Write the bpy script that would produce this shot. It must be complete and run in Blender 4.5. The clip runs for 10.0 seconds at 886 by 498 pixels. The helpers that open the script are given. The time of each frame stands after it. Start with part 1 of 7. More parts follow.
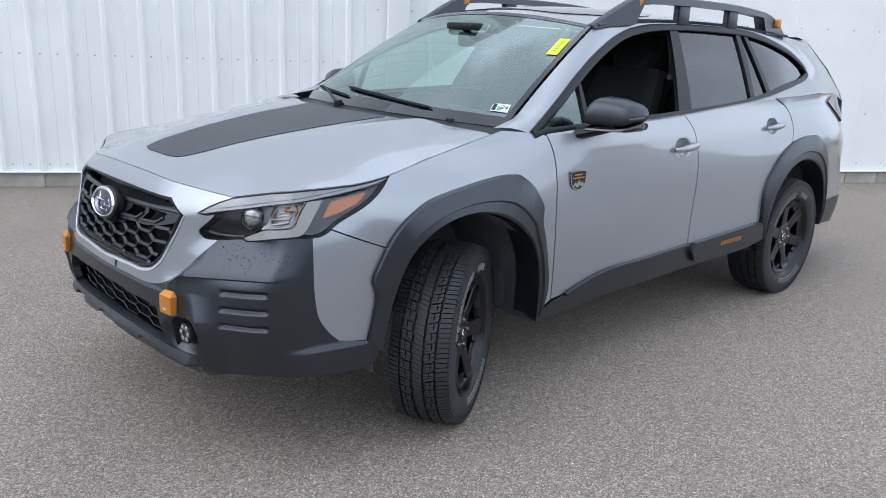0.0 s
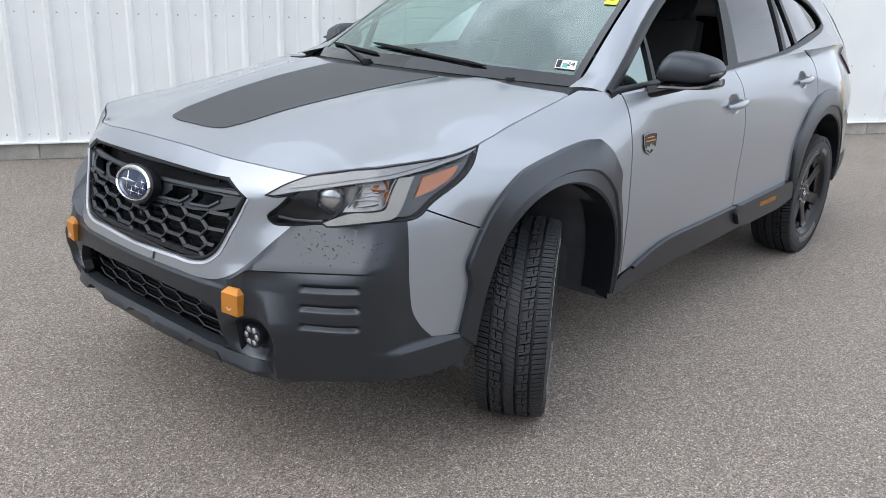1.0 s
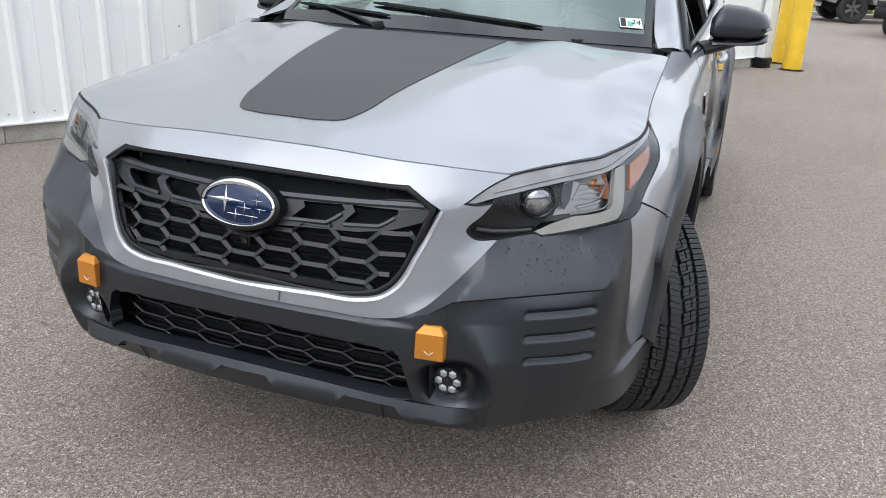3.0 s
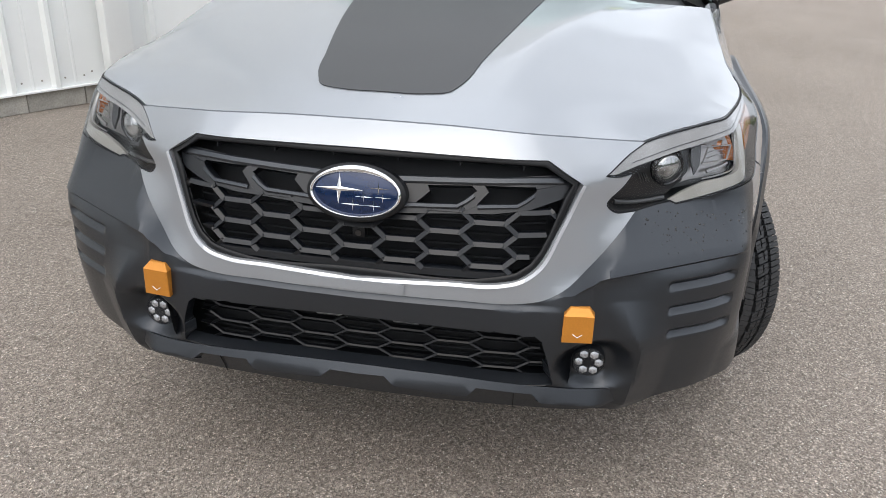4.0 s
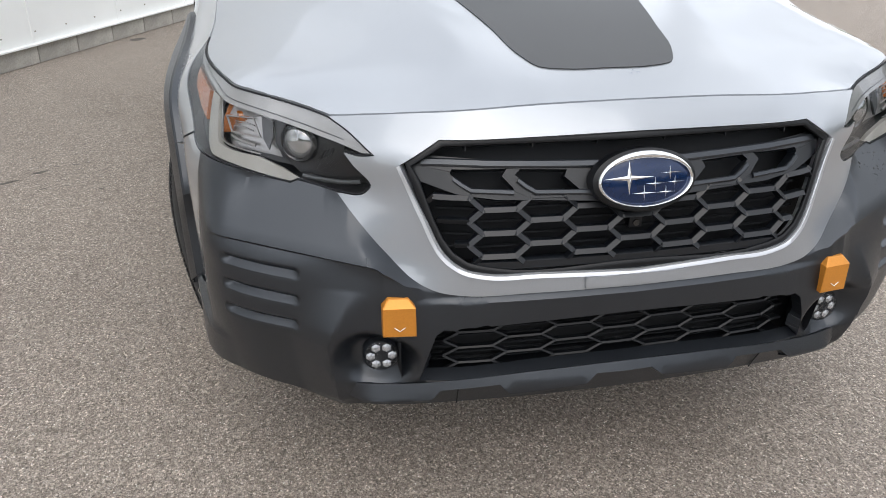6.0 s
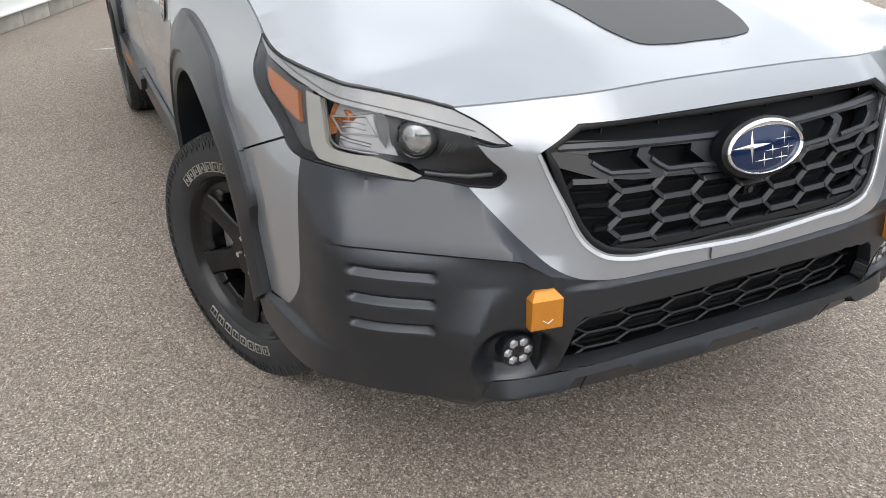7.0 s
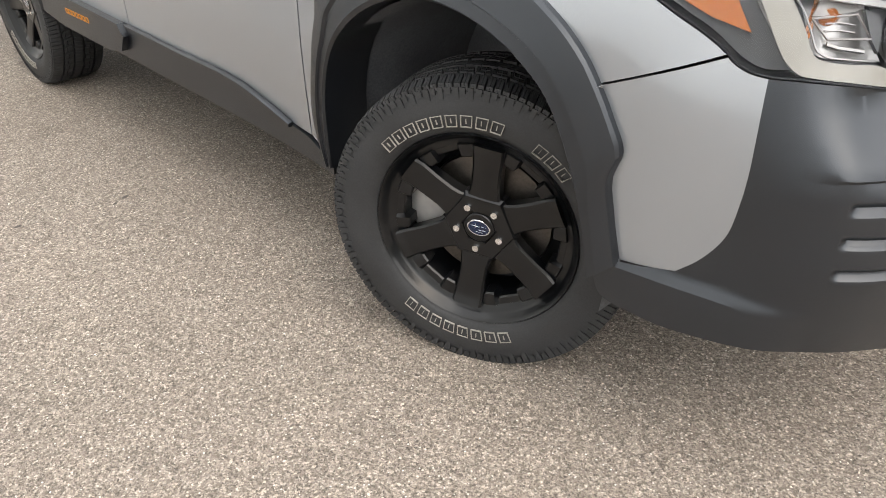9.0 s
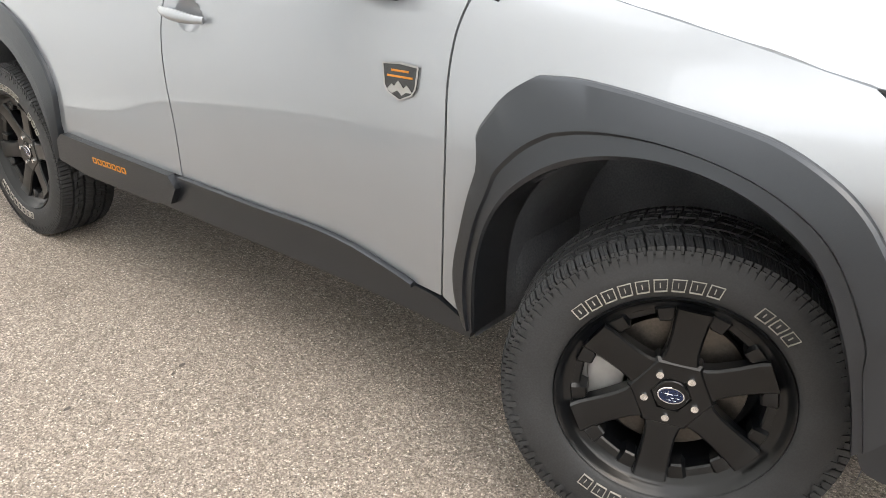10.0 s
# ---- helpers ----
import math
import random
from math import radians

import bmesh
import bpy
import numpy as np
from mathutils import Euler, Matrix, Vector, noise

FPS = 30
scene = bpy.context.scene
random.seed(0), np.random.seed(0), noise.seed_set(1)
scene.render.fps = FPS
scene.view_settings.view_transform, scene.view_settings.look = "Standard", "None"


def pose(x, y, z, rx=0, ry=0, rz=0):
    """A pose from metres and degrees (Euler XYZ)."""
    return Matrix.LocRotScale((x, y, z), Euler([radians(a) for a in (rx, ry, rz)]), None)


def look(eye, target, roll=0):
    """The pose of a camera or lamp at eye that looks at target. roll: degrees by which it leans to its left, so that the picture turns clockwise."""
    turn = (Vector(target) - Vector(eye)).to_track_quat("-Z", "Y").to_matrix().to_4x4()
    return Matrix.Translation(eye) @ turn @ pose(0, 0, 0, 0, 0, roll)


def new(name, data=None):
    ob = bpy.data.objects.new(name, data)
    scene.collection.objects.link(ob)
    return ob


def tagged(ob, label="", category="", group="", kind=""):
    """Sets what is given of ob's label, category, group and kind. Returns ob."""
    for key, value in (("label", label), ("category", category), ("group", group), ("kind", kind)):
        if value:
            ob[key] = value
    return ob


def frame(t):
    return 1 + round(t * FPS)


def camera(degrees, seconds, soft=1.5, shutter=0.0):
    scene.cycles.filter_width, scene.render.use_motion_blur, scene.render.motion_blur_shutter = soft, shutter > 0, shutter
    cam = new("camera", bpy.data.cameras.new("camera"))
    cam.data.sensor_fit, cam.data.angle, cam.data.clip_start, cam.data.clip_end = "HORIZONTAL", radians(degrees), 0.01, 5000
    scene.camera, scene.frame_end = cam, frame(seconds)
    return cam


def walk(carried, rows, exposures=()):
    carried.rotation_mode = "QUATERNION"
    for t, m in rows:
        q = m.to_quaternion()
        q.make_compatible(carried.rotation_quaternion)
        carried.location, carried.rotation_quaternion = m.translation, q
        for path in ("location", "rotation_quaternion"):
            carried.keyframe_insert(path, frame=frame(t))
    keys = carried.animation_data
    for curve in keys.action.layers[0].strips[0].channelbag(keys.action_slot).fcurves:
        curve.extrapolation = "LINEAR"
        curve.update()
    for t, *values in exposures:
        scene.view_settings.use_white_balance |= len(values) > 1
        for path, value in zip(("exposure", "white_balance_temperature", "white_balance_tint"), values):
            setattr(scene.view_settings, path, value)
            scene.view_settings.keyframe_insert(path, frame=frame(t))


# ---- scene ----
cam = camera(58.0, 10.0, 0.5)
PATH = [
    (0, (1.996, 2.859, 1.475), (0.67, 1.461, 0.94), 2.3),
    (0.5, (2.094, 2.562, 1.427), (0.708, 1.243, 0.846), 2.1),
    (1, (2.139, 2.237, 1.427), (0.693, 1.006, 0.801), 2.1),
    (1.5, (2.278, 1.925, 1.415), (0.731, 0.837, 0.768), 1.7),
    (2, (2.353, 1.648, 1.394), (0.738, 0.675, 0.725), 1.6),
    (2.2, (2.342, 1.51, 1.381), (0.704, 0.585, 0.702), 1.8),
    (3.3, (2.44, 0.862, 1.382), (0.655, 0.324, 0.659), 2.2),
    (3.5, (2.458, 0.754, 1.385), (0.661, 0.28, 0.645), 1.9),
    (4, (2.433, 0.451, 1.37), (0.628, 0.122, 0.574), 1.5),
    (4.5, (2.422, 0.173, 1.372), (0.614, 0.044, 0.528), 1.9),
    (5, (2.473, -0.145, 1.39), (0.661, -0.083, 0.544), 1.7),
    (5.5, (2.38, -0.406, 1.364), (0.587, -0.184, 0.505), 1.2),
    (5.7, (2.315, -0.509, 1.364), (0.538, -0.22, 0.495), 1.0),
    (6.8, (2.093, -1.106, 1.36), (0.449, -0.412, 0.459), 0.4),
    (7, (2.018, -1.181, 1.351), (0.408, -0.421, 0.439), 0.2),
    (7.5, (1.775, -1.355, 1.347), (0.252, -0.451, 0.418), -0.3),
    (8, (1.591, -1.592, 1.326), (0.17, -0.561, 0.368), -0.6),
    (8.5, (1.413, -1.803, 1.303), (0.089, -0.699, 0.29), -0.4),
    (9, (1.132, -1.906, 1.221), (-0.137, -0.77, 0.174), -1.2),
    (9.5, (0.889, -1.997, 1.198), (-0.345, -0.746, 0.244), -1.6),
    (10, (0.583, -2.159, 1.256), (-0.606, -0.764, 0.455), -0.4),
]
EXPOSURES = [(0.0, 0.745, 5800, 10), (1.0, 0.80, 6050, 10), (2.0, 0.85, 6230, 10), (3.5, 0.85, 6350, 10), (4.5, 0.885, 6550, 10), (5.5, 0.88, 6450, 10), (7.0, 1.0, 6600, 10), (8.0, 1.16, 6750, 10), (8.5, 1.36, 7150, 10), (9.0, 1.62, 6950, 10), (9.5, 1.86, 6780, 10), (10.0, 1.80, 7000, 10)]
walk(cam, [(t, look(eye, target, roll)) for t, eye, target, roll in PATH], EXPOSURES)
# ---- world and light: bright overcast sky ----
world = bpy.data.worlds.new("sky")
scene.world = world
world.use_nodes = True
wn = world.node_tree
sky = wn.nodes.new("ShaderNodeTexSky")
sky.sky_type = "NISHITA"
sky.sun_disc = False
sky.sun_elevation = radians(50)
sky.sun_rotation = radians(99)
sky.air_density, sky.dust_density, sky.ozone_density = 1.0, 4.0, 0.4
veil = wn.nodes.new("ShaderNodeMix")          # cloud cover: most of the blue is veiled by even grey-white cloud
veil.data_type = "RGBA"
cover = wn.nodes.new("ShaderNodeTexNoise")
cover.inputs["Scale"].default_value = 2.2
cover.inputs["Detail"].default_value = 5
ramp = wn.nodes.new("ShaderNodeMapRange")
ramp.inputs["From Min"].default_value, ramp.inputs["From Max"].default_value = 0.35, 0.65
ramp.inputs["To Min"].default_value, ramp.inputs["To Max"].default_value = 0.62, 1.0
wn.links.new(cover.outputs["Fac"], ramp.inputs["Value"])
wn.links.new(ramp.outputs["Result"], veil.inputs["Factor"])
wn.links.new(sky.outputs["Color"], veil.inputs[6])
veil.inputs[7].default_value = (9.6, 9.9, 10.4, 1)
# broken, billowing cloud: brighter and duller banks
banks = wn.nodes.new("ShaderNodeTexNoise")
banks.inputs["Scale"].default_value, banks.inputs["Detail"].default_value = 3.1, 6
bank_range = wn.nodes.new("ShaderNodeMapRange")
bank_range.inputs["From Min"].default_value, bank_range.inputs["From Max"].default_value = 0.43, 0.57
bank_range.inputs["To Min"].default_value, bank_range.inputs["To Max"].default_value = 0.78, 1.18
wn.links.new(banks.outputs["Fac"], bank_range.inputs["Value"])
# an overcast sky is about three times as bright overhead as at the horizon
where = wn.nodes.new("ShaderNodeTexCoord")
split_xyz = wn.nodes.new("ShaderNodeSeparateXYZ")
wn.links.new(where.outputs["Generated"], split_xyz.inputs[0])
height = wn.nodes.new("ShaderNodeMapRange")
height.inputs["To Min"].default_value, height.inputs["To Max"].default_value = 0.93, 0.95
wn.links.new(split_xyz.outputs["Z"], height.inputs["Value"])
shade = wn.nodes.new("ShaderNodeVectorMath")
shade.operation = "SCALE"
wn.links.new(veil.outputs[2], shade.inputs[0])
both = wn.nodes.new("ShaderNodeMath")
both.operation = "MULTIPLY"
wn.links.new(height.outputs["Result"], both.inputs[0])
wn.links.new(bank_range.outputs["Result"], both.inputs[1])
wn.links.new(both.outputs[0], shade.inputs["Scale"])
wn.links.new(shade.outputs[0], wn.nodes["Background"].inputs["Color"])
wn.nodes["Background"].inputs["Strength"].default_value = 0.1045

sun_data = bpy.data.lights.new("sun", "SUN")
sun_data.energy, sun_data.angle, sun_data.color = 0.56, radians(60), (1.0, 0.985, 0.96)
sun = new("sun", sun_data)
sun.matrix_world = look((7.0, -1.2, 8.6), (0, 0, 0))

# ---- materials ----
def material(name, color, rough=0.5, metal=0.0, coat=0.0, grain=0.0, grain_scale=300.0, mottle=0.0, mottle_scale=6.0, bump=0.0, bump_scale=400.0, spec=0.5, jitter=0.0):
    """A surface with fine grain and broad stains in its colour, and a fine relief."""
    m = bpy.data.materials.new(name)
    m.use_nodes = True
    t, p = m.node_tree, m.node_tree.nodes["Principled BSDF"]
    p.inputs["Base Color"].default_value = (*color, 1)
    p.inputs["Roughness"].default_value = rough
    p.inputs["Metallic"].default_value = metal
    p.inputs["Coat Weight"].default_value = coat
    p.inputs["Coat Roughness"].default_value = 0.04
    p.inputs["Specular IOR Level"].default_value = spec
    place = t.nodes.new("ShaderNodeTexCoord")
    last = None
    for amount, scale, detail in ((grain, grain_scale, 2), (mottle, mottle_scale, 5)):
        if not amount:
            continue
        n = t.nodes.new("ShaderNodeTexNoise")
        n.inputs["Scale"].default_value, n.inputs["Detail"].default_value = scale, detail
        t.links.new(place.outputs["Object"], n.inputs["Vector"])
        r = t.nodes.new("ShaderNodeMapRange")
        r.inputs["From Min"].default_value, r.inputs["From Max"].default_value = 0.3, 0.7
        r.inputs["To Min"].default_value, r.inputs["To Max"].default_value = 1 - amount, 1 + amount
        t.links.new(n.outputs["Fac"], r.inputs["Value"])
        if last is None:
            last = r.outputs["Result"]
        else:
            mul = t.nodes.new("ShaderNodeMath")
            mul.operation = "MULTIPLY"
            t.links.new(last, mul.inputs[0])
            t.links.new(r.outputs["Result"], mul.inputs[1])
            last = mul.outputs[0]
    if jitter:
        info = t.nodes.new("ShaderNodeObjectInfo")
        r = t.nodes.new("ShaderNodeMapRange")
        r.inputs["To Min"].default_value, r.inputs["To Max"].default_value = 1 - jitter, 1 + jitter
        t.links.new(info.outputs["Random"], r.inputs["Value"])
        if last is None:
            last = r.outputs["Result"]
        else:
            mul = t.nodes.new("ShaderNodeMath")
            mul.operation = "MULTIPLY"
            t.links.new(last, mul.inputs[0])
            t.links.new(r.outputs["Result"], mul.inputs[1])
            last = mul.outputs[0]
    if last is not None:
        mix = t.nodes.new("ShaderNodeVectorMath")
        mix.operation = "SCALE"
        mix.inputs[0].default_value = color
        t.links.new(last, mix.inputs["Scale"])
        t.links.new(mix.outputs[0], p.inputs["Base Color"])
    if bump:
        n = t.nodes.new("ShaderNodeTexNoise")
        n.inputs["Scale"].default_value, n.inputs["Detail"].default_value = bump_scale, 3
        t.links.new(place.outputs["Object"], n.inputs["Vector"])
        b = t.nodes.new("ShaderNodeBump")
        b.inputs["Strength"].default_value, b.inputs["Distance"].default_value = bump, 0.002
        t.links.new(n.outputs["Fac"], b.inputs["Height"])
        t.links.new(b.outputs["Normal"], p.inputs["Normal"])
    return m


def glass(name, tint, clear, rough=0.02, face=0.09, sheen=(1.0, 1.0, 1.0)):
    """A thin pane: a tinted see-through layer under a glossy face."""
    m = bpy.data.materials.new(name)
    m.use_nodes = True
    t = m.node_tree
    t.nodes.remove(t.nodes["Principled BSDF"])
    see = t.nodes.new("ShaderNodeBsdfTransparent")
    see.inputs["Color"].default_value = (*[c * clear for c in tint], 1)
    shine = t.nodes.new("ShaderNodeBsdfGlossy")
    shine.inputs["Roughness"].default_value = rough
    shine.inputs["Color"].default_value = (*sheen, 1)
    f = t.nodes.new("ShaderNodeLayerWeight")
    f.inputs["Blend"].default_value = 0.5
    steep = t.nodes.new("ShaderNodeMath")
    steep.operation = "POWER"
    steep.inputs[1].default_value = 4.0
    t.links.new(f.outputs["Facing"], steep.inputs[0])
    gloss = t.nodes.new("ShaderNodeMapRange")
    gloss.inputs["To Min"].default_value, gloss.inputs["To Max"].default_value = face, 1.0
    t.links.new(steep.outputs[0], gloss.inputs["Value"])
    mix = t.nodes.new("ShaderNodeMixShader")
    t.links.new(gloss.outputs["Result"], mix.inputs[0])
    t.links.new(see.outputs[0], mix.inputs[1])
    t.links.new(shine.outputs[0], mix.inputs[2])
    t.links.new(mix.outputs[0], t.nodes["Material Output"].inputs["Surface"])
    return m


def asphalt_material():
    m = bpy.data.materials.new("asphalt")
    m.use_nodes = True
    t, p = m.node_tree, m.node_tree.nodes["Principled BSDF"]
    place = t.nodes.new("ShaderNodeTexCoord")

    def noise_node(scale, detail=4, rough=0.6):
        n = t.nodes.new("ShaderNodeTexNoise")
        n.inputs["Scale"].default_value, n.inputs["Detail"].default_value, n.inputs["Roughness"].default_value = scale, detail, rough
        t.links.new(place.outputs["Object"], n.inputs["Vector"])
        return n.outputs["Fac"]

    def stones(scale):
        v = t.nodes.new("ShaderNodeTexVoronoi")
        v.inputs["Scale"].default_value = scale
        t.links.new(place.outputs["Object"], v.inputs["Vector"])
        return v

    def ramp(value, stops):
        r = t.nodes.new("ShaderNodeValToRGB")
        r.color_ramp.elements[0].position, r.color_ramp.elements[0].color = stops[0][0], (*stops[0][1], 1)
        r.color_ramp.elements[1].position, r.color_ramp.elements[1].color = stops[-1][0], (*stops[-1][1], 1)
        for pos, col in stops[1:-1]:
            r.color_ramp.elements.new(pos).color = (*col, 1)
        t.links.new(value, r.inputs[0])
        return r.outputs[0]

    def blend(kind, fac, a, b):
        x = t.nodes.new("ShaderNodeMix")
        x.data_type, x.blend_type = "RGBA", kind
        if isinstance(fac, float):
            x.inputs[0].default_value = fac
        else:
            t.links.new(fac, x.inputs[0])
        t.links.new(a, x.inputs[6])
        t.links.new(b, x.inputs[7])
        return x.outputs[2]

    def one(v):
        sep = t.nodes.new("ShaderNodeSeparateColor")
        t.links.new(v.outputs["Color"], sep.inputs[0])
        return sep.outputs[0]

    small = stones(330)
    stone = ramp(one(small), ((0.0, (0.050, 0.043, 0.037)), (0.12, (0.125, 0.108, 0.093)), (0.30, (0.205, 0.178, 0.153)), (0.6, (0.280, 0.244, 0.211)), (0.87, (0.350, 0.308, 0.269)), (0.965, (0.43, 0.385, 0.345)), (1.0, (0.62, 0.575, 0.525))))
    big = stones(215)
    chip = ramp(one(big), ((0.0, (0.18, 0.160, 0.141)), (0.7, (0.295, 0.265, 0.236)), (0.91, (0.36, 0.327, 0.295)), (0.95, (0.60, 0.56, 0.52)), (1.0, (0.68, 0.64, 0.59))))
    base = blend("MIX", 0.30, stone, chip)
    # clusters of darker binder and paler stone
    cluster = ramp(one(stones(175)), ((0.0, (0.68, 0.67, 0.66)), (0.5, (1.06, 1.045, 1.03)), (0.88, (1.34, 1.32, 1.30)), (1.0, (1.95, 1.92, 1.89))))
    base = blend("MULTIPLY", 1.0, base, cluster)
    patch = ramp(noise_node(0.55, 6), ((0.30, (0.89, 0.875, 0.86)), (0.5, (1.0, 0.99, 0.98)), (0.72, (1.09, 1.075, 1.06))))
    base = blend("MULTIPLY", 1.0, base, patch)
    clump = ramp(noise_node(75, 3, 0.7), ((0.34, (0.86, 0.855, 0.85)), (0.5, (1.0, 1.0, 1.0)), (0.66, (1.15, 1.145, 1.14))))
    base = blend("MULTIPLY", 1.0, base, clump)
    oil = ramp(noise_node(2.3, 3), ((0.24, (0.62, 0.60, 0.58)), (0.36, (1.0, 1.0, 1.0)), (1.0, (1.0, 1.0, 1.0))))
    base = blend("MULTIPLY", 0.8, base, oil)
    speck = ramp(noise_node(16, 2), ((0.20, (0.45, 0.43, 0.42)), (0.27, (1.0, 1.0, 1.0)), (1.0, (1.0, 1.0, 1.0))))
    base = blend("MULTIPLY", 0.8, base, speck)
    # scattered pale chips, smaller than their cells
    flint = stones(165)
    pick = ramp(one(flint), ((0.0, (0, 0, 0)), (0.945, (0, 0, 0)), (0.955, (0.7, 0.7, 0.7)), (1.0, (1, 1, 1))))
    core = ramp(flint.outputs["Distance"], ((0.0, (1, 1, 1)), (0.30, (1, 1, 1)), (0.38, (0, 0, 0)), (1.0, (0, 0, 0))))
    chips = blend("MULTIPLY", 1.0, pick, core)
    pale = ramp(one(flint), ((0.0, (0.80, 0.76, 0.70)), (0.95, (0.72, 0.67, 0.60)), (1.0, (0.92, 0.90, 0.86))))
    base = blend("MIX", chips, base, pale)
    t.links.new(base, p.inputs["Base Color"])
    p.inputs["Roughness"].default_value = 0.8
    p.inputs["Specular IOR Level"].default_value = 0.35
    b = t.nodes.new("ShaderNodeBump")
    b.inputs["Strength"].default_value, b.inputs["Distance"].default_value = 0.8, 0.004
    t.links.new(small.outputs["Distance"], b.inputs["Height"])
    b.invert = True
    t.links.new(b.outputs["Normal"], p.inputs["Normal"])
    return m


def paint_material():
    """Silver metallic paint: a flake layer under clear lacquer."""
    m = material("silver_paint", (0.325, 0.346, 0.374), rough=0.34, metal=0.58, coat=1.0, grain=0.06, grain_scale=900, mottle=0.015, mottle_scale=3)
    m.node_tree.nodes["Principled BSDF"].inputs["Coat IOR"].default_value = 1.55
    return m


SILVER = paint_material()
CLAD = material("dark_grey_plastic", (0.0078, 0.0091, 0.0116), rough=0.32, spec=0.76, grain=0.12, grain_scale=500, mottle=0.12, mottle_scale=5, bump=0.15, bump_scale=900)
CLAD.node_tree.nodes["Principled BSDF"].inputs["Specular Tint"].default_value = (0.92, 0.98, 1.06, 1)
DECAL = material("matt_grey_film", (0.045, 0.047, 0.050), rough=0.5, grain=0.05, grain_scale=700, mottle=0.06, mottle_scale=2)
GRILLE_BLACK = material("grille_plastic", (0.0036, 0.0050, 0.0076), rough=0.40, spec=0.52, mottle=0.15, mottle_scale=9)
BLACK = material("black_plastic", (0.0035, 0.0041, 0.0055), rough=0.4, spec=0.35, mottle=0.15, mottle_scale=8)
GLOSS_BLACK = material("gloss_black", (0.005, 0.0055, 0.007), rough=0.08, coat=0.6, mottle=0.1)
HOUSING = material("felt_liner", (0.095, 0.101, 0.112), rough=0.9, grain=0.2, grain_scale=200, mottle=0.3, mottle_scale=5)
MATT_BLACK = material("matt_black", (0.0030, 0.0042, 0.0064), rough=0.8, mottle=0.2)
RUBBER = material("tyre_rubber", (0.0225, 0.0240, 0.0265), rough=0.6, grain=0.2, grain_scale=250, mottle=0.25, mottle_scale=7, bump=0.25, bump_scale=500)
RIM = material("satin_black_alloy", (0.0036, 0.0042, 0.0052), rough=0.28, coat=0.15, spec=0.38, mottle=0.15, mottle_scale=9)
BRIGHT = material("bright_satin_silver", (0.54, 0.55, 0.58), rough=0.32, metal=0.75, coat=0.6, grain=0.03, grain_scale=600)
CHROME = material("chrome", (0.86, 0.87, 0.88), rough=0.05, metal=1.0)
STEEL = material("brake_steel", (0.11, 0.10, 0.09), rough=0.35, metal=0.9, grain=0.15, grain_scale=200)
CALIPER = material("cast_caliper", (0.36, 0.36, 0.36), rough=0.5, metal=0.6, mottle=0.2, mottle_scale=20)
ORANGE = material("anodised_orange", (0.56, 0.225, 0.032), rough=0.36, metal=0.35, grain=0.05, mottle=0.06, mottle_scale=15)
AMBER = material("amber_reflector", (0.32, 0.092, 0.013), rough=0.22, coat=0.8, grain=0.12, grain_scale=420)
BLUE = material("badge_blue", (0.003, 0.016, 0.062), rough=0.2, metal=0.3, coat=0.45, mottle=0.15, mottle_scale=20)
WHITE_TRIM = material("sealed_lens_white", (0.29, 0.28, 0.25), rough=0.4, coat=0.1, grain=0.03, grain_scale=220, mottle=0.06, mottle_scale=30)
BROW = material("translucent_grey", (0.27, 0.268, 0.262), rough=0.22, coat=0.5, mottle=0.12, mottle_scale=14)
MASK = material("lamp_mask_black", (0.004, 0.004, 0.005), rough=0.35)
LED_WHITE = material("led_cell", (0.46, 0.47, 0.48), rough=0.18, metal=0.5, coat=0.6, grain=0.3, grain_scale=250)
LAMP_DARK = material("lamp_housing_grey", (0.048, 0.05, 0.052), rough=0.35, coat=0.2, mottle=0.2, mottle_scale=14)
REFLECT = material("lamp_reflector", (0.33, 0.32, 0.31), rough=0.28, metal=0.9, mottle=0.10, mottle_scale=25)
CHROME_GLASS = material("projector_glass", (0.38, 0.385, 0.38), rough=0.06, metal=0.8, coat=0.5, mottle=0.5, mottle_scale=45)
FROST = material("frosted_lens", (0.25, 0.235, 0.225), rough=0.3, coat=0.3, mottle=0.25, mottle_scale=40)
CLOTH = material("dark_grey_upholstery", (0.010, 0.010, 0.011), rough=0.85, grain=0.2, grain_scale=300, mottle=0.2, bump=0.3)
DASH = material("dashboard_vinyl", (0.03, 0.031, 0.031), rough=0.6, grain=0.12, mottle=0.1, bump=0.2)
LINER = material("headliner_grey", (0.30, 0.305, 0.30), rough=0.9, grain=0.06, mottle=0.06)
WINDSHIELD = glass("windshield_glass", (0.76, 0.93, 0.88), 0.86, face=0.24, sheen=(0.80, 0.95, 0.90))
TINTED = glass("tinted_glass", (0.10, 0.11, 0.11), 0.30, face=0.045)
CLEAR = glass("lamp_lens", (0.97, 0.98, 1.0), 0.96, face=0.025, sheen=(0.6, 0.62, 0.64))
WATER = material("water_drop", (0.010, 0.0105, 0.011), rough=0.05, spec=0.6, mottle=0.1)
RED = material("tail_lamp_red", (0.06, 0.006, 0.006), rough=0.12, coat=0.5, mottle=0.2)
LETTER = material("raised_white_outline", (0.30, 0.29, 0.26), rough=0.7, grain=0.15)
ASPHALT = asphalt_material()
STAIN = material("oil_stain", (0.10, 0.088, 0.077), rough=0.75, grain=0.5, grain_scale=260, mottle=0.3, mottle_scale=30)
ROAD_PAINT = material("worn_white_marking", (0.50, 0.48, 0.44), rough=0.8, grain=0.35, grain_scale=150, mottle=0.3, mottle_scale=20)
WALL_PAINT = material("white_metal_siding", (0.84, 0.86, 0.85), rough=0.45, grain=0.02, mottle=0.05, mottle_scale=1.3, bump=0.03)
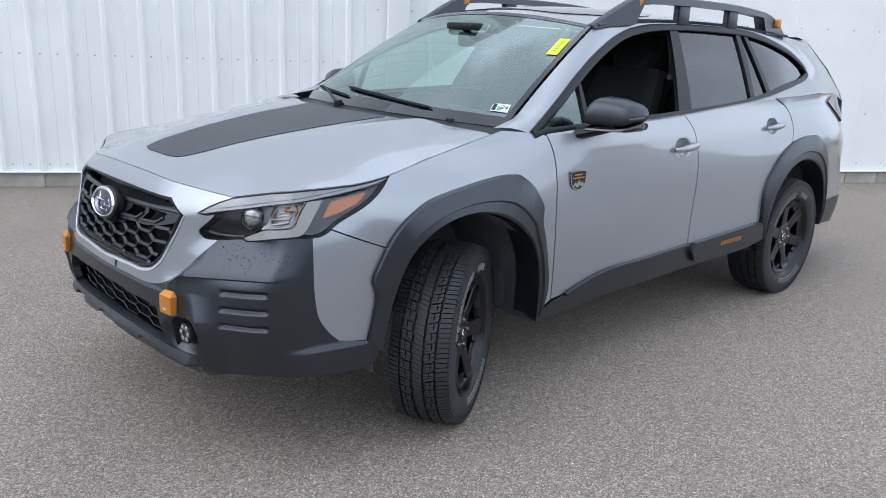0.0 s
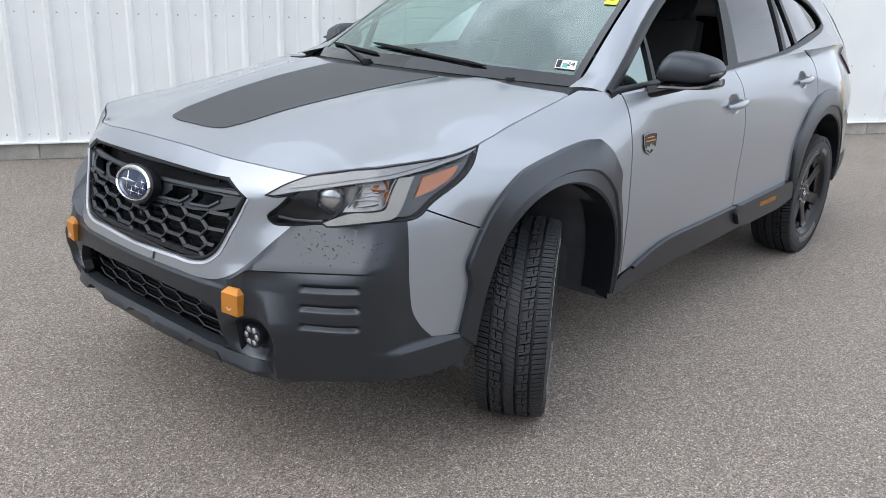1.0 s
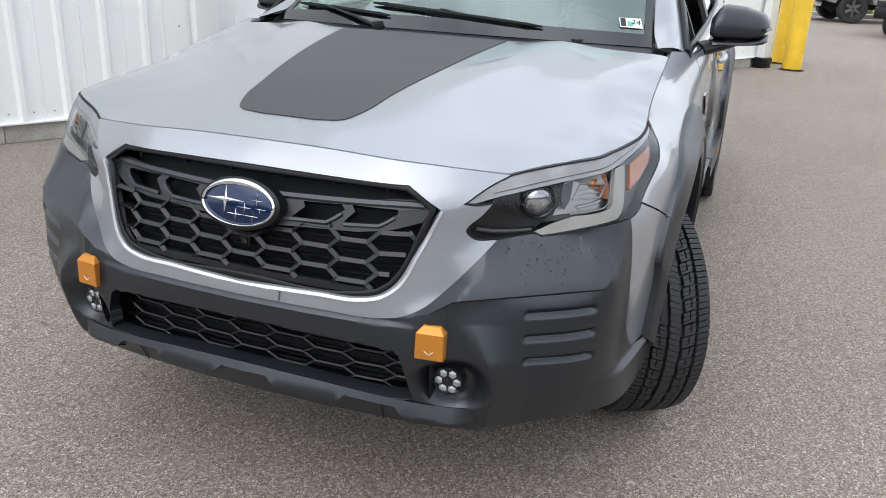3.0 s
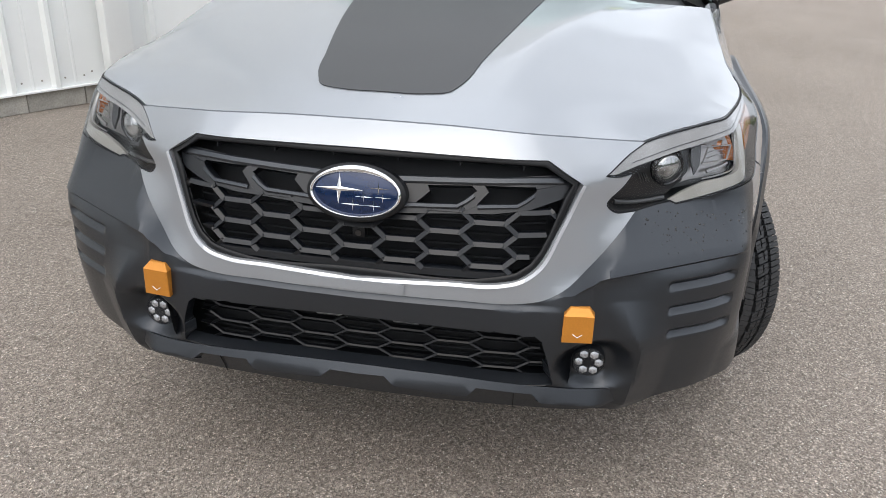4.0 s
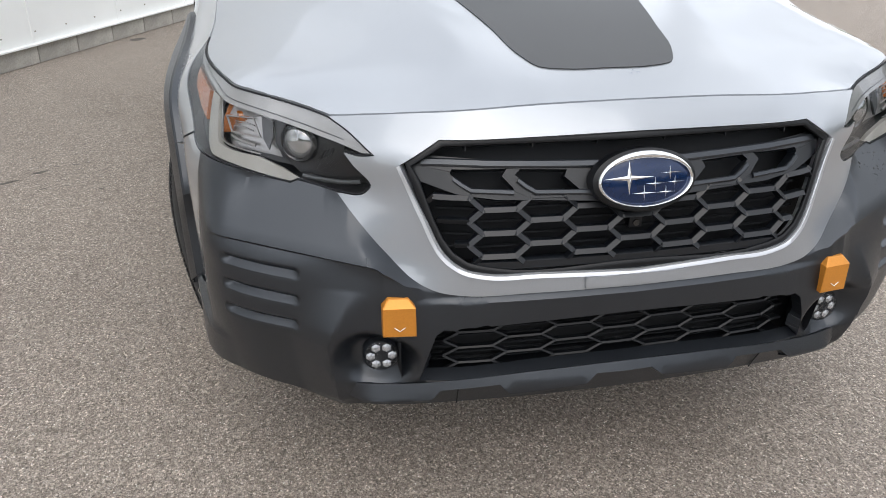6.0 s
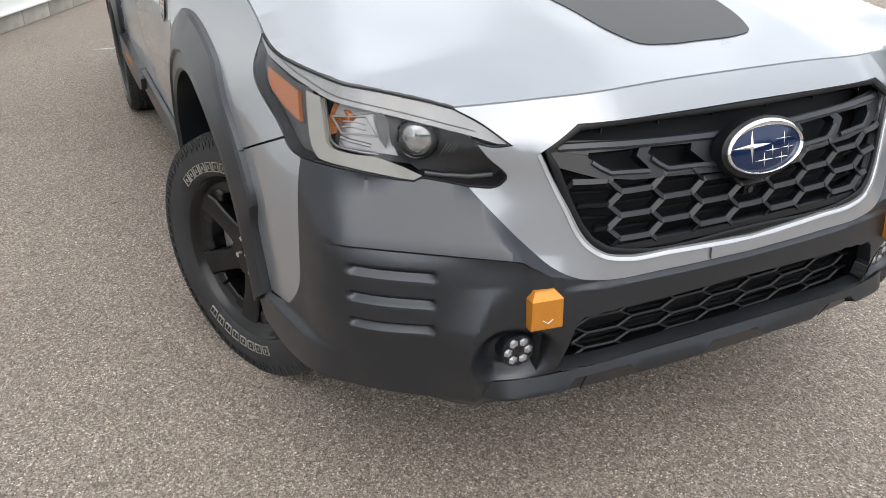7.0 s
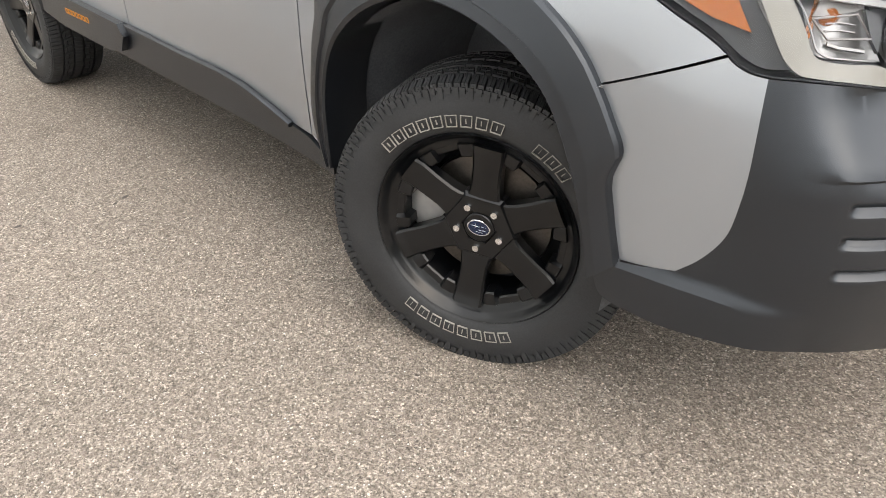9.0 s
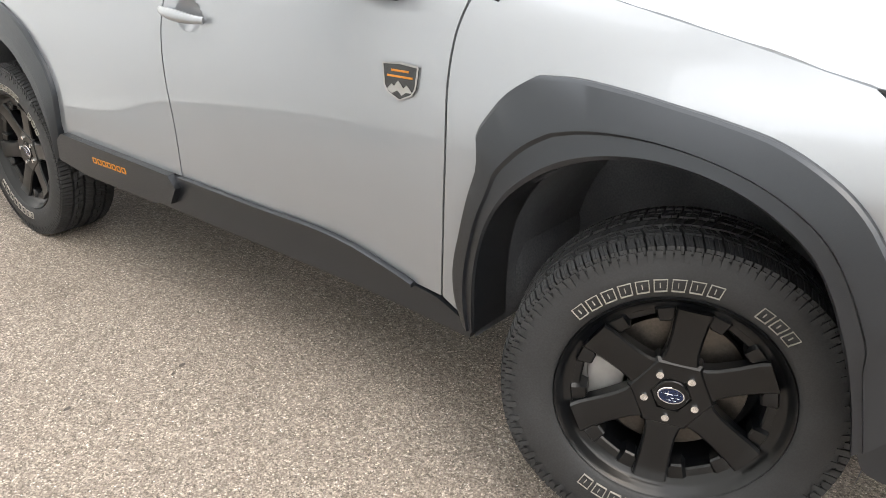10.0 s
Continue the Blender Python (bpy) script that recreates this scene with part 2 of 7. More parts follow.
CONCRETE = material("grey_concrete", (0.36, 0.345, 0.31), rough=0.85, grain=0.15, grain_scale=120, mottle=0.25, mottle_scale=4, bump=0.4, bump_scale=150, jitter=0.08)
YELLOW = material("yellow_paint", (0.80, 0.52, 0.03), rough=0.45, grain=0.04, mottle=0.12, mottle_scale=5)
LIME = material("lime_sticker", (0.72, 0.86, 0.05), rough=0.6)
PAPER = material("white_sticker", (0.75, 0.78, 0.75), rough=0.55)
LIME_INK = material("olive_ink", (0.22, 0.30, 0.02), rough=0.6)
INK = material("black_ink", (0.02, 0.02, 0.02), rough=0.6)
TEAL = material("teal_print", (0.12, 0.42, 0.36), rough=0.55)
GRASS = material("dry_grass", (0.16, 0.18, 0.06), rough=0.9, grain=0.4, grain_scale=30, mottle=0.3, mottle_scale=1.0)
BRAKE_RED = material("truck_paint_dark", (0.02, 0.022, 0.025), rough=0.2, coat=0.8, mottle=0.1)
TRUCK_SILVER = material("truck_paint_silver", (0.42, 0.43, 0.45), rough=0.35, metal=0.6, coat=0.8, mottle=0.05)
BACKDROP_GREEN = material("backdrop_green", (0.04, 0.065, 0.03), rough=0.7, grain=0.4, grain_scale=4)

# ---- mesh tools ----
def part(name, bm, mat, parent=None, label="", smooth=35.0):
    """Links a bmesh as one mesh object, under its thing where one is given."""
    me = bpy.data.meshes.new(name)
    bmesh.ops.recalc_face_normals(bm, faces=bm.faces) if smooth < 0 else None
    bm.to_mesh(me)
    bm.free()
    me.materials.append(mat)
    if smooth:
        me.polygons.foreach_set("use_smooth", [True] * len(me.polygons))
        me.set_sharp_from_angle(angle=radians(abs(smooth)))
    ob = new(name, me)
    if parent:
        ob.parent = parent
    if label:
        ob["label"] = label
    return ob


def thing(name, label, category, group="", kind="", at=(0, 0, 0)):
    ob = new(name)
    ob.location = at
    return tagged(ob, label, category, group, kind)


def smooth_line(points, closed=False, n=6):
    """A line through (u, v) points, rounded; a third value of 1 keeps a sharp corner."""
    pts = [Vector((p[0], p[1])) for p in points]
    hard = [len(p) > 2 and p[2] == 1 for p in points]
    count = len(pts)
    out = []
    for i in range(count if closed else count - 1):
        a, b = pts[i], pts[(i + 1) % count]
        before = pts[i - 1] if (closed or i > 0) else a
        after = pts[(i + 2) % count] if (closed or i + 2 < count) else b
        h = (b - a).length

        def tangent(p, q, r):
            d0, d1 = (q - p).length, (r - q).length
            if d0 < 1e-6 or d1 < 1e-6:
                return (r - p) / max(d0 + d1, 1e-6)
            return ((q - p) / d0 * d1 + (r - q) / d1 * d0) / (d0 + d1)

        ta = (b - a) / h if hard[i] else tangent(before, a, b)
        tb = (b - a) / h if hard[(i + 1) % count] else tangent(a, b, after)
        steps = 1 if hard[i] and hard[(i + 1) % count] else n
        for k in range(steps):
            u = k / steps
            out.append((2 * u**3 - 3 * u * u + 1) * a + (u**3 - 2 * u * u + u) * h * ta + (-2 * u**3 + 3 * u * u) * b + (u**3 - u * u) * h * tb)
    if not closed:
        out.append(pts[-1])
    return out


def sheet(outline, surf, step=0.03, thick=0.012, mirror=False, both=False, cuts_u=(), cuts_v=(), inward=None, turn=False):
    """A panel: a flat outline, cut into a grid, laid on surf(u, v), with its rim folded inwards. mirror: the other side's panel; both: the two joined."""
    bm = bmesh.new()
    vs = [bm.verts.new((p[0], p[1], 0)) for p in outline]
    bm.faces.new(vs)
    us, ws = [p[0] for p in outline], [p[1] for p in outline]

    def lines(lo, hi, extra):
        n = max(1, int((hi - lo) / step))
        got = [lo + (hi - lo) * k / n for k in range(1, n)]
        return sorted(got + [c for c in extra if lo < c < hi])

    for axis, cuts in ((0, lines(min(us), max(us), cuts_u)), (1, lines(min(ws), max(ws), cuts_v))):
        for c in cuts:
            co, no = Vector((0, 0, 0)), Vector((0, 0, 0))
            co[axis], no[axis] = c, 1
            bmesh.ops.bisect_plane(bm, geom=bm.verts[:] + bm.edges[:] + bm.faces[:], dist=1e-5, plane_co=co, plane_no=no)
    bmesh.ops.remove_doubles(bm, verts=bm.verts, dist=2e-4)
    bmesh.ops.triangulate(bm, faces=[f for f in bm.faces if len(f.verts) > 4])
    if bm.faces and sum(f.normal.z * f.calc_area() for f in bm.faces) < 0:
        bmesh.ops.reverse_faces(bm, faces=bm.faces)
    flat = {v: (v.co.x, v.co.y) for v in bm.verts}
    rim = [e for e in bm.edges if len(e.link_faces) == 1]
    for v, (a, b) in flat.items():
        v.co = surf(a, b)
    if turn:
        bmesh.ops.reverse_faces(bm, faces=bm.faces)
    bm.normal_update()
    if thick:
        seam = [e for e in rim if both and all(abs(v.co.y) < 1e-4 for v in e.verts)]
        edges = [e for e in rim if e not in seam]
        normals = {v: v.normal.copy() for e in edges for v in e.verts}
        got = bmesh.ops.extrude_edge_only(bm, edges=edges)
        for v in [g for g in got["geom"] if isinstance(g, bmesh.types.BMVert)]:
            near = min(normals, key=lambda o: (o.co - v.co).length_squared)
            v.co -= normals[near] * thick if inward is None else -Vector(inward) * thick
    if mirror or both:
        if both:
            copy = bmesh.ops.duplicate(bm, geom=bm.verts[:] + bm.edges[:] + bm.faces[:])["geom"]
        else:
            copy = bm.verts[:] + bm.faces[:]
        for g in copy:
            if isinstance(g, bmesh.types.BMVert):
                g.co.y *= -1
        bmesh.ops.reverse_faces(bm, faces=[g for g in copy if isinstance(g, bmesh.types.BMFace)])
        if both:
            bmesh.ops.remove_doubles(bm, verts=[v for v in bm.verts if abs(v.co.y) < 1e-3], dist=5e-4)
    return bm


def box(bm, lo, hi, bevel=0.0, m=None, segments=2):
    """A box with rounded edges, added to bm."""
    lo, hi = Vector(lo), Vector(hi)
    got = bmesh.ops.create_cube(bm, size=1)["verts"]
    for v in got:
        v.co = Vector([lo[i] + (v.co[i] + 0.5) * (hi[i] - lo[i]) for i in range(3)])
    if bevel:
        edges = list({e for v in got for e in v.link_edges})
        got = bmesh.ops.bevel(bm, geom=got + edges, offset=bevel, segments=segments, affect="EDGES", profile=0.5)["verts"]
    if m is not None:
        bmesh.ops.transform(bm, matrix=m, verts=list(set(got)))
    return bm


def lathe(profile, n=64, axis="y", closed=True):
    """A ring turned round the y axis from (radius, y) points."""
    bm = bmesh.new()
    rings = []
    for k in range(n):
        a = 2 * math.pi * k / n
        rings.append([bm.verts.new((r * math.cos(a), y, r * math.sin(a))) for r, y in profile])
    for k in range(n):
        p, q = rings[k], rings[(k + 1) % n]
        for i in range(len(profile) if closed else len(profile) - 1):
            j = (i + 1) % len(profile)
            bm.faces.new((p[i], p[j], q[j], q[i]))
    bmesh.ops.recalc_face_normals(bm, faces=bm.faces)
    return bm


def tube(bm, points, radius, n=8, squash=1.0, up=Vector((0, 0, 1)), cap=True):
    """A bar along points; radius may be one number or one for each point; squash flattens it along its second axis."""
    pts = [Vector(p) for p in points]
    rings = []
    for i, p in enumerate(pts):
        d = (pts[min(i + 1, len(pts) - 1)] - pts[max(i - 1, 0)]).normalized()
        a = d.cross(up)
        if a.length < 1e-4:
            a = d.cross(Vector((1, 0, 0)))
        a.normalize()
        b = a.cross(d)
        r = radius[i] if isinstance(radius, (list, tuple)) else radius
        rings.append([bm.verts.new(p + (a * math.cos(2 * math.pi * k / n) + b * math.sin(2 * math.pi * k / n) * squash) * r) for k in range(n)])
    for p, q in zip(rings, rings[1:]):
        for k in range(n):
            bm.faces.new((p[k], p[(k + 1) % n], q[(k + 1) % n], q[k]))
    if cap:
        bm.faces.new(rings[0][::-1])
        bm.faces.new(rings[-1])
    return bm


def loft(sections, closed=True, cap=True):
    """Skin over rings of points of equal count."""
    bm = bmesh.new()
    rings = [[bm.verts.new(p) for p in s] for s in sections]
    n = len(sections[0])
    for p, q in zip(rings, rings[1:]):
        for k in range(n if closed else n - 1):
            bm.faces.new((p[k], p[(k + 1) % n], q[(k + 1) % n], q[k]))
    if cap and closed:
        bm.faces.new(rings[0][::-1])
        bm.faces.new(rings[-1])
    bmesh.ops.recalc_face_normals(bm, faces=bm.faces)
    return bm


RIDGE_SECTION = ((-0.5, -0.3), (-0.5, 0.6), (-0.3, 1.0), (0.3, 1.0), (0.5, 0.6), (0.5, -0.3))
LEDGE_SECTION = ((-0.5, -0.3), (-0.5, 0.88), (-0.42, 1.0), (0.42, 0.66), (0.5, 0.55), (0.5, -0.3))      # a bar whose face leans back


def rail(points_uv, surf, width, height, lift=0.0, bm=None, shape=RIDGE_SECTION):
    """A raised bar laid along (u, v) points on surf: a ridge of that width and height."""
    bm = bm or bmesh.new()
    pts = [Vector((p[0], p[1])) for p in points_uv]
    rows = []
    for i, p in enumerate(pts):
        d = (pts[min(i + 1, len(pts) - 1)] - pts[max(i - 1, 0)]).normalized()
        side = Vector((-d.y, d.x))
        e = 1e-3
        o = Vector(surf(p.x, p.y))
        nrm = (Vector(surf(p.x + e, p.y)) - o).cross(Vector(surf(p.x, p.y + e)) - o).normalized()
        row = []
        for w, h in shape:
            q = p + side * width * w
            row.append(bm.verts.new(Vector(surf(q.x, q.y)) + nrm * (lift + height * h)))
        rows.append(row)
    for a, b in zip(rows, rows[1:]):
        for k in range(5):
            bm.faces.new((a[k], a[k + 1], b[k + 1], b[k]))
    bm.faces.new(rows[0])
    bm.faces.new(rows[-1][::-1])
    return bm


def facing(bm, way):
    """Turns the faces of an open skin so that they look along way on the whole."""
    bm.normal_update()
    if sum(f.normal.dot(Vector(way)) * f.calc_area() for f in bm.faces) < 0:
        bmesh.ops.reverse_faces(bm, faces=bm.faces)
    return bm


def flipped(bm):
    for v in bm.verts:
        v.co.y *= -1
    bmesh.ops.reverse_faces(bm, faces=bm.faces)
    return bm


# ---- body surface of the car ----
# The car stands on its own axes: x forward from the front axle, y to its left, z up from the ground.
PLAN = [(0.975, 0), (0.968, 0.2), (0.95, 0.38), (0.918, 0.53), (0.872, 0.660), (0.80, 0.775), (0.71, 0.845), (0.60, 0.871), (0.43, 0.887), (0, 0.90), (-0.6, 0.90),
        (-1.4, 0.90), (-2.2, 0.90), (-2.75, 0.897), (-3.25, 0.88), (-3.6, 0.82), (-3.83, 0.66), (-3.91, 0.35), (-3.925, 0)]
plan_line = np.array([(p.x, p.y) for p in smooth_line(PLAN, n=24)])
plan_s = np.concatenate(([0], np.cumsum(np.linalg.norm(np.diff(plan_line, axis=0), axis=1)))) * 1.0116
LEVELS = np.array((0.16, 0.26, 0.34, 0.45, 0.53, 0.60, 0.66, 0.72, 0.79, 0.86, 0.92, 0.98, 1.06, 1.13))
sections = []


def section(s, *inset):
    """How far the body lies inside the plan line at s, level by level."""
    sections.append((s, inset))


section(0.00, 0.13, 0.070, 0.035, -0.004, -0.006, -0.004, 0.005, 0.010, 0.020, 0.043, 0.078, 0.14, 0.22, 0.3)
section(0.20, 0.13, 0.070, 0.035, -0.006, -0.008, -0.004, 0.005, 0.013, 0.024, 0.045, 0.081, 0.14, 0.22, 0.3)
section(0.35, 0.13, 0.070, 0.035, -0.010, -0.012, -0.004, 0.004, 0.014, 0.024, 0.042, 0.084, 0.14, 0.22, 0.3)
section(0.53, 0.13, 0.065, 0.030, -0.010, -0.014, 0.004, 0.036, 0.052, 0.070, 0.074, 0.120, 0.18, 0.25, 0.3)
section(0.70, 0.13, 0.065, 0.036, 0.012, 0.002, 0.004, 0.010, 0.055, 0.108, 0.118, 0.150, 0.19, 0.25, 0.3)
section(0.87, 0.125, 0.07, 0.035, 0.012, 0.003, 0.003, 0.003, 0.022, 0.062, 0.092, 0.120, 0.16, 0.22, 0.28)
section(1.02, 0.10, 0.055, 0.030, 0.030, 0.030, 0.028, 0.029, 0.031, 0.038, 0.060, 0.088, 0.13, 0.19, 0.26)
section(1.12, 0.08, 0.045, 0.030, 0.027, 0.024, 0.020, 0.018, 0.017, 0.021, 0.043, 0.072, 0.11, 0.18, 0.25)
section(1.24, 0.06, 0.034, 0.024, 0.020, 0.018, 0.016, 0.015, 0.014, 0.013, 0.016, 0.038, 0.092, 0.16, 0.23)
section(1.40, 0.05, 0.030, 0.014, 0.012, 0.010, 0.008, 0.006, 0.004, 0.003, 0.008, 0.036, 0.094, 0.15, 0.21)
section(1.90, 0.05, 0.034, 0.018, 0.010, 0.007, 0.005, 0.004, 0.004, 0.006, 0.013, 0.028, 0.05, 0.092, 0.15)
section(2.20, 0.06, 0.042, 0.030, 0.020, 0.013, 0.009, 0.007, 0.0075, 0.009, 0.013, 0.019, 0.028, 0.047, 0.09)
section(3.20, 0.05, 0.030, 0.016, 0.014, 0.016, 0.018, 0.019, 0.019, 0.020, 0.023, 0.029, 0.037, 0.055, 0.08)
section(4.20, 0.05, 0.030, 0.008, 0.002, 0.000, 0.000, 0.002, 0.004, 0.008, 0.014, 0.026, 0.038, 0.057, 0.08)
section(5.10, 0.08, 0.050, 0.030, 0.010, 0.012, 0.014, 0.016, 0.018, 0.020, 0.026, 0.040, 0.060, 0.09, 0.12)
section(6.30, 0.10, 0.060, 0.030, 0.010, 0.010, 0.015, 0.030, 0.050, 0.060, 0.070, 0.080, 0.10, 0.12, 0.15)


def inset_table():
    zs = np.arange(0.14, 1.20, 0.01)
    rows = []
    for s, inset in sections:
        line = smooth_line(list(zip(LEVELS, inset)), n=10)
        row = np.interp(zs, [p.x for p in line], [p.y for p in line])
        pad = np.pad(row, 1, mode="edge")
        rows.append((pad[:-2] + 2 * pad[1:-1] + pad[2:]) / 4)
    rows = np.array(rows)
    ss = np.arange(0, 6.4, 0.02)
    knots = [s for s, _ in sections]
    table = np.zeros((len(ss), len(zs)))
    for j in range(len(zs)):
        line = smooth_line(list(zip(knots, rows[:, j])), n=12)
        table[:, j] = np.interp(ss, [p.x for p in line], [p.y for p in line])
    for _ in range(6):          # runs the sections into one another without ripples
        pad = np.concatenate((table[1:2], table, table[-1:]))
        table = (pad[:-2] + 2 * pad[1:-1] + pad[2:]) / 4
    return table


INSET = inset_table()


def inset(s, z):
    i, j = min(max(abs(s) / 0.02, 0), INSET.shape[0] - 1.001), min(max((z - 0.14) / 0.01, 0), INSET.shape[1] - 1.001)
    a, b = int(i), int(j)
    u, v = i - a, j - b
    return (INSET[a, b] * (1 - u) + INSET[a + 1, b] * u) * (1 - v) + (INSET[a, b + 1] * (1 - u) + INSET[a + 1, b + 1] * u) * v


def plan_at(s):
    f = abs(s)
    x, y = np.interp(f, plan_s, plan_line[:, 0]), np.interp(f, plan_s, plan_line[:, 1])
    lo, hi = f - 0.015, f + 0.015
    dx = np.interp(hi, plan_s, plan_line[:, 0]) - np.interp(abs(lo), plan_s, plan_line[:, 0])
    dy = np.interp(hi, plan_s, plan_line[:, 1]) - math.copysign(np.interp(abs(lo), plan_s, plan_line[:, 1]), lo)
    if f < 1e-3 or f > 6.2:
        dx, dy = (0.0, 1.0) if f < 1 else (0.0, -1.0)
    n = math.hypot(dx, dy)
    return x, y, dy / n, -dx / n


def skin(s, z, out=0.0):
    """A point of the body's skin, s metres along the plan line from the nose (negative: the right side)."""
    x, y, nx, ny = plan_at(s)
    d = inset(s, z) - out
    p = Vector((x - nx * d, y - ny * d, z + 0.009 * min(1.0, max(0.0, (x - 0.42) / 0.34))))
    if s < 0:
        p.y *= -1
    return p


def lifted(out):
    return lambda s, z: skin(s, z, out)


def of_x(x):
    """s on the car's flank for a distance x ahead of the front axle."""
    side = plan_s > 0.6
    return float(np.interp(-x, -plan_line[side, 0], plan_s[side]))


def flank(points):
    return [(of_x(p[0]), *p[1:]) for p in points]

# ---- the car ----
car = thing("car", "silver metallic estate car with dark plastic cladding on dry asphalt", "car")

# outlines shared by neighbouring panels, as (s, z)
HOOD_FRONT = [(0.0, 0.946), (0.2, 0.943), (0.42, 0.931), (0.632, 0.912)]
GRILLE_EDGE = [(0.0, 0.898), (0.396, 0.892, 1), (0.472, 0.846, 1), (0.424, 0.755), (0.374, 0.674), (0.345, 0.656), (0.305, 0.647), (0.2, 0.644), (0.0, 0.637)]
NOSE_EDGE = [(0.0, 0.602), (0.205, 0.603), (0.36, 0.605), (0.396, 0.611), (0.441, 0.630), (0.504, 0.681), (0.56, 0.735), (0.604, 0.777, 1)]
LAMP_BOTTOM = [(0.604, 0.777, 1), (0.66, 0.783), (0.706, 0.788, 1), (0.722, 0.782, 1), (0.80, 0.7935), (0.883, 0.8065), (0.972, 0.8135), (1.013, 0.8135, 1)]
ARCH_FRONT = [(0.445, 0.443, 1), (0.425, 0.54), (0.417, 0.607), (0.4325, 0.657), (0.410, 0.711), (0.381, 0.764), (0.355, 0.803), (0.313, 0.845), (0.262, 0.875), (0.20, 0.899), (0.10, 0.918), (0.017, 0.929), (-0.094, 0.943), (-0.20, 0.951), (-0.272, 0.947, 1), (-0.327, 0.911), (-0.398, 0.822, 1), (-0.393, 0.750), (-0.411, 0.695), (-0.437, 0.60), (-0.464, 0.48), (-0.462, 0.42), (-0.440, 0.352, 1)]
ARCH_FRONT_IN = [(0.395, 0.40, 1), (0.378, 0.50), (0.348, 0.60), (0.318, 0.675), (0.283, 0.733), (0.234, 0.775), (0.155, 0.815), (0.055, 0.836), (-0.05, 0.833), (-0.16, 0.803), (-0.25, 0.752), (-0.32, 0.685), (-0.358, 0.615), (-0.378, 0.55), (-0.392, 0.46), (-0.398, 0.352, 1)]
ARCH_REAR = [(-2.318, 0.40, 1), (-2.295, 0.52), (-2.292, 0.66), (-2.325, 0.735, 1), (-2.45, 0.845), (-2.60, 0.905), (-2.78, 0.935), (-2.965, 0.935, 1), (-3.01, 0.915), (-3.13, 0.80), (-3.185, 0.67), (-3.19, 0.52), (-3.15, 0.36, 1)]
ARCH_REAR_IN = [(-2.335, 0.38, 1), (-2.36, 0.53), (-2.43, 0.66), (-2.56, 0.765), (-2.72, 0.806), (-2.88, 0.785), (-3.02, 0.71), (-3.10, 0.59), (-3.13, 0.47), (-3.13, 0.36, 1)]


def seamless(*lines):
    """Joins lines end to end into one outline, dropping doubled ends."""
    out = []
    for line in lines:
        for p in line:
            q = Vector((p[0], p[1]))
            if not out or (q - out[-1]).length > 1e-4:
                out.append(q)
    if (out[0] - out[-1]).length < 1e-4:
        out.pop()
    return out


hood_front = smooth_line(HOOD_FRONT)
grille_edge = smooth_line(GRILLE_EDGE)
nose_edge = smooth_line(NOSE_EDGE)
lamp_bottom = smooth_line(LAMP_BOTTOM)
LAMP_TIP = smooth_line([(0.632, 0.912, 1), (0.58, 0.893), (0.522, 0.858, 1), (0.555, 0.853), (0.588, 0.857, 1), (0.568, 0.835), (0.532, 0.796), (0.545, 0.783), (0.604, 0.777, 1)])
LAMP_TOP = smooth_line([(0.632, 0.912, 1), (0.80, 0.936), (1.0, 0.953), (1.2, 0.968), (1.350, 0.985, 1)])
LAMP_OUT = smooth_line([(1.350, 0.985, 1), (1.303, 0.957), (1.255, 0.931), (1.213, 0.907), (1.168, 0.884), (1.122, 0.863), (1.090, 0.846), (1.066, 0.829), (1.039, 0.8175), (1.013, 0.8135, 1)])


def shrink(line, by):
    """A copy of a closed line, drawn in by a distance."""
    c = sum(line, Vector((0, 0))) / len(line)
    out = []
    for i, p in enumerate(line):
        d = (line[(i + 1) % len(line)] - line[i - 1]).normalized()
        n = Vector((-d.y, d.x))
        area = sum(a.x * b.y - a.y * b.x for a, b in zip(line, line[1:] + line[:1]))
        out.append(p + n * (by if area > 0 else -by))
    return out


# nose panel round the grille
nose = seamless(hood_front, LAMP_TIP, nose_edge[::-1], grille_edge[::-1], [Vector((0, 0.946))])
part("nose_panel", sheet(nose, skin, 0.02, 0.02, both=True, cuts_v=(0.64, 0.655)), SILVER, car, "silver painted grille surround")
lip = smooth_line([(0.0, 0.631), (0.2, 0.6385), (0.305, 0.6415), (0.350, 0.6525), (0.382, 0.673), (0.430, 0.755), (0.4735, 0.845)], n=8)
rows = []
for k, p in enumerate(lip):
    d = (lip[min(k + 1, len(lip) - 1)] - lip[max(k - 1, 0)]).normalized()
    side = Vector((-d.y, d.x)) * 0.0052
    rows.append([skin(p.x - side.x, p.y - side.y, -0.006), skin(p.x - side.x, p.y - side.y, 0.003), skin(p.x + side.x * 0.2, p.y + side.y * 0.2, 0.0015), skin(p.x + side.x, p.y + side.y, -0.009), skin(p.x + side.x, p.y + side.y, -0.03)])
rows = [[Vector((p.x, -p.y, p.z)) for p in row] for row in rows[:0:-1]] + rows
part("nose_lip", facing(loft(rows, closed=False), (1, 0, 0.5)), BRIGHT, car, "bright silver chamfer along the grille opening", smooth=50)

# bumper; a slope faces up from a ledge to the lamp on each cheek: its plane, and a grid that follows the ledge
CHEEK_P, CHEEK_N = Vector((0.939, 0.499, 0.664)), Vector((0.709, 0.336, 0.620))
LEDGE_A, LEDGE_RISE = (0.30, 0.36, 0.40, 0.46, 0.515, 0.87, 0.95, 1.05), (0.0, -0.083, -0.082, -0.062, -0.026, -0.001, -0.001, 0.0)


def clip(v):
    return max(0.0, min(1.0, v))


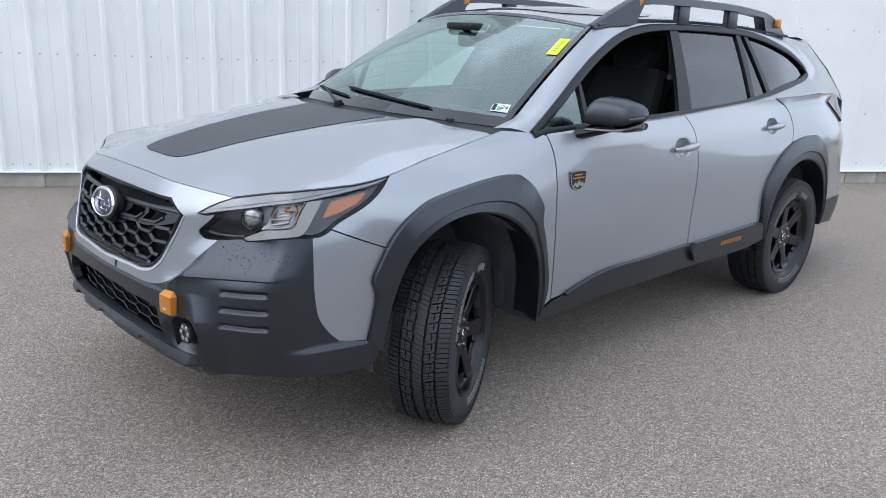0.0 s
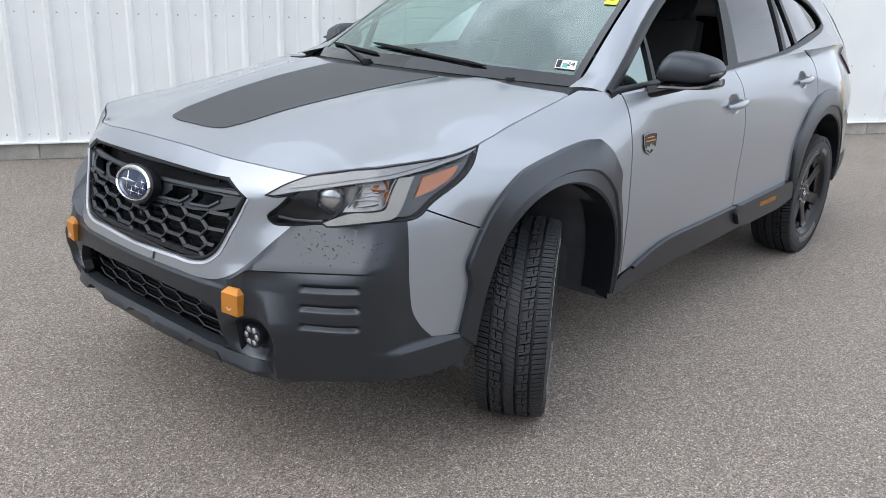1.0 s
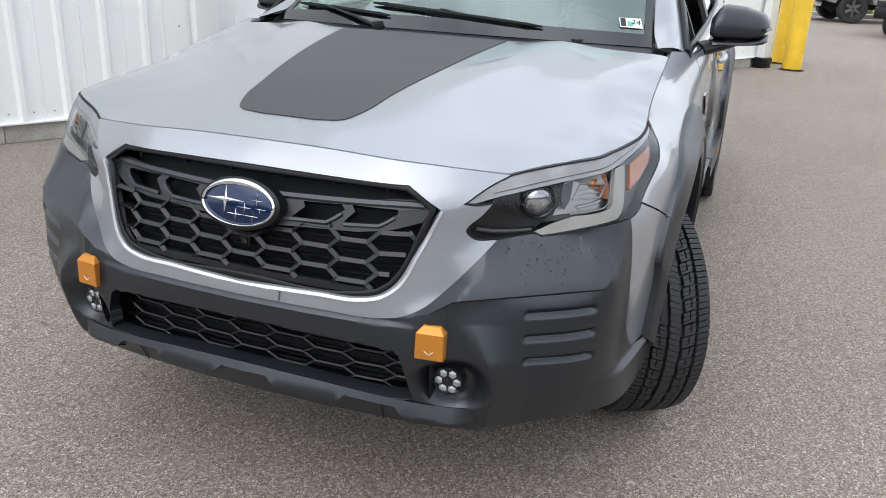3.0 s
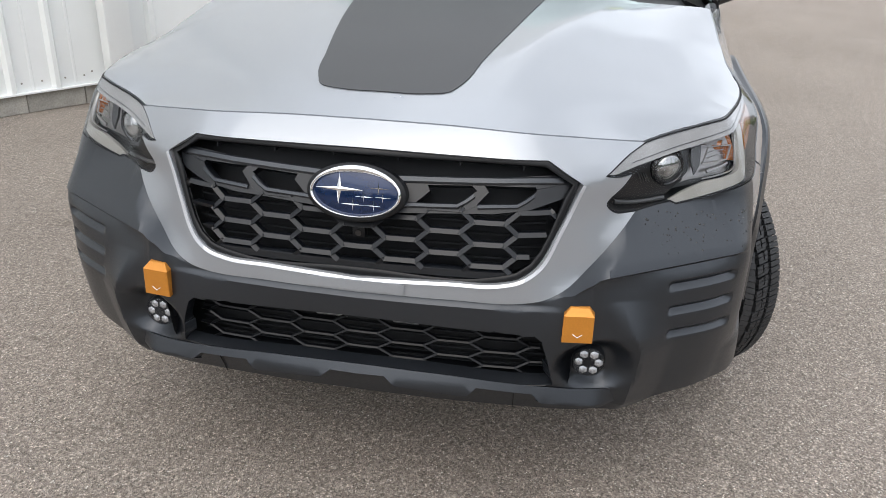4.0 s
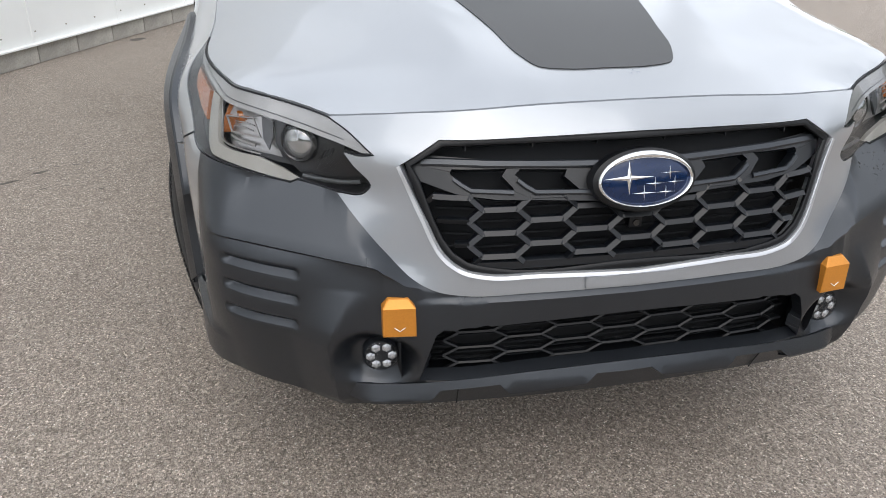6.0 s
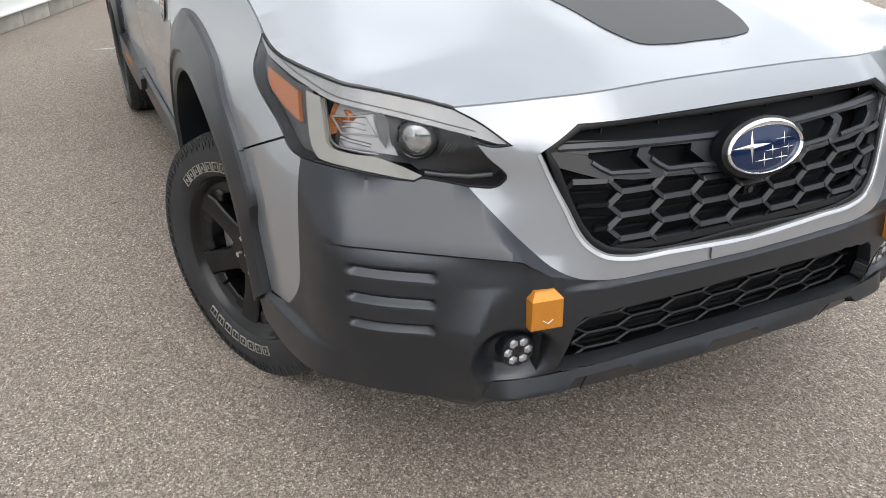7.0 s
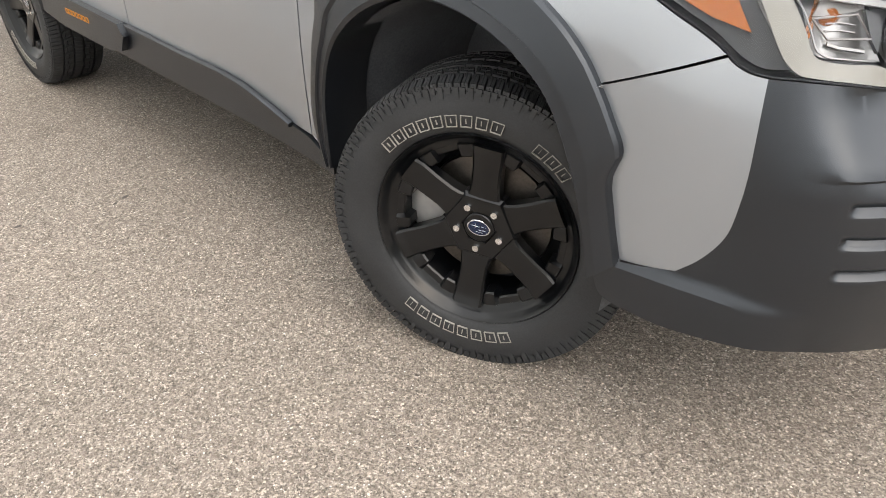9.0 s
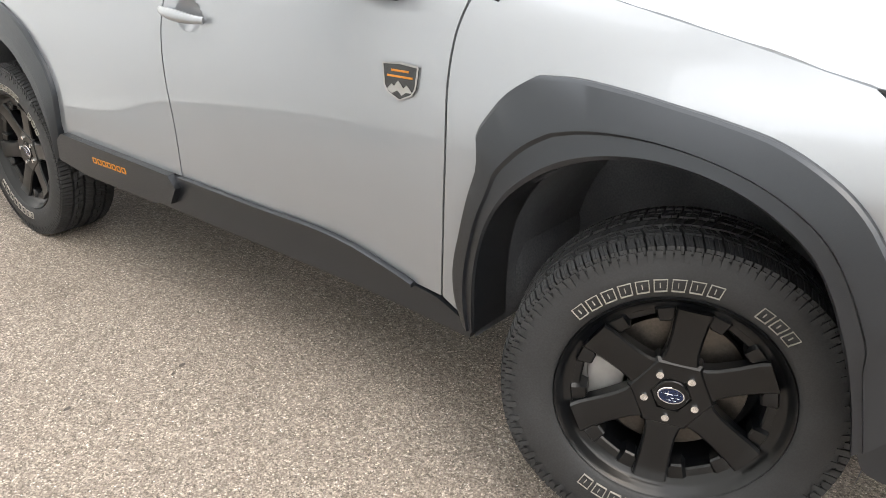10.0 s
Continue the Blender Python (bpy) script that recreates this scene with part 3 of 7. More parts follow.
def ledge_bend(s, v):
    """Height of the grid line v at s: the line 0.69 runs along the ledge."""
    tent = clip((v - 0.44) / 0.25) if v < 0.69 else clip((0.80 - v) / 0.11)
    return v + float(np.interp(abs(s), LEDGE_A, LEDGE_RISE)) * tent


def unbend(s, z):
    lo, hi = z - 0.12, z + 0.12
    for _ in range(30):
        mid = (lo + hi) / 2
        lo, hi = (mid, hi) if ledge_bend(s, mid) < z else (lo, mid)
    return (lo + hi) / 2


def seam_at(z):
    return float(np.interp(z, [p.y for p in nose_edge[6:]], [p.x for p in nose_edge[6:]]))


def slope_inset(a, z):
    """The slope between the ledge and the lamp, with a narrow facet along the nose panel's seam."""
    def plane(q):
        x, y, nx, ny = plan_at(q)
        return max(-0.020, (Vector((x, y, z)) - CHEEK_P).dot(CHEEK_N) / (nx * CHEEK_N.x + ny * CHEEK_N.y))
    edge = seam_at(z)
    if a < edge + 0.030:
        t = clip((a - edge) / 0.030)
        return inset(edge, z) * (1 - t) + plane(edge + 0.030) * t
    return plane(a)


def bumper_skin(s, z, v=None):
    """The bumper's face: stepped cheeks with three grooves, a pocket round each fog lamp."""
    a = abs(s)
    v = unbend(s, z) if v is None else v
    out = 0.0
    if 0.40 < a < 0.67:
        r = clip((1.46 - math.hypot((a - 0.525) / (0.064 if a > 0.525 else 0.074), (z - 0.453) / (0.056 if z > 0.453 else 0.050))) / 0.80)
        out -= 0.040 * r * r * (3 - 2 * r)
    if 0.64 < a < 0.90:
        for level in (0.644, 0.588, 0.531):
            w = max(0.0, 1 - abs(v - level) / 0.014)
            e = clip((a - 0.672) / 0.014) * clip((0.852 - a) / 0.014)
            out -= 0.012 * w * w * (3 - 2 * w) * e
    # front face under the nose panel, a little behind it
    if a < 0.45 and z > 0.55:
        out -= 0.007 * clip((z - 0.588) / 0.010) * clip((0.45 - a) / 0.09)
    # cheek: the slope above the ledge, and a face set back under it
    if a > 0.36 and 0.48 < z < 0.82:
        w = clip((a - 0.385) / 0.085) * clip((0.93 - a) / 0.12)
        w = w * w * (3 - 2 * w) * clip((0.81 - z) / 0.03)
        ledge = ledge_bend(a, 0.69)
        if z >= ledge:
            want = slope_inset(a, z)
        else:
            fade = max(0.0, 1 - (ledge - z) / 0.16)
            want = inset(s, z) + (slope_inset(a, ledge) + 0.004 - inset(s, ledge)) * fade ** 2 + 0.008 * min(1.0, (ledge - z) / 0.006) * fade * clip((a - 0.47) / 0.06)
        out -= w * (want - inset(s, z))
    # lower lip under the corner piece stands proud
    if a > 0.86 and z < 0.456:
        out += 0.016 * min(1.0, (a - 0.86) / 0.15) * min(1.0, (0.456 - z) / 0.018)
    # crease where the cheek turns into the front face round the fog lamp
    if 0.30 < z < 0.68:
        line = float(np.interp(z, (0.30, 0.36, 0.50, 0.62, 0.68), (0.585, 0.600, 0.612, 0.560, 0.50)))
        off = (a - line) / 0.05 if a < line else (a - line) / 0.09
        out += 0.022 * max(0.0, 1 - abs(off)) ** 1.3 * max(0.0, min(1.0, (0.61 - z) / 0.08)) * min(1.0, max(0.2, (z - 0.30) / 0.05))
    return skin(s, z, out)


cheek = smooth_line([(1.013, 0.8135, 1), (1.010, 0.76), (1.012, 0.62), (1.025, 0.555), (1.06, 0.50), (1.10, 0.463, 1), (1.16, 0.452), (1.215, 0.447, 1)])
under = smooth_line([(1.255, 0.43, 1), (1.235, 0.372), (1.16, 0.354), (0.98, 0.362), (0.80, 0.360), (0.70, 0.350), (0.60, 0.327, 1), (0.50, 0.321), (0.36, 0.325), (0.0, 0.331, 1)])
mouth = smooth_line([(0.0, 0.422, 1), (0.2, 0.417), (0.35, 0.406), (0.434, 0.409, 1), (0.418, 0.470), (0.401, 0.522, 1), (0.386, 0.534, 1), (0.2, 0.540), (0.0, 0.545, 1)])
bumper = [Vector((p.x, unbend(p.x, p.y))) for p in seamless(nose_edge, lamp_bottom, cheek, under, mouth)]
cuts_z = [0.508 + 0.004 * k for k in range(45)] + [0.39 + 0.007 * k for k in range(18)] + [0.6898, 0.6838, 0.702, 0.714, 0.726]
cuts_z += [0.32 + 0.010 * k for k in range(8)]
cuts_s = [0.280 + 0.006 * k for k in range(20)] + [0.40 + 0.007 * k for k in range(39)] + [0.665 + 0.006 * k for k in range(6)] + [0.836 + 0.006 * k for k in range(5)]
part("front_bumper", sheet(bumper, lambda s, v: bumper_skin(s, ledge_bend(s, v), v), 0.025, 0.03, both=True, cuts_u=cuts_s, cuts_v=cuts_z), CLAD, car, "dark grey textured plastic bumper with three grooves each side", smooth=28)

# silver corner pieces, fenders, doors and quarter panels, side by side
arch_f, arch_r = smooth_line(ARCH_FRONT), smooth_line(ARCH_REAR)
arch_f_s, arch_r_s = [Vector((of_x(p.x), p.y)) for p in arch_f], [Vector((of_x(p.x), p.y)) for p in arch_r]
split = Vector((of_x(0.380), 0.764))
front_arch_low = [p for p in arch_f_s if p.x < 1.45 and p.y < 0.764]
front_arch_up = [p for p in arch_f_s if not (p.x < 1.45 and p.y < 0.768)]
corner = seamless([p for p in LAMP_OUT[::-1] if p.x < 1.075], [Vector((1.0765, 0.8365))], [split - Vector((0, 0.002))], front_arch_low[::-1], [Vector((1.215, 0.449))], cheek[::-1])
fender = seamless([Vector((1.080, 0.8405))], [p for p in LAMP_OUT[::-1] if p.x > 1.082], flank([(0.22, 1.001), (0.05, 1.039), (-0.12, 1.074), (-0.20, 1.090), (-0.26, 1.102), (-0.36, 1.094), (-0.452, 1.080)]),
                  smooth_line(flank([(-0.462, 1.075, 1), (-0.480, 1.00), (-0.486, 0.92), (-0.485, 0.78), (-0.494, 0.585), (-0.512, 0.398, 1)])), flank([(-0.43, 0.356)]), front_arch_up[::-1], [split + Vector((0, 0.002))])
door_front = seamless(smooth_line(flank([(-0.468, 1.077, 1), (-0.486, 1.00), (-0.492, 0.92), (-0.491, 0.78), (-0.500, 0.585), (-0.518, 0.398, 1)])), flank([(-0.60, 0.405), (-0.80, 0.452), (-1.2, 0.468), (-1.552, 0.478)]),
                      smooth_line(flank([(-1.556, 0.478, 1), (-1.566, 0.62), (-1.585, 0.82), (-1.578, 0.95), (-1.545, 1.05), (-1.492, 1.108, 1)])), flank([(-1.2, 1.101), (-0.8, 1.089)]))
door_rear = seamless(smooth_line(flank([(-1.498, 1.109, 1), (-1.551, 1.05), (-1.584, 0.95), (-1.591, 0.82), (-1.572, 0.62), (-1.562, 0.478, 1)])), flank([(-2.0, 0.483), (-2.288, 0.485)]),
                     [p for p in arch_r_s if 0.5 < p.y < 0.88 and p.x < of_x(-2.55)], smooth_line(flank([(-2.625, 0.915, 1), (-2.645, 0.99), (-2.60, 1.09), (-2.45, 1.158, 1)])), flank([(-2.2, 1.150), (-1.8, 1.126)]))
quarter = seamless(smooth_line(flank([(-2.458, 1.165, 1), (-2.606, 1.095), (-2.651, 0.99), (-2.631, 0.918, 1)])), [p for p in arch_r_s if p.x > of_x(-2.64) and p.y > 0.45], [Vector((5.4, 0.50)), Vector((6.25, 0.50)), Vector((6.25, 1.10)), Vector((5.0, 1.17))])
CUPS = [(of_x(-1.445), 0.966), (of_x(-2.38), 1.016)]
cup_cuts = []
for c, h in CUPS:
    cup_cuts += [[c - 0.07 + 0.01 * k for k in range(15)], [h - 0.045 + 0.009 * k for k in range(11)]]


def door_skin(s, z):
    """Door skin with a scoop behind each pull handle."""
    out = 0.0
    for c, h in CUPS:
        r = ((s - c) / 0.066) ** 2 + ((z - h) / 0.042) ** 2
        if r < 1:
            out -= 0.026 * (1 - r) ** 0.7
    return skin(s, z, out)


for side in (False, True):
    part("bumper_corner", sheet(corner, skin, 0.025, 0.015, mirror=side), SILVER, car, "silver painted corner piece")
    part("front_fender", sheet(fender, skin, 0.025, 0.015, mirror=side), SILVER, car, "silver painted front wing")
    front_door = part("front_door", sheet(door_front, door_skin, 0.03, 0.015, mirror=side, cuts_u=cup_cuts[0], cuts_v=cup_cuts[1]), SILVER, car, "silver painted front door")
    rear_door = part("rear_door", sheet(door_rear, door_skin, 0.03, 0.015, mirror=side, cuts_u=cup_cuts[2], cuts_v=cup_cuts[3]), SILVER, car, "silver painted rear door")
    part("quarter_panel", sheet(quarter, skin, 0.04, 0.015, mirror=side), SILVER, car, "silver painted rear quarter")
    # door handles in their scoops
    for door, x0, z0 in ((front_door, -1.46, 0.968), (rear_door, -2.395, 1.018)):
        bm = bmesh.new()
        bar = [(of_x(x0 + 0.105 - 0.21 * k / 10), z0 - 0.008 + 0.016 * k / 10) for k in range(11)]
        tube(bm, [skin(s, z, 0.010 + 0.024 * math.sin(math.pi * k / 10) ** 0.5) for k, (s, z) in enumerate(bar)], [0.009 + 0.006 * math.sin(math.pi * k / 10) for k in range(11)], 10, 1.1)
        part("door_handle", flipped(bm) if side else bm, SILVER, door, "silver painted pull handle")

# wheel-arch flares: a sloping outer face, a crease and an inner band that turns under
def flare(outer, inner, side):
    o, i = smooth_line(outer, n=8), smooth_line(inner, n=8)

    def even(line, n):
        d = [0.0]
        for a, b in zip(line, line[1:]):
            d.append(d[-1] + (b - a).length)
        return [Vector((np.interp(d[-1] * k / n, d, [p.x for p in line]), np.interp(d[-1] * k / n, d, [p.y for p in line]))) for k in range(n + 1)]

    n = 72
    o, i = even(o, n), even(i, n)
    rows = []
    for a, b in zip(o, i):
        row = [skin(of_x(a.x), a.y, -0.01), skin(of_x(a.x), a.y, 0.012)]
        for f, lift in ((0.05, 0.018), (0.56, 0.032), (0.62, 0.0325), (0.67, 0.026), (0.94, 0.029), (1.0, 0.023)):
            p = a.lerp(b, f)
            row.append(skin(of_x(p.x), p.y, lift))
        p = a.lerp(b, 1.0)
        q = skin(of_x(p.x), p.y, 0.0)
        row.append(Vector((q.x, q.y - 0.02, q.z)))
        row.append(Vector((q.x, q.y - 0.10, q.z)))
        rows.append(row)
    bm = bmesh.new()
    grid = [[bm.verts.new(p) for p in row] for row in rows]
    for r, t in zip(grid, grid[1:]):
        for k in range(len(r) - 1):
            bm.faces.new((r[k], t[k], t[k + 1], r[k + 1]))
    bmesh.ops.recalc_face_normals(bm, faces=bm.faces)
    return flipped(bm) if side else bm


def liner(cx, r, side):
    """The dark inner skin of a wheel housing."""
    rows = []
    for k in range(25):
        a = radians(-12 + 204 * k / 24)
        rows.append([Vector((cx + r * math.cos(a), y, 0.40 + r * math.sin(a))) for y in (0.86, 0.70, 0.55, 0.42)])
    bm = loft(rows, closed=False)
    back = [bm.verts.new((cx + r * math.cos(radians(-12 + 204 * k / 24)), 0.42, 0.40 + r * math.sin(radians(-12 + 204 * k / 24)))) for k in range(25)]
    bm.faces.new(back)
    return flipped(bm) if side else bm


for side in (False, True):
    part("front_flare", flare(ARCH_FRONT, ARCH_FRONT_IN, side), CLAD, car, "dark grey plastic wheel-arch flare", smooth=25)
    part("rear_flare", flare(ARCH_REAR, ARCH_REAR_IN, side), CLAD, car, "dark grey plastic wheel-arch flare", smooth=25)
    part("wheel_housing", liner(-0.01, 0.425, side), HOUSING, car, "black wheel housing")
    part("wheel_housing", liner(-2.735, 0.425, side), HOUSING, car, "black wheel housing")

# sill cladding: a dark board under the doors, with a raised wedge before and after
for side in (False, True):
    sill = seamless(flank([(-0.42, 0.349), (-0.525, 0.391), (-0.60, 0.401), (-0.80, 0.448), (-1.2, 0.464), (-1.552, 0.474), (-2.0, 0.479), (-2.296, 0.481), (-2.315, 0.385), (-1.9, 0.362), (-1.5, 0.352), (-0.9, 0.335), (-0.43, 0.314)]))
    part("sill_cladding", sheet(sill, lifted(0.006), 0.03, 0.05, mirror=side), CLAD, car, "dark grey plastic sill board")
    ridge = smooth_line(flank([(-0.60, 0.404), (-0.70, 0.428), (-0.80, 0.449), (-1.2, 0.464), (-1.56, 0.473)]))
    bm = rail(ridge, skin, 0.014, 0.012, 0.006)
    part("sill_edge", flipped(bm) if side else bm, CLAD, car)
    pad = seamless(flank([(-1.565, 0.440), (-1.60, 0.478), (-2.26, 0.498), (-2.30, 0.470), (-2.31, 0.395), (-2.12, 0.372), (-1.70, 0.365), (-1.60, 0.385)]))
    part("sill_pad", sheet(pad, lifted(0.028), 0.03, 0.035, mirror=side), CLAD, car, "raised dark plastic pad with orange lettering")

# bonnet
def hood_skin(x, y):
    a = abs(y)
    xs = (-0.35, -0.1, 0.2, 0.5, 0.745, 0.868, 0.93)
    centre = np.interp(x, xs, (1.128, 1.118, 1.086, 1.041, 0.988, 0.952, 0.93))
    ye = np.interp(x, (-0.215, 0.301, 0.753, 0.87), (0.775, 0.796, 0.575, 0.42))
    drop = np.interp(x, (-0.215, 0.301, 0.753, 0.87), (0.024, 0.086, 0.072, 0.010))
    yc = np.interp(x, (-0.3, 0.75), (0.50, 0.22))
    t = max(0.0, a - yc) / max(ye - yc, 0.05)
    return Vector((x, y, centre - 0.018 * (min(a, yc) / 0.5) ** 2 * 0.8 + 0.014 * math.exp(-((a - yc) / 0.07) ** 2) * np.interp(x, (-0.2, 0.3, 0.8), (1, 1, 0)) - drop * (0.25 * t + 0.75 * t * t)))


def smooth_table(fn):
    """The same surface, softened along the car so that its straight pieces run into one another."""
    def soft(x, y):
        zs = [fn(x + d, y).z * w for d, w in ((-0.10, 1), (-0.05, 2), (0, 3), (0.05, 2), (0.10, 1))]
        return Vector((x, y, sum(zs) / 9))
    return soft


hood_soft = smooth_table(hood_skin)
front_pts = [skin(p.x, p.y) for p in hood_front]
lamp_pts = [skin(p.x, p.y) for p in LAMP_TOP]
fend_pts = [skin(*p) for p in flank([(0.22, 1.001), (0.05, 1.039), (-0.12, 1.074), (-0.20, 1.090)])]
EDGE = front_pts + lamp_pts[1:] + fend_pts
edge_xy = [Vector((p.x, p.y)) for p in EDGE]


def hood_fit(x, y):
    """The bonnet, drawn to meet the front edge, the lamps and the wings."""
    p = hood_soft(x, y)
    q = Vector((x, abs(y)))
    total, weight, near = 0.0, 0.0, 1e9
    for e, g in zip(EDGE, edge_xy):
        d = (g - q).length
        w = 1 / (d * d + 1e-5) ** 1.5
        total += w * (e.z - hood_soft(e.x, e.y).z)
        weight += w
        near = min(near, d)
    p.z += total / weight * math.exp(-(near / 0.16) ** 2)
    return p


hood_line = []
for p in edge_xy:
    if not hood_line or (p - hood_line[-1]).length > 0.012:
        hood_line.append(p)
rear_edge = smooth_line([(-0.205, 0.752, 1), (-0.19, 0.70), (-0.145, 0.50), (-0.10, 0.28), (-0.08, 0.0, 1)])
drawn = []
for k, p in enumerate(hood_line):
    d = (hood_line[min(k + 1, len(hood_line) - 1)] - hood_line[max(k - 1, 0)]).normalized()
    wide = 0.0058 if p.x > 0.76 else (0.0055 if p.x > 0.28 else 0.0045)
    drawn.append(Vector((p.x - d.y * wide, max(0.0, p.y + d.x * wide) if k else 0.0)))
hood = seamless(drawn, rear_edge)
part("bonnet", sheet(hood, hood_fit, 0.04, 0.02, both=True, inward=(0, 0, -1)), SILVER, car, "silver painted bonnet")
film = smooth_line([(0.752, 0.0, 1), (0.749, 0.09), (0.732, 0.145), (0.69, 0.166), (0.55, 0.192), (0.30, 0.235), (0.05, 0.270), (-0.088, 0.288, 1)])
film = seamless(film, smooth_line([(-0.088, 0.284, 1), (-0.078, 0.14), (-0.072, 0.0, 1)]))
part("bonnet_film", sheet(film, lambda x, y: hood_fit(x, y) + Vector((0, 0, 0.0025)), 0.04, 0.002, both=True), DECAL, car, "matt dark grey anti-glare film")

# dark mass behind the panels
bm = bmesh.new()
box(bm, (0.46, -0.50, 0.30), (0.74, 0.50, 0.80), 0.05)
box(bm, (0.46, -0.60, 0.33), (0.72, 0.60, 0.56), 0.03)
box(bm, (-0.30, -0.39, 0.28), (0.6, 0.39, 0.90), 0.05)
box(bm, (-3.6, -0.70, 0.30), (-0.42, 0.70, 0.52), 0.04)
box(bm, (-2.2, -0.80, 0.345), (-0.50, 0.80, 0.50), 0.02)
box(bm, (-3.8, -0.40, 0.35), (-2.2, 0.40, 0.75), 0.04)
part("chassis", bm, HOUSING, car, "black underbody")

# ---- wheels ----
def tyre_mesh():
    half = [(0.226, 0.086), (0.233, 0.097), (0.247, 0.1085), (0.280, 0.1130), (0.308, 0.111), (0.324, 0.107), (0.330, 0.100), (0.3325, 0.088), (0.333, 0.05), (0.333, 0.0)]
    return lathe([(r, -y) for r, y in half] + half[::-1][1:], 96)


def tread_mesh():
    """Blocks of an all-terrain tread: a centre rib, two zigzag ribs and two shoulder rows with lugs over the edge."""
    bm = bmesh.new()
    rng = random.Random(4)

    def block(y0, y1, a0, a1, skew, r0, r1, over=0.0):
        vs = []
        for r in (r0, r1):
            shrink_by = 0.0012 if r == r1 else 0.0
            for y, a in ((y0 + shrink_by, a0), (y1 - shrink_by, a0), (y1 - shrink_by, a1), (y0 + shrink_by, a1)):
                t = a + skew * (y - 0.5 * (y0 + y1)) / 0.36
                rr = r
                if over and abs(y) > 0.1:
                    rr = r - over
                vs.append(bm.verts.new((rr * math.cos(t), y, rr * math.sin(t))))
        for f in ((4, 5, 6, 7), (0, 1, 5, 4), (1, 2, 6, 5), (2, 3, 7, 6), (3, 0, 4, 7)):
            bm.faces.new([vs[k] for k in f])

    count = 62
    step = 2 * math.pi / count
    for k in range(count):
        a = k * step
        w = step * (0.96 + 0.03 * rng.random())
        for sign in (-1, 1):
            # two shoulder lugs to a pitch, each split by a fine cut, and a lug over the edge
            for j in range(2):
                b = a + w * (0.5 * j + 0.02)
                for c in range(2):
                    block(*sorted((sign * 0.0690, sign * 0.108)), b + w * 0.205 * c, b + w * (0.205 * c + 0.19), 0.16 * sign, 0.335, 0.3490, 0.008)
                block(*sorted((sign * 0.101, sign * 0.1120)), b, b + w * (0.40 if (k + j) % 2 else 0.34), 0, 0.320 if j else 0.310, 0.3335)
            # inner rib: an L-shaped block and a small one
            off = 0.0025 if k % 2 else -0.0015
            block(*sorted((sign * (0.0250 + off), sign * (0.0450 + off))), a, a + w * 0.30, 0.30 * sign, 0.335, 0.3490)
            block(*sorted((sign * (0.0250 + off), sign * (0.0450 + off))), a + w * 0.34, a + w * 0.62, 0.30 * sign, 0.335, 0.3490)
            block(*sorted((sign * (0.0465 + off), sign * 0.0620)), a + w * 0.10, a + w * 0.42, 0.30 * sign, 0.335, 0.3490)
            block(*sorted((sign * (0.0465 + off), sign * 0.0620)), a + w * 0.47, a + w * 0.80, 0.30 * sign, 0.335, 0.3490)
            block(*sorted((sign * (0.0270 - off), sign * 0.0600)), a + w * 0.85, a + w * 1.06, 0.30 * sign, 0.335, 0.3490)
        block(-0.0165, 0.0165, a, a + w * 0.46, -0.35, 0.330, 0.3490)
        block(-0.0150, 0.0180, a + w * 0.50, a + w * 0.97, -0.35, 0.335, 0.3490)
    bmesh.ops.recalc_face_normals(bm, faces=bm.faces)
    return bm


def sidewall_marks(start, end, letters):
    """Bars in place of the raised outlined lettering on the side wall."""
    bm = bmesh.new()

    def bar(t0, t1, r0, r1):
        vs = []
        for y in (0.107, 0.1150):
            for t, r in ((t0, r0), (t1, r0), (t1, r1), (t0, r1)):
                vs.append(bm.verts.new((-r * math.cos(t), y - 0.06 * abs(r - 0.275), r * math.sin(t))))
        for f in ((0, 1, 5, 4), (1, 2, 6, 5), (2, 3, 7, 6), (3, 0, 4, 7), (4, 5, 6, 7)):
            bm.faces.new([vs[k] for k in f])

    for k in range(letters):
        t0 = radians(start + (end - start) * (k + 0.10) / letters)
        t1 = radians(start + (end - start) * (k + 0.86) / letters)
        lo, hi, w = 0.2515, 0.2775, 0.0014
        dt = w / 0.265 * (1 if t1 > t0 else -1)
        lean = 0.10 * (t1 - t0)
        bar(t0, t1, lo, lo + w)
        bar(t0 + lean, t1 + lean, hi - w, hi)
        for q in (0.25, 0.5, 0.75, 1.0):
            r0, r1 = lo + (hi - lo) * (q - 0.25), lo + (hi - lo) * q
            e = lean * (q - 0.125)
            bar(t0 + e, t0 + e + dt, r0, r1)
            bar(t1 + e - dt, t1 + e, r0, r1)
        m = (t0 + t1) / 2 + lean / 2
        bar(m - dt, m, lo + 0.008, hi - 0.008)
    bmesh.ops.recalc_face_normals(bm, faces=bm.faces)
    return bm


def rim_mesh():
    return lathe([(0.240, 0.098), (0.249, 0.107), (0.253, 0.102), (0.247, 0.088), (0.243, -0.098), (0.238, -0.104), (0.196, -0.085), (0.198, 0.036), (0.199, 0.062), (0.203, 0.069), (0.211, 0.073), (0.228, 0.080), (0.235, 0.086)], 96)


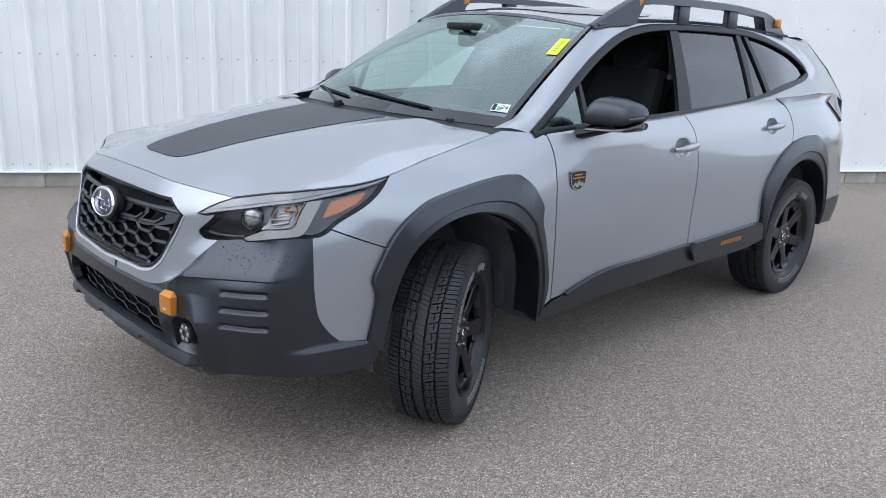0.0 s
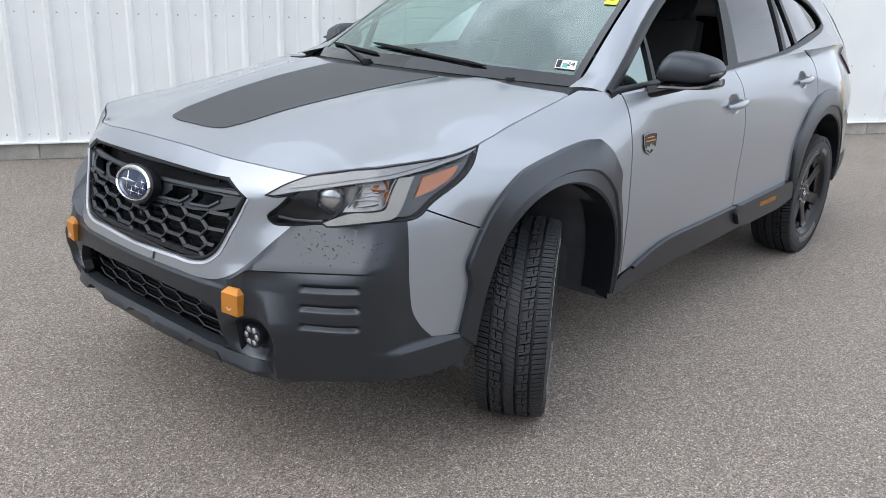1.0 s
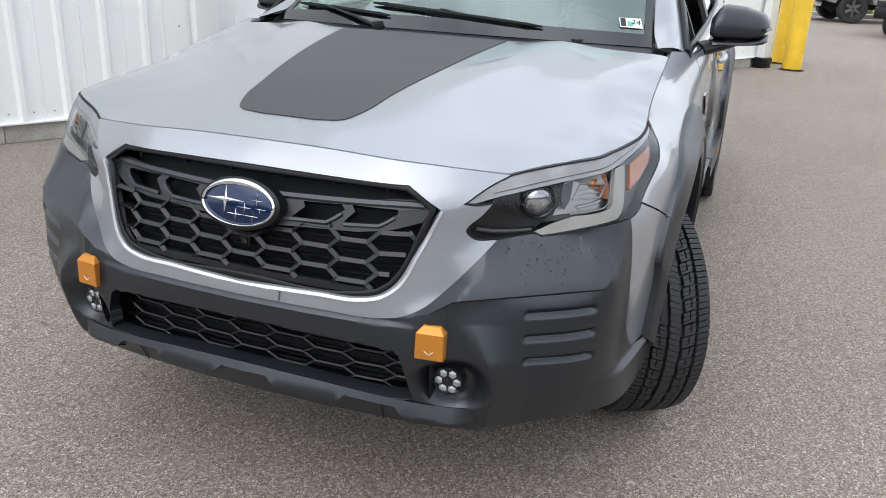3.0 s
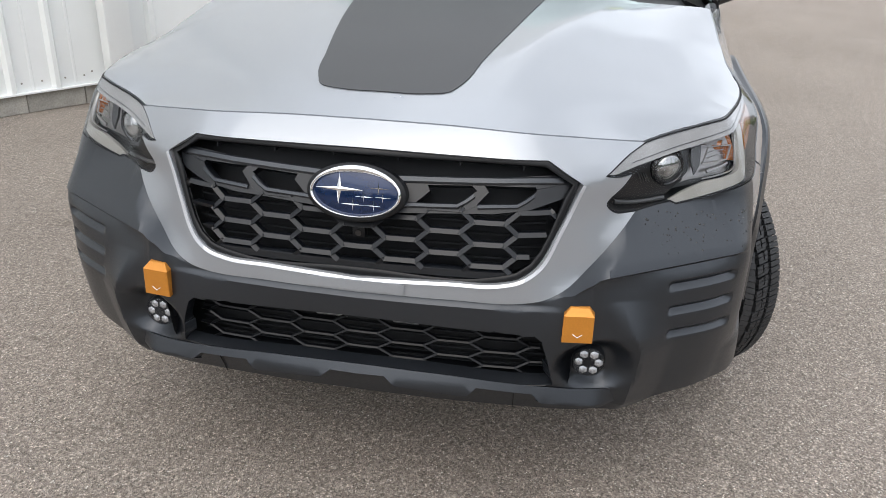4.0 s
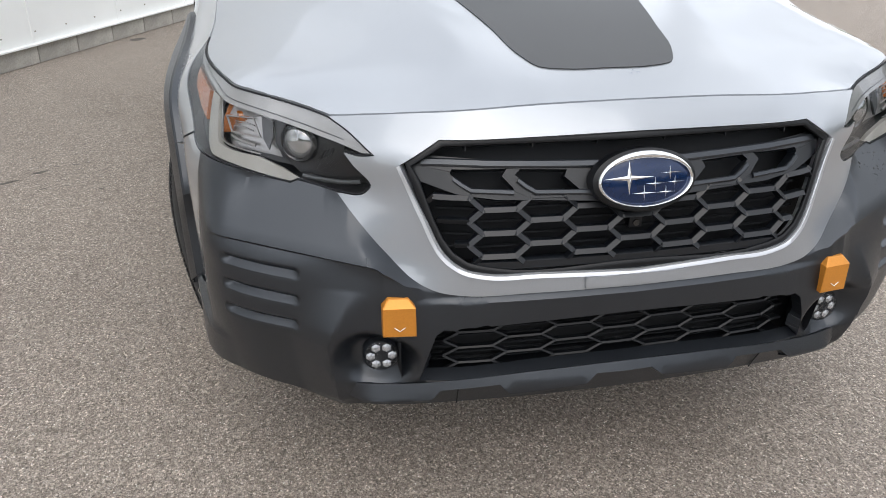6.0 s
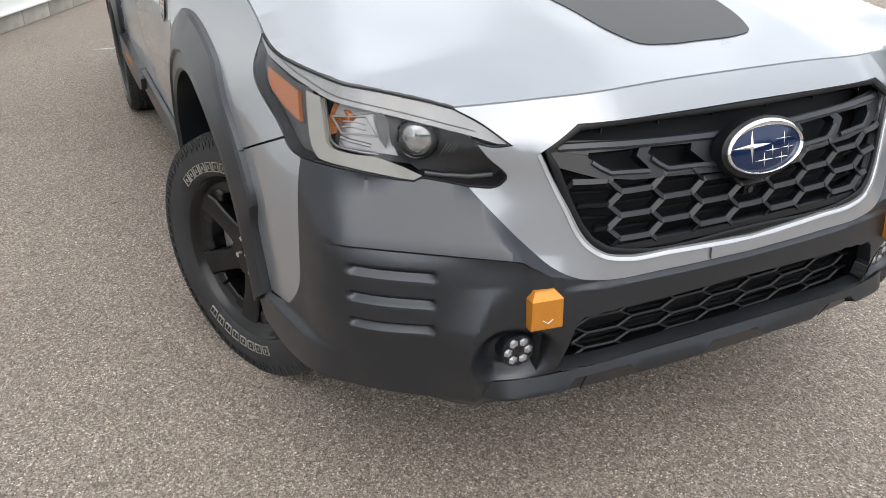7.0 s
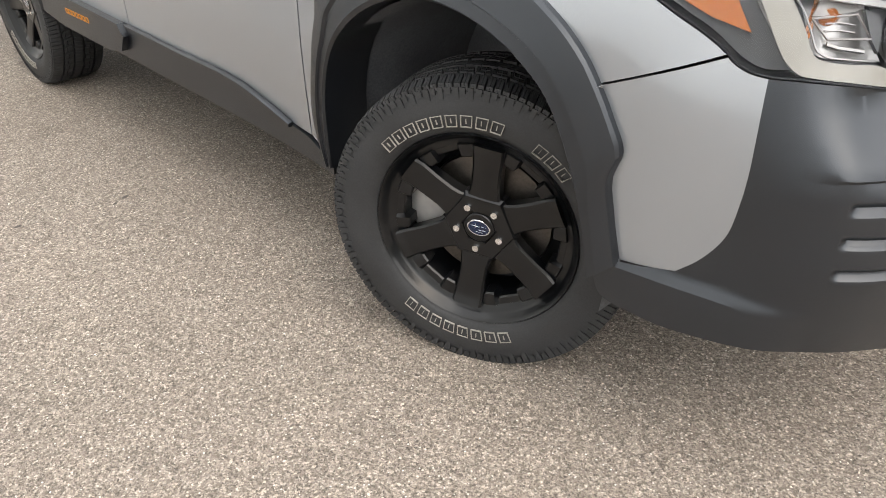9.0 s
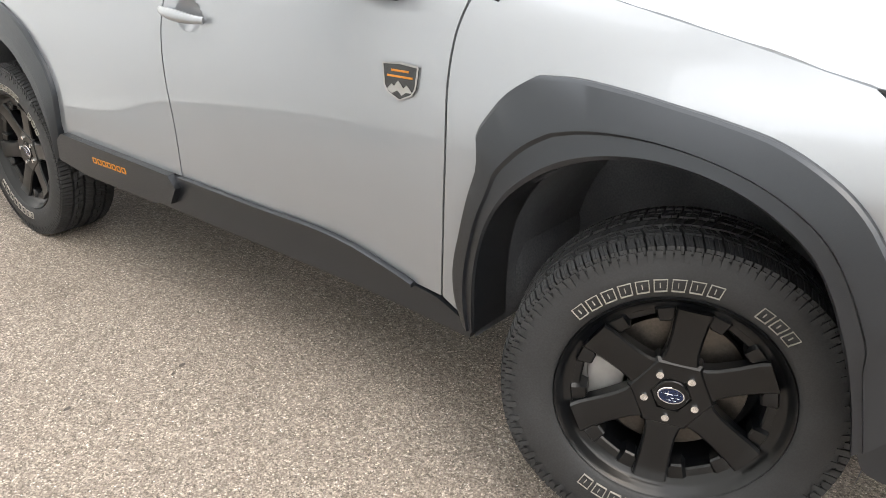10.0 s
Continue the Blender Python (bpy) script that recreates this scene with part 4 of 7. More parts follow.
def spoke_mesh():
    """A broad flat spoke that widens to a foot at the rim."""
    rings = []
    for r, w, face, deep in ((0.045, 0.050, 0.050, 0.035), (0.072, 0.046, 0.055, 0.035), (0.088, 0.038, 0.0585, 0.034), (0.110, 0.0345, 0.061, 0.034), (0.150, 0.0345, 0.066, 0.032), (0.190, 0.0365, 0.070, 0.03), (0.203, 0.0375, 0.0745, 0.03), (0.216, 0.038, 0.0795, 0.03)):
        c = 0.005
        ring = [(-w, face - deep), (-w, face - c), (-w + c, face), (-w * 0.3, face + 0.0015), (w * 0.3, face + 0.0015), (w - c, face), (w, face - c), (w, face - deep)]
        rings.append([Vector((x, y, r)) for x, y in ring])
    return loft(rings)


def rim_pad():
    """A stepped pad on the rim's flat, between two spokes."""
    rows = []
    for a, lo, face in ((-22, 0.196, 0.070), (-17, 0.181, 0.076), (-10, 0.181, 0.077), (-8, 0.196, 0.070), (8, 0.196, 0.070), (10, 0.181, 0.077), (17, 0.181, 0.076), (22, 0.196, 0.070)):
        t = radians(a)
        ring = []
        for r, y in ((lo, 0.035), (lo, face - 0.004), (lo + 0.004, face), (0.214, face + 0.004), (0.219, face - 0.004), (0.219, 0.035)):
            ring.append(Vector((r * math.sin(t), y, r * math.cos(t))))
        rows.append(ring)
    return loft(rows)


def hub_mesh():
    ring = lambda r, y: [Vector((r * math.cos(radians(60 * k)), y, r * math.sin(radians(60 * k)))) for k in range(6)]
    b2 = loft([ring(0.096, 0.020), ring(0.096, 0.052), ring(0.086, 0.061), ring(0.045, 0.060), ring(0.042, 0.056), ring(0.034, 0.056)])
    return b2


def ellipse(bm, rx, rz, y0, y1, n=28, bevel=0.002, m=None):
    rings = []
    for y, k in ((y0, 1.0), (y1 - bevel, 1.0), (y1, 0.93)):
        rings.append([bm.verts.new((rx * k * math.cos(2 * math.pi * i / n), y, rz * k * math.sin(2 * math.pi * i / n))) for i in range(n)])
    for p, q in zip(rings, rings[1:]):
        for i in range(n):
            bm.faces.new((p[i], p[(i + 1) % n], q[(i + 1) % n], q[i]))
    bm.faces.new(rings[-1])
    bm.faces.new(rings[0][::-1])
    bmesh.ops.recalc_face_normals(bm, faces=bm.faces)
    if m is not None:
        bmesh.ops.transform(bm, matrix=m, verts=[v for r in rings for v in r])
    return bm


def star(bm, cx, cz, y, r, width=0.16):
    """A four-pointed star, ridged in the middle."""
    tip = bm.verts.new((cx, y + r * 0.08, cz))
    pts = []
    for k in range(8):
        a = math.pi * k / 4
        rr = (r * (1.25 if k % 4 == 0 else 0.8)) if k % 2 == 0 else r * width
        pts.append(bm.verts.new((cx + rr * math.cos(a), y, cz + rr * math.sin(a))))
    for k in range(8):
        bm.faces.new((tip, pts[k], pts[(k + 1) % 8]))
    return bm


def nuts_mesh(one_angle):
    bm = bmesh.new()
    a = radians(one_angle)
    return ellipse(bm, 0.0090, 0.0090, 0.040, 0.067, 10, 0.004, Matrix.Translation((0.057 * math.cos(a), 0, 0.057 * math.sin(a))))


parts_of_wheel = {"tyre": tyre_mesh(), "tread": tread_mesh(), "rim": rim_mesh(), "spoke": spoke_mesh(), "pads": rim_pad(), "hub": hub_mesh()}
disc_bm = lathe([(0.045, 0.018), (0.150, 0.018), (0.152, 0.012), (0.152, -0.006), (0.150, -0.012), (0.045, -0.012)], 56)
caliper_bm = bmesh.new()
box(caliper_bm, (0.092, -0.035, -0.055), (0.175, 0.034, 0.062), 0.014)
box(caliper_bm, (0.14, -0.030, -0.030), (0.186, 0.026, 0.040), 0.010)
box(caliper_bm, (0.078, 0.032, 0.082), (0.150, 0.040, 0.098), 0.003, pose(0, 0, 0, 0, 14, 0))
drum_bm = lathe([(0.0, -0.02), (0.19, -0.03), (0.19, -0.10), (0.0, -0.10)], 40)


def mesh_of(name, bm, mat, angle=32):
    me = bpy.data.meshes.new(name)
    bm.to_mesh(me)
    bm.free()
    me.materials.append(mat)
    me.polygons.foreach_set("use_smooth", [True] * len(me.polygons))
    me.set_sharp_from_angle(angle=radians(angle))
    return me


cap_bm = ellipse(bmesh.new(), 0.037, 0.037, 0.050, 0.0625, 32)
badge_bm = ellipse(bmesh.new(), 0.0275, 0.0185, 0.060, 0.0645, 28)
ring_bm = ellipse(bmesh.new(), 0.0305, 0.0215, 0.060, 0.0636, 28)
stars_bm = bmesh.new()
star(stars_bm, 0.008, 0.004, 0.0650, 0.011)
for cx, cz in ((-0.012, 0.006), (-0.004, -0.004), (-0.014, -0.003), (0.002, -0.010), (-0.009, -0.010)):
    star(stars_bm, cx, cz, 0.0650, 0.0048)
wheel_meshes = {
    "tyre": mesh_of("tyre", parts_of_wheel["tyre"], RUBBER), "tread": mesh_of("tread", parts_of_wheel["tread"], RUBBER, 20), "marks": [mesh_of("sidewall_marking", sidewall_marks(*m), LETTER) for m in ((146, 82, 9), (68, 47, 3), (-122, -62, 8))],
    "rim": mesh_of("rim", parts_of_wheel["rim"], RIM), "spoke": mesh_of("spoke", parts_of_wheel["spoke"], RIM, 25), "pads": mesh_of("rim_pads", parts_of_wheel["pads"], RIM, 25), "hub": mesh_of("hub", parts_of_wheel["hub"], RIM, 25),
    "cap": mesh_of("centre_cap", cap_bm, RIM), "badge": mesh_of("cap_badge", badge_bm, BLUE), "ring": mesh_of("cap_ring", ring_bm, CHROME), "stars": mesh_of("cap_stars", stars_bm, CHROME, 5),
    "nut": mesh_of("wheel_nut", nuts_mesh(0), CHROME, 50), "disc": mesh_of("brake_disc", disc_bm, STEEL), "caliper": mesh_of("brake_caliper", caliper_bm, CALIPER), "drum": mesh_of("backing_plate", drum_bm, MATT_BLACK)}


def add(name, me, parent, m=None, label=""):
    ob = new(name, me)
    ob.parent = parent
    if m is not None:
        ob.matrix_basis = m
    if label:
        ob["label"] = label
    return ob


def wheel(m, roll):
    """A wheel under the car: a black six-spoke rim in an all-terrain tyre."""
    tyre = add("wheel", wheel_meshes["tyre"], car, m @ pose(0, 0, 0, 0, roll, 0), "black six-spoke alloy wheel with an all-terrain tyre")
    add("tread", wheel_meshes["tread"], tyre)
    for marks in wheel_meshes["marks"]:
        add("sidewall_marking", marks, tyre, None, "raised white outlined marks")
    rim_size = Matrix.Diagonal((0.93, 0.955, 0.93, 1))
    face_size = Matrix.Translation((0, 0.012, 0)) @ rim_size
    add("rim", wheel_meshes["rim"], tyre, rim_size, "satin black alloy rim")
    for k in range(6):
        add("spoke", wheel_meshes["spoke"], tyre, face_size @ pose(0, 0, 0, 0, 60 * k, 0))
    for k in range(6):
        add("rim_pad", wheel_meshes["pads"], tyre, rim_size @ pose(0, 0, 0, 0, 60 * k + 30, 0))
    add("hub", wheel_meshes["hub"], tyre, face_size)
    add("centre_cap", wheel_meshes["cap"], tyre, face_size)
    add("cap_badge", wheel_meshes["badge"], tyre, face_size, "blue oval emblem with stars")
    add("cap_stars", wheel_meshes["stars"], tyre, face_size)
    add("cap_ring", wheel_meshes["ring"], tyre, face_size, "chrome oval ring")
    for k in range(5):
        add("wheel_nut", wheel_meshes["nut"], tyre, face_size @ pose(0, 0, 0, 0, 72 * k + 18, 0), "chrome wheel nut")
    add("brake_disc", wheel_meshes["disc"], tyre, None, "bare steel brake disc")
    add("backing_plate", wheel_meshes["drum"], tyre)
    flip = pose(0, 0, 0, 0, -roll, 0)
    add("brake_caliper", wheel_meshes["caliper"], tyre, flip, "grey cast brake caliper")


for sign, turn, base in ((1, 30.0, 0.0), (-1, 24.6, 180.0)):      # turned to the car's left, the inner wheel further
    axle = Vector((0.010, 0.717, 0.3405)) if sign > 0 else Vector((-0.002, -0.714, 0.3395))
    m = Matrix.Translation(axle) @ pose(0, 0, 0, 0, 0, turn + base) @ Matrix.Translation((0, 0.060, 0))
    wheel(m, -7.0 if sign < 0 else 20.0)
for sign, base in ((1, 0.0), (-1, 180.0)):
    wheel(Matrix.Translation((-2.705, sign * 0.805, 0.3415)) @ pose(0, 0, 0, 0, 0, base), 12.0 if sign > 0 else -22.0)

# ---- cabin: roof, pillars, glass ----
def side_skin(x, z, out=0.0):
    """The flank of the cabin above the belt line."""
    y = 0.845 - (z - 1.03) * 0.48 - 0.07 * max(0.0, (-x - 2.2) / 1.1) ** 2 - 0.012 * ((z - 1.27) / 0.24) ** 2
    return Vector((x, y + 0.9 * out, z + 0.4 * out))


def screen(q, t, out=0.0):
    """The windscreen: q across from -1 to 1, t up from 0 to 1."""
    half = 0.712 + (0.590 - 0.712) * t
    x = (-0.20 - 0.15 * q * q) * (1 - t) + (-0.955 - 0.075 * q * q) * t
    z = (1.105 - 0.012 * q * q) * (1 - t) + (1.552 - 0.048 * q * q) * t + 0.030 * math.sin(math.pi * t) * (1 - 0.5 * q * q)
    return Vector((x + 0.5 * out, q * half, z + 0.86 * out))


def roof_skin(x, y):
    z = np.interp(x, (-3.4, -3.0, -2.4, -1.9, -1.4, -1.15, -0.95), (1.500, 1.555, 1.592, 1.602, 1.598, 1.580, 1.552))
    return Vector((x, y, z - 0.062 * (abs(y) / 0.6) ** 2.4))


roof_soft = smooth_table(roof_skin)
roof_edge = [(-0.955, 0.0), (-0.962, 0.25), (-0.985, 0.42), (-1.03, 0.578), (-1.6, 0.590), (-2.4, 0.585), (-3.0, 0.560), (-3.28, 0.53), (-3.34, 0.3), (-3.36, 0.0)]
part("roof", sheet(seamless(smooth_line([(*p, 1) if k in (0, 3, 7, 9) else p for k, p in enumerate(roof_edge)])), roof_soft, 0.06, 0.02, both=True, inward=(0, 0, -1)), SILVER, car, "silver painted roof")
sun_roof = smooth_line([(-1.12, 0.0, 1), (-1.12, 0.36), (-1.16, 0.40), (-1.75, 0.41), (-1.80, 0.37), (-1.80, 0.0, 1)])
part("sunroof", sheet(seamless(sun_roof), lambda x, y: roof_soft(x, y) + Vector((0, 0, 0.004)), 0.06, 0.004, both=True), GLOSS_BLACK, car, "dark glass sunroof")

DLO_TOP = smooth_line([(-0.400, 1.082, 1), (-0.60, 1.190), (-0.80, 1.300), (-1.00, 1.394), (-1.22, 1.470), (-1.45, 1.505), (-1.70, 1.517), (-2.10, 1.515), (-2.47, 1.496), (-2.78, 1.440), (-3.00, 1.372), (-3.10, 1.305), (-3.114, 1.275, 1)], n=4)
DLO_BOTTOM = smooth_line([(-3.114, 1.275, 1), (-3.05, 1.255), (-2.80, 1.222), (-2.47, 1.178), (-2.23, 1.150), (-1.496, 1.112), (-0.80, 1.092), (-0.400, 1.082, 1)], n=4)


def strip(a, b, rows=4, bulge=0.0, up=Vector((0, 0.6, 0.8))):
    """A band of skin between two lines in space of equal count."""
    lines = []
    for p, q in zip(a, b):
        lines.append([p.lerp(q, k / rows) + up * bulge * math.sin(math.pi * k / rows) for k in range(rows + 1)])
    return facing(loft(lines, closed=False), (0, 1, 0.5))


def even_line(points, n):
    d = [0.0]
    for a, b in zip(points, points[1:]):
        d.append(d[-1] + (b - a).length)
    return [Vector([np.interp(d[-1] * k / n, d, [p[i] for p in points]) for i in range(3)]) for k in range(n + 1)]


upper = [screen(1.0, k / 10, -0.004) for k in range(11)] + [roof_soft(x, y) for x, y in ((-1.2, 0.585), (-1.6, 0.590), (-2.0, 0.589), (-2.4, 0.585), (-2.7, 0.575), (-3.0, 0.560), (-3.28, 0.53))]
upper[0] = Vector((-0.262, 0.735, 1.108))
lower = [side_skin(p.x, p.y) for p in DLO_TOP]
pillar_u, pillar_l = even_line(upper[:11], 18), even_line([p for p in lower if p.x > -1.33], 18)
rail_u, rail_l = even_line(upper[10:], 24), even_line([p for p in lower if p.x < -1.18 and p.z > 1.28], 24)
rail_l[0] = pillar_l[-1]
for side in (False, True):
    for name, a, b in (("windscreen_pillar", pillar_u, pillar_l), ("roof_side_rail", rail_u, rail_l)):
        bm = strip(a, b, 5, 0.014)
        part(name, flipped(bm) if side else bm, SILVER, car, smooth=50)
    # belt between the doors' top edge and the glass
    a = [skin(*p) for p in flank([(-0.394, 1.072), (-0.8, 1.089), (-1.2, 1.101), (-1.492, 1.108), (-1.8, 1.126), (-2.2, 1.150), (-2.45, 1.156)])] + [skin(*p) for p in flank([(-2.8, 1.165), (-3.114, 1.172)])]
    b = [side_skin(x, z) for x, z in ((-0.40, 1.082), (-0.8, 1.092), (-1.2, 1.102), (-1.496, 1.112), (-1.8, 1.128), (-2.23, 1.150), (-2.47, 1.178), (-2.80, 1.222), (-3.114, 1.275))]
    bm = strip(a, b, 3, 0.006)
    part("belt_panel", flipped(bm) if side else bm, SILVER, car, smooth=50)
    # rear side panel behind the last window
    a = [side_skin(x, z) for x, z in ((-2.98, 1.385), (-3.06, 1.33), (-3.114, 1.275), (-3.114, 1.272))]
    a = even_line([roof_soft(-3.28, 0.53), roof_soft(-3.1, 0.55), side_skin(-3.0, 1.372), side_skin(-3.114, 1.275), skin(of_x(-3.114), 1.172)], 8)
    b = even_line([Vector((-3.42, 0.52, 1.47)), Vector((-3.62, 0.60, 1.30)), Vector((-3.72, 0.66, 1.16)), Vector((-3.74, 0.68, 1.10))], 8)
    bm = strip(a, b, 4, 0.02)
    part("rear_pillar", flipped(bm) if side else bm, SILVER, car, smooth=60)
    # black frame round the side windows
    outline = DLO_TOP + DLO_BOTTOM[1:]
    bm = rail([(p.x, p.y) for p in outline], side_skin, 0.033, -0.010, -0.004)
    part("window_frame", flipped(bm) if side else bm, BLACK, car, "black window surround", smooth=45)
    for name, pts in (("door_pillar", [(-1.478, 1.110), (-1.60, 1.117), (-1.700, 1.505), (-1.625, 1.505)]), ("rear_pillar_trim", [(-2.228, 1.150), (-2.275, 1.155), (-2.335, 1.492), (-2.285, 1.496)]),
                      ("rear_pillar_trim", [(-2.440, 1.172), (-2.492, 1.180), (-2.415, 1.485), (-2.375, 1.488)]), ("mirror_post", [(-0.745, 1.090), (-0.775, 1.090), (-0.785, 1.285), (-0.762, 1.272)])):
        bm = sheet([Vector(p) for p in pts], lambda x, z: side_skin(x, z, 0.005), 0.06, 0.02, mirror=side, turn=True)
        part(name, bm, BLACK, car)
    panes = [("rear_window", [(-1.60, 1.120), (-2.235, 1.155), (-2.300, 1.490), (-1.70, 1.508)], TINTED), ("vent_window", [(-2.27, 1.158), (-2.45, 1.178), (-2.39, 1.483), (-2.33, 1.490)], TINTED),
             ("quarter_window", [(-2.48, 1.184), (-2.80, 1.227), (-3.04, 1.258), (-3.10, 1.28), (-3.08, 1.31), (-2.98, 1.37), (-2.76, 1.440), (-2.42, 1.485)], TINTED), ("front_quarter_window", [(-0.45, 1.092), (-0.75, 1.095), (-0.77, 1.270)], WINDSHIELD)]
    if side:
        panes.append(("front_window", [(-0.78, 1.098), (-1.478, 1.115), (-1.625, 1.500), (-1.45, 1.497), (-1.22, 1.462), (-1.0, 1.385), (-0.79, 1.285)], WINDSHIELD))
    for name, pts, mat in panes:
        pane = part(name, sheet([Vector(p) for p in pts], lambda x, z: side_skin(x, z, -0.006), 0.08, 0.0, mirror=side, turn=True), mat, car, "dark tinted glass" if mat is TINTED else "clear glass")
        pane.visible_shadow = False

# windscreen with its black border
def screen_patch(q0, q1, t0, t1, out, nq=24, nt=16):
    return facing(loft([[screen(q0 + (q1 - q0) * i / nq, t0 + (t1 - t0) * j / nt, out) for i in range(nq + 1)] for j in range(nt + 1)], closed=False), (0.5, 0, 1))


windscreen = part("windscreen", screen_patch(-0.99, 0.99, 0.01, 0.99, 0.0), WINDSHIELD, car, "clear greenish windscreen")
windscreen.visible_shadow = False
for q0, q1, t0, t1 in ((-0.99, -0.955, 0.01, 0.99), (0.955, 0.99, 0.01, 0.99), (-0.955, 0.955, 0.01, 0.085), (-0.955, 0.955, 0.97, 0.99)):
    part("windscreen_border", screen_patch(q0, q1, t0, t1, 0.0025, 16, 8), GLOSS_BLACK, car, "black ceramic border of the windscreen")

# cowl and wipers
cowl = []
for k in range(21):
    q = -1 + 2 * k / 20
    e = [p for p in rear_edge]
    y = q * 0.745
    x0 = np.interp(abs(y), [p.y for p in rear_edge[::-1]], [p.x for p in rear_edge[::-1]])
    a = hood_fit(x0, y)
    b = screen(max(-0.99, min(0.99, y / 0.712)), 0.02)
    cowl.append([Vector((a.x + 0.03, y, a.z - 0.022)), Vector((a.x - 0.01, y, a.z - 0.014)), a.lerp(b, 0.5) - Vector((0, 0, 0.02)), b - Vector((0, 0, 0.004)), b - Vector((0.06, 0, -0.02))])
part("cowl", loft(cowl, closed=False), BLACK, car, "black plastic cowl below the windscreen")


def wiper(pivot, tip_q, tip_t, lean):
    """An arm from its pivot, and a blade that lies on the glass."""
    base = Vector(pivot)
    end = screen(tip_q, tip_t, 0.014)
    bm = bmesh.new()
    mid = base.lerp(end, 0.4) + Vector((0.006, 0, 0.006))
    tube(bm, [base, mid, end], [0.011, 0.009, 0.005], 8, 0.6)
    ellipse(bm, 0.02, 0.02, 0, 0.03, 14, 0.004, Matrix.Translation(base - Vector((0, 0, 0.012))) @ pose(0, 0, 0, 90, 0, 0))
    arm = part("wiper", bm, BLACK, car, "black windscreen wiper")
    bm = bmesh.new()
    q0, t0, q1, t1 = lean
    tube(bm, [screen(q0 + (q1 - q0) * k / 12, t0 + (t1 - t0) * k / 12, 0.009) for k in range(13)], [0.003] + [0.007] * 11 + [0.003], 6, 1.0)
    part("wiper_blade", bm, MATT_BLACK, arm)


wiper((-0.285, 0.47, 1.098), -0.02, 0.12, (0.50, 0.07, -0.42, 0.14))
wiper((-0.215, -0.22, 1.112), -0.70, 0.10, (-0.28, 0.07, -0.92, 0.12))

# roof rails with orange end caps
def roof_rail(side):
    path = [(-1.02, 0.575), (-1.25, 0.588), (-1.6, 0.592), (-2.1, 0.592), (-2.6, 0.580), (-2.95, 0.560)]
    line = smooth_line(path, n=6)

    def rise(x):
        return np.interp(-x, (1.02, 1.16, 1.30, 1.50, 2.2, 2.68, 2.82, 2.97), (0.0, 0.055, 0.108, 0.118, 0.118, 0.108, 0.080, 0.0))

    rows = []
    for p in line:
        b = roof_soft(p.x, p.y)
        h = rise(p.x)
        lo = b.z - 0.012 if (h < 0.085 or p.x > -1.36 or p.x < -2.62) else b.z + h - 0.036
        hi = b.z + max(h, 0.004)
        w0, w1 = 0.032, 0.022
        rows.append([Vector((p.x, p.y + w0, lo)), Vector((p.x, p.y + w1, hi - 0.006)), Vector((p.x, p.y + w1 * 0.5, hi)), Vector((p.x, p.y - w1 * 0.5, hi)), Vector((p.x, p.y - w1, hi - 0.006)), Vector((p.x, p.y - w0, lo))])
    bm = loft(rows)
    for x in (-1.75, -2.25):
        b = roof_soft(x, 0.592)
        box(bm, (x - 0.05, 0.572, b.z - 0.01), (x + 0.05, 0.612, b.z + 0.09), 0.008)
    foot = [roof_soft(x, 0.592) for x in np.linspace(-1.05, -2.95, 20)]
    tube(bm, [f + Vector((0, 0.0, 0.004)) for f in foot], 0.018, 8, 0.5)
    ob = part("roof_rail", flipped(bm) if side else bm, CLAD, car, "dark grey roof rail with orange tie points", smooth=40)
    for x in (-1.36, -2.80):
        bm = bmesh.new()
        b = roof_soft(x, 0.59).z + rise(x)
        box(bm, (x - 0.022, 0.560, b - 0.045), (x + 0.022, 0.6155, b + 0.003), 0.006)
        part("tie_point", flipped(bm) if side else bm, ORANGE, ob, "orange tie-down point")


roof_rail(False), roof_rail(True)

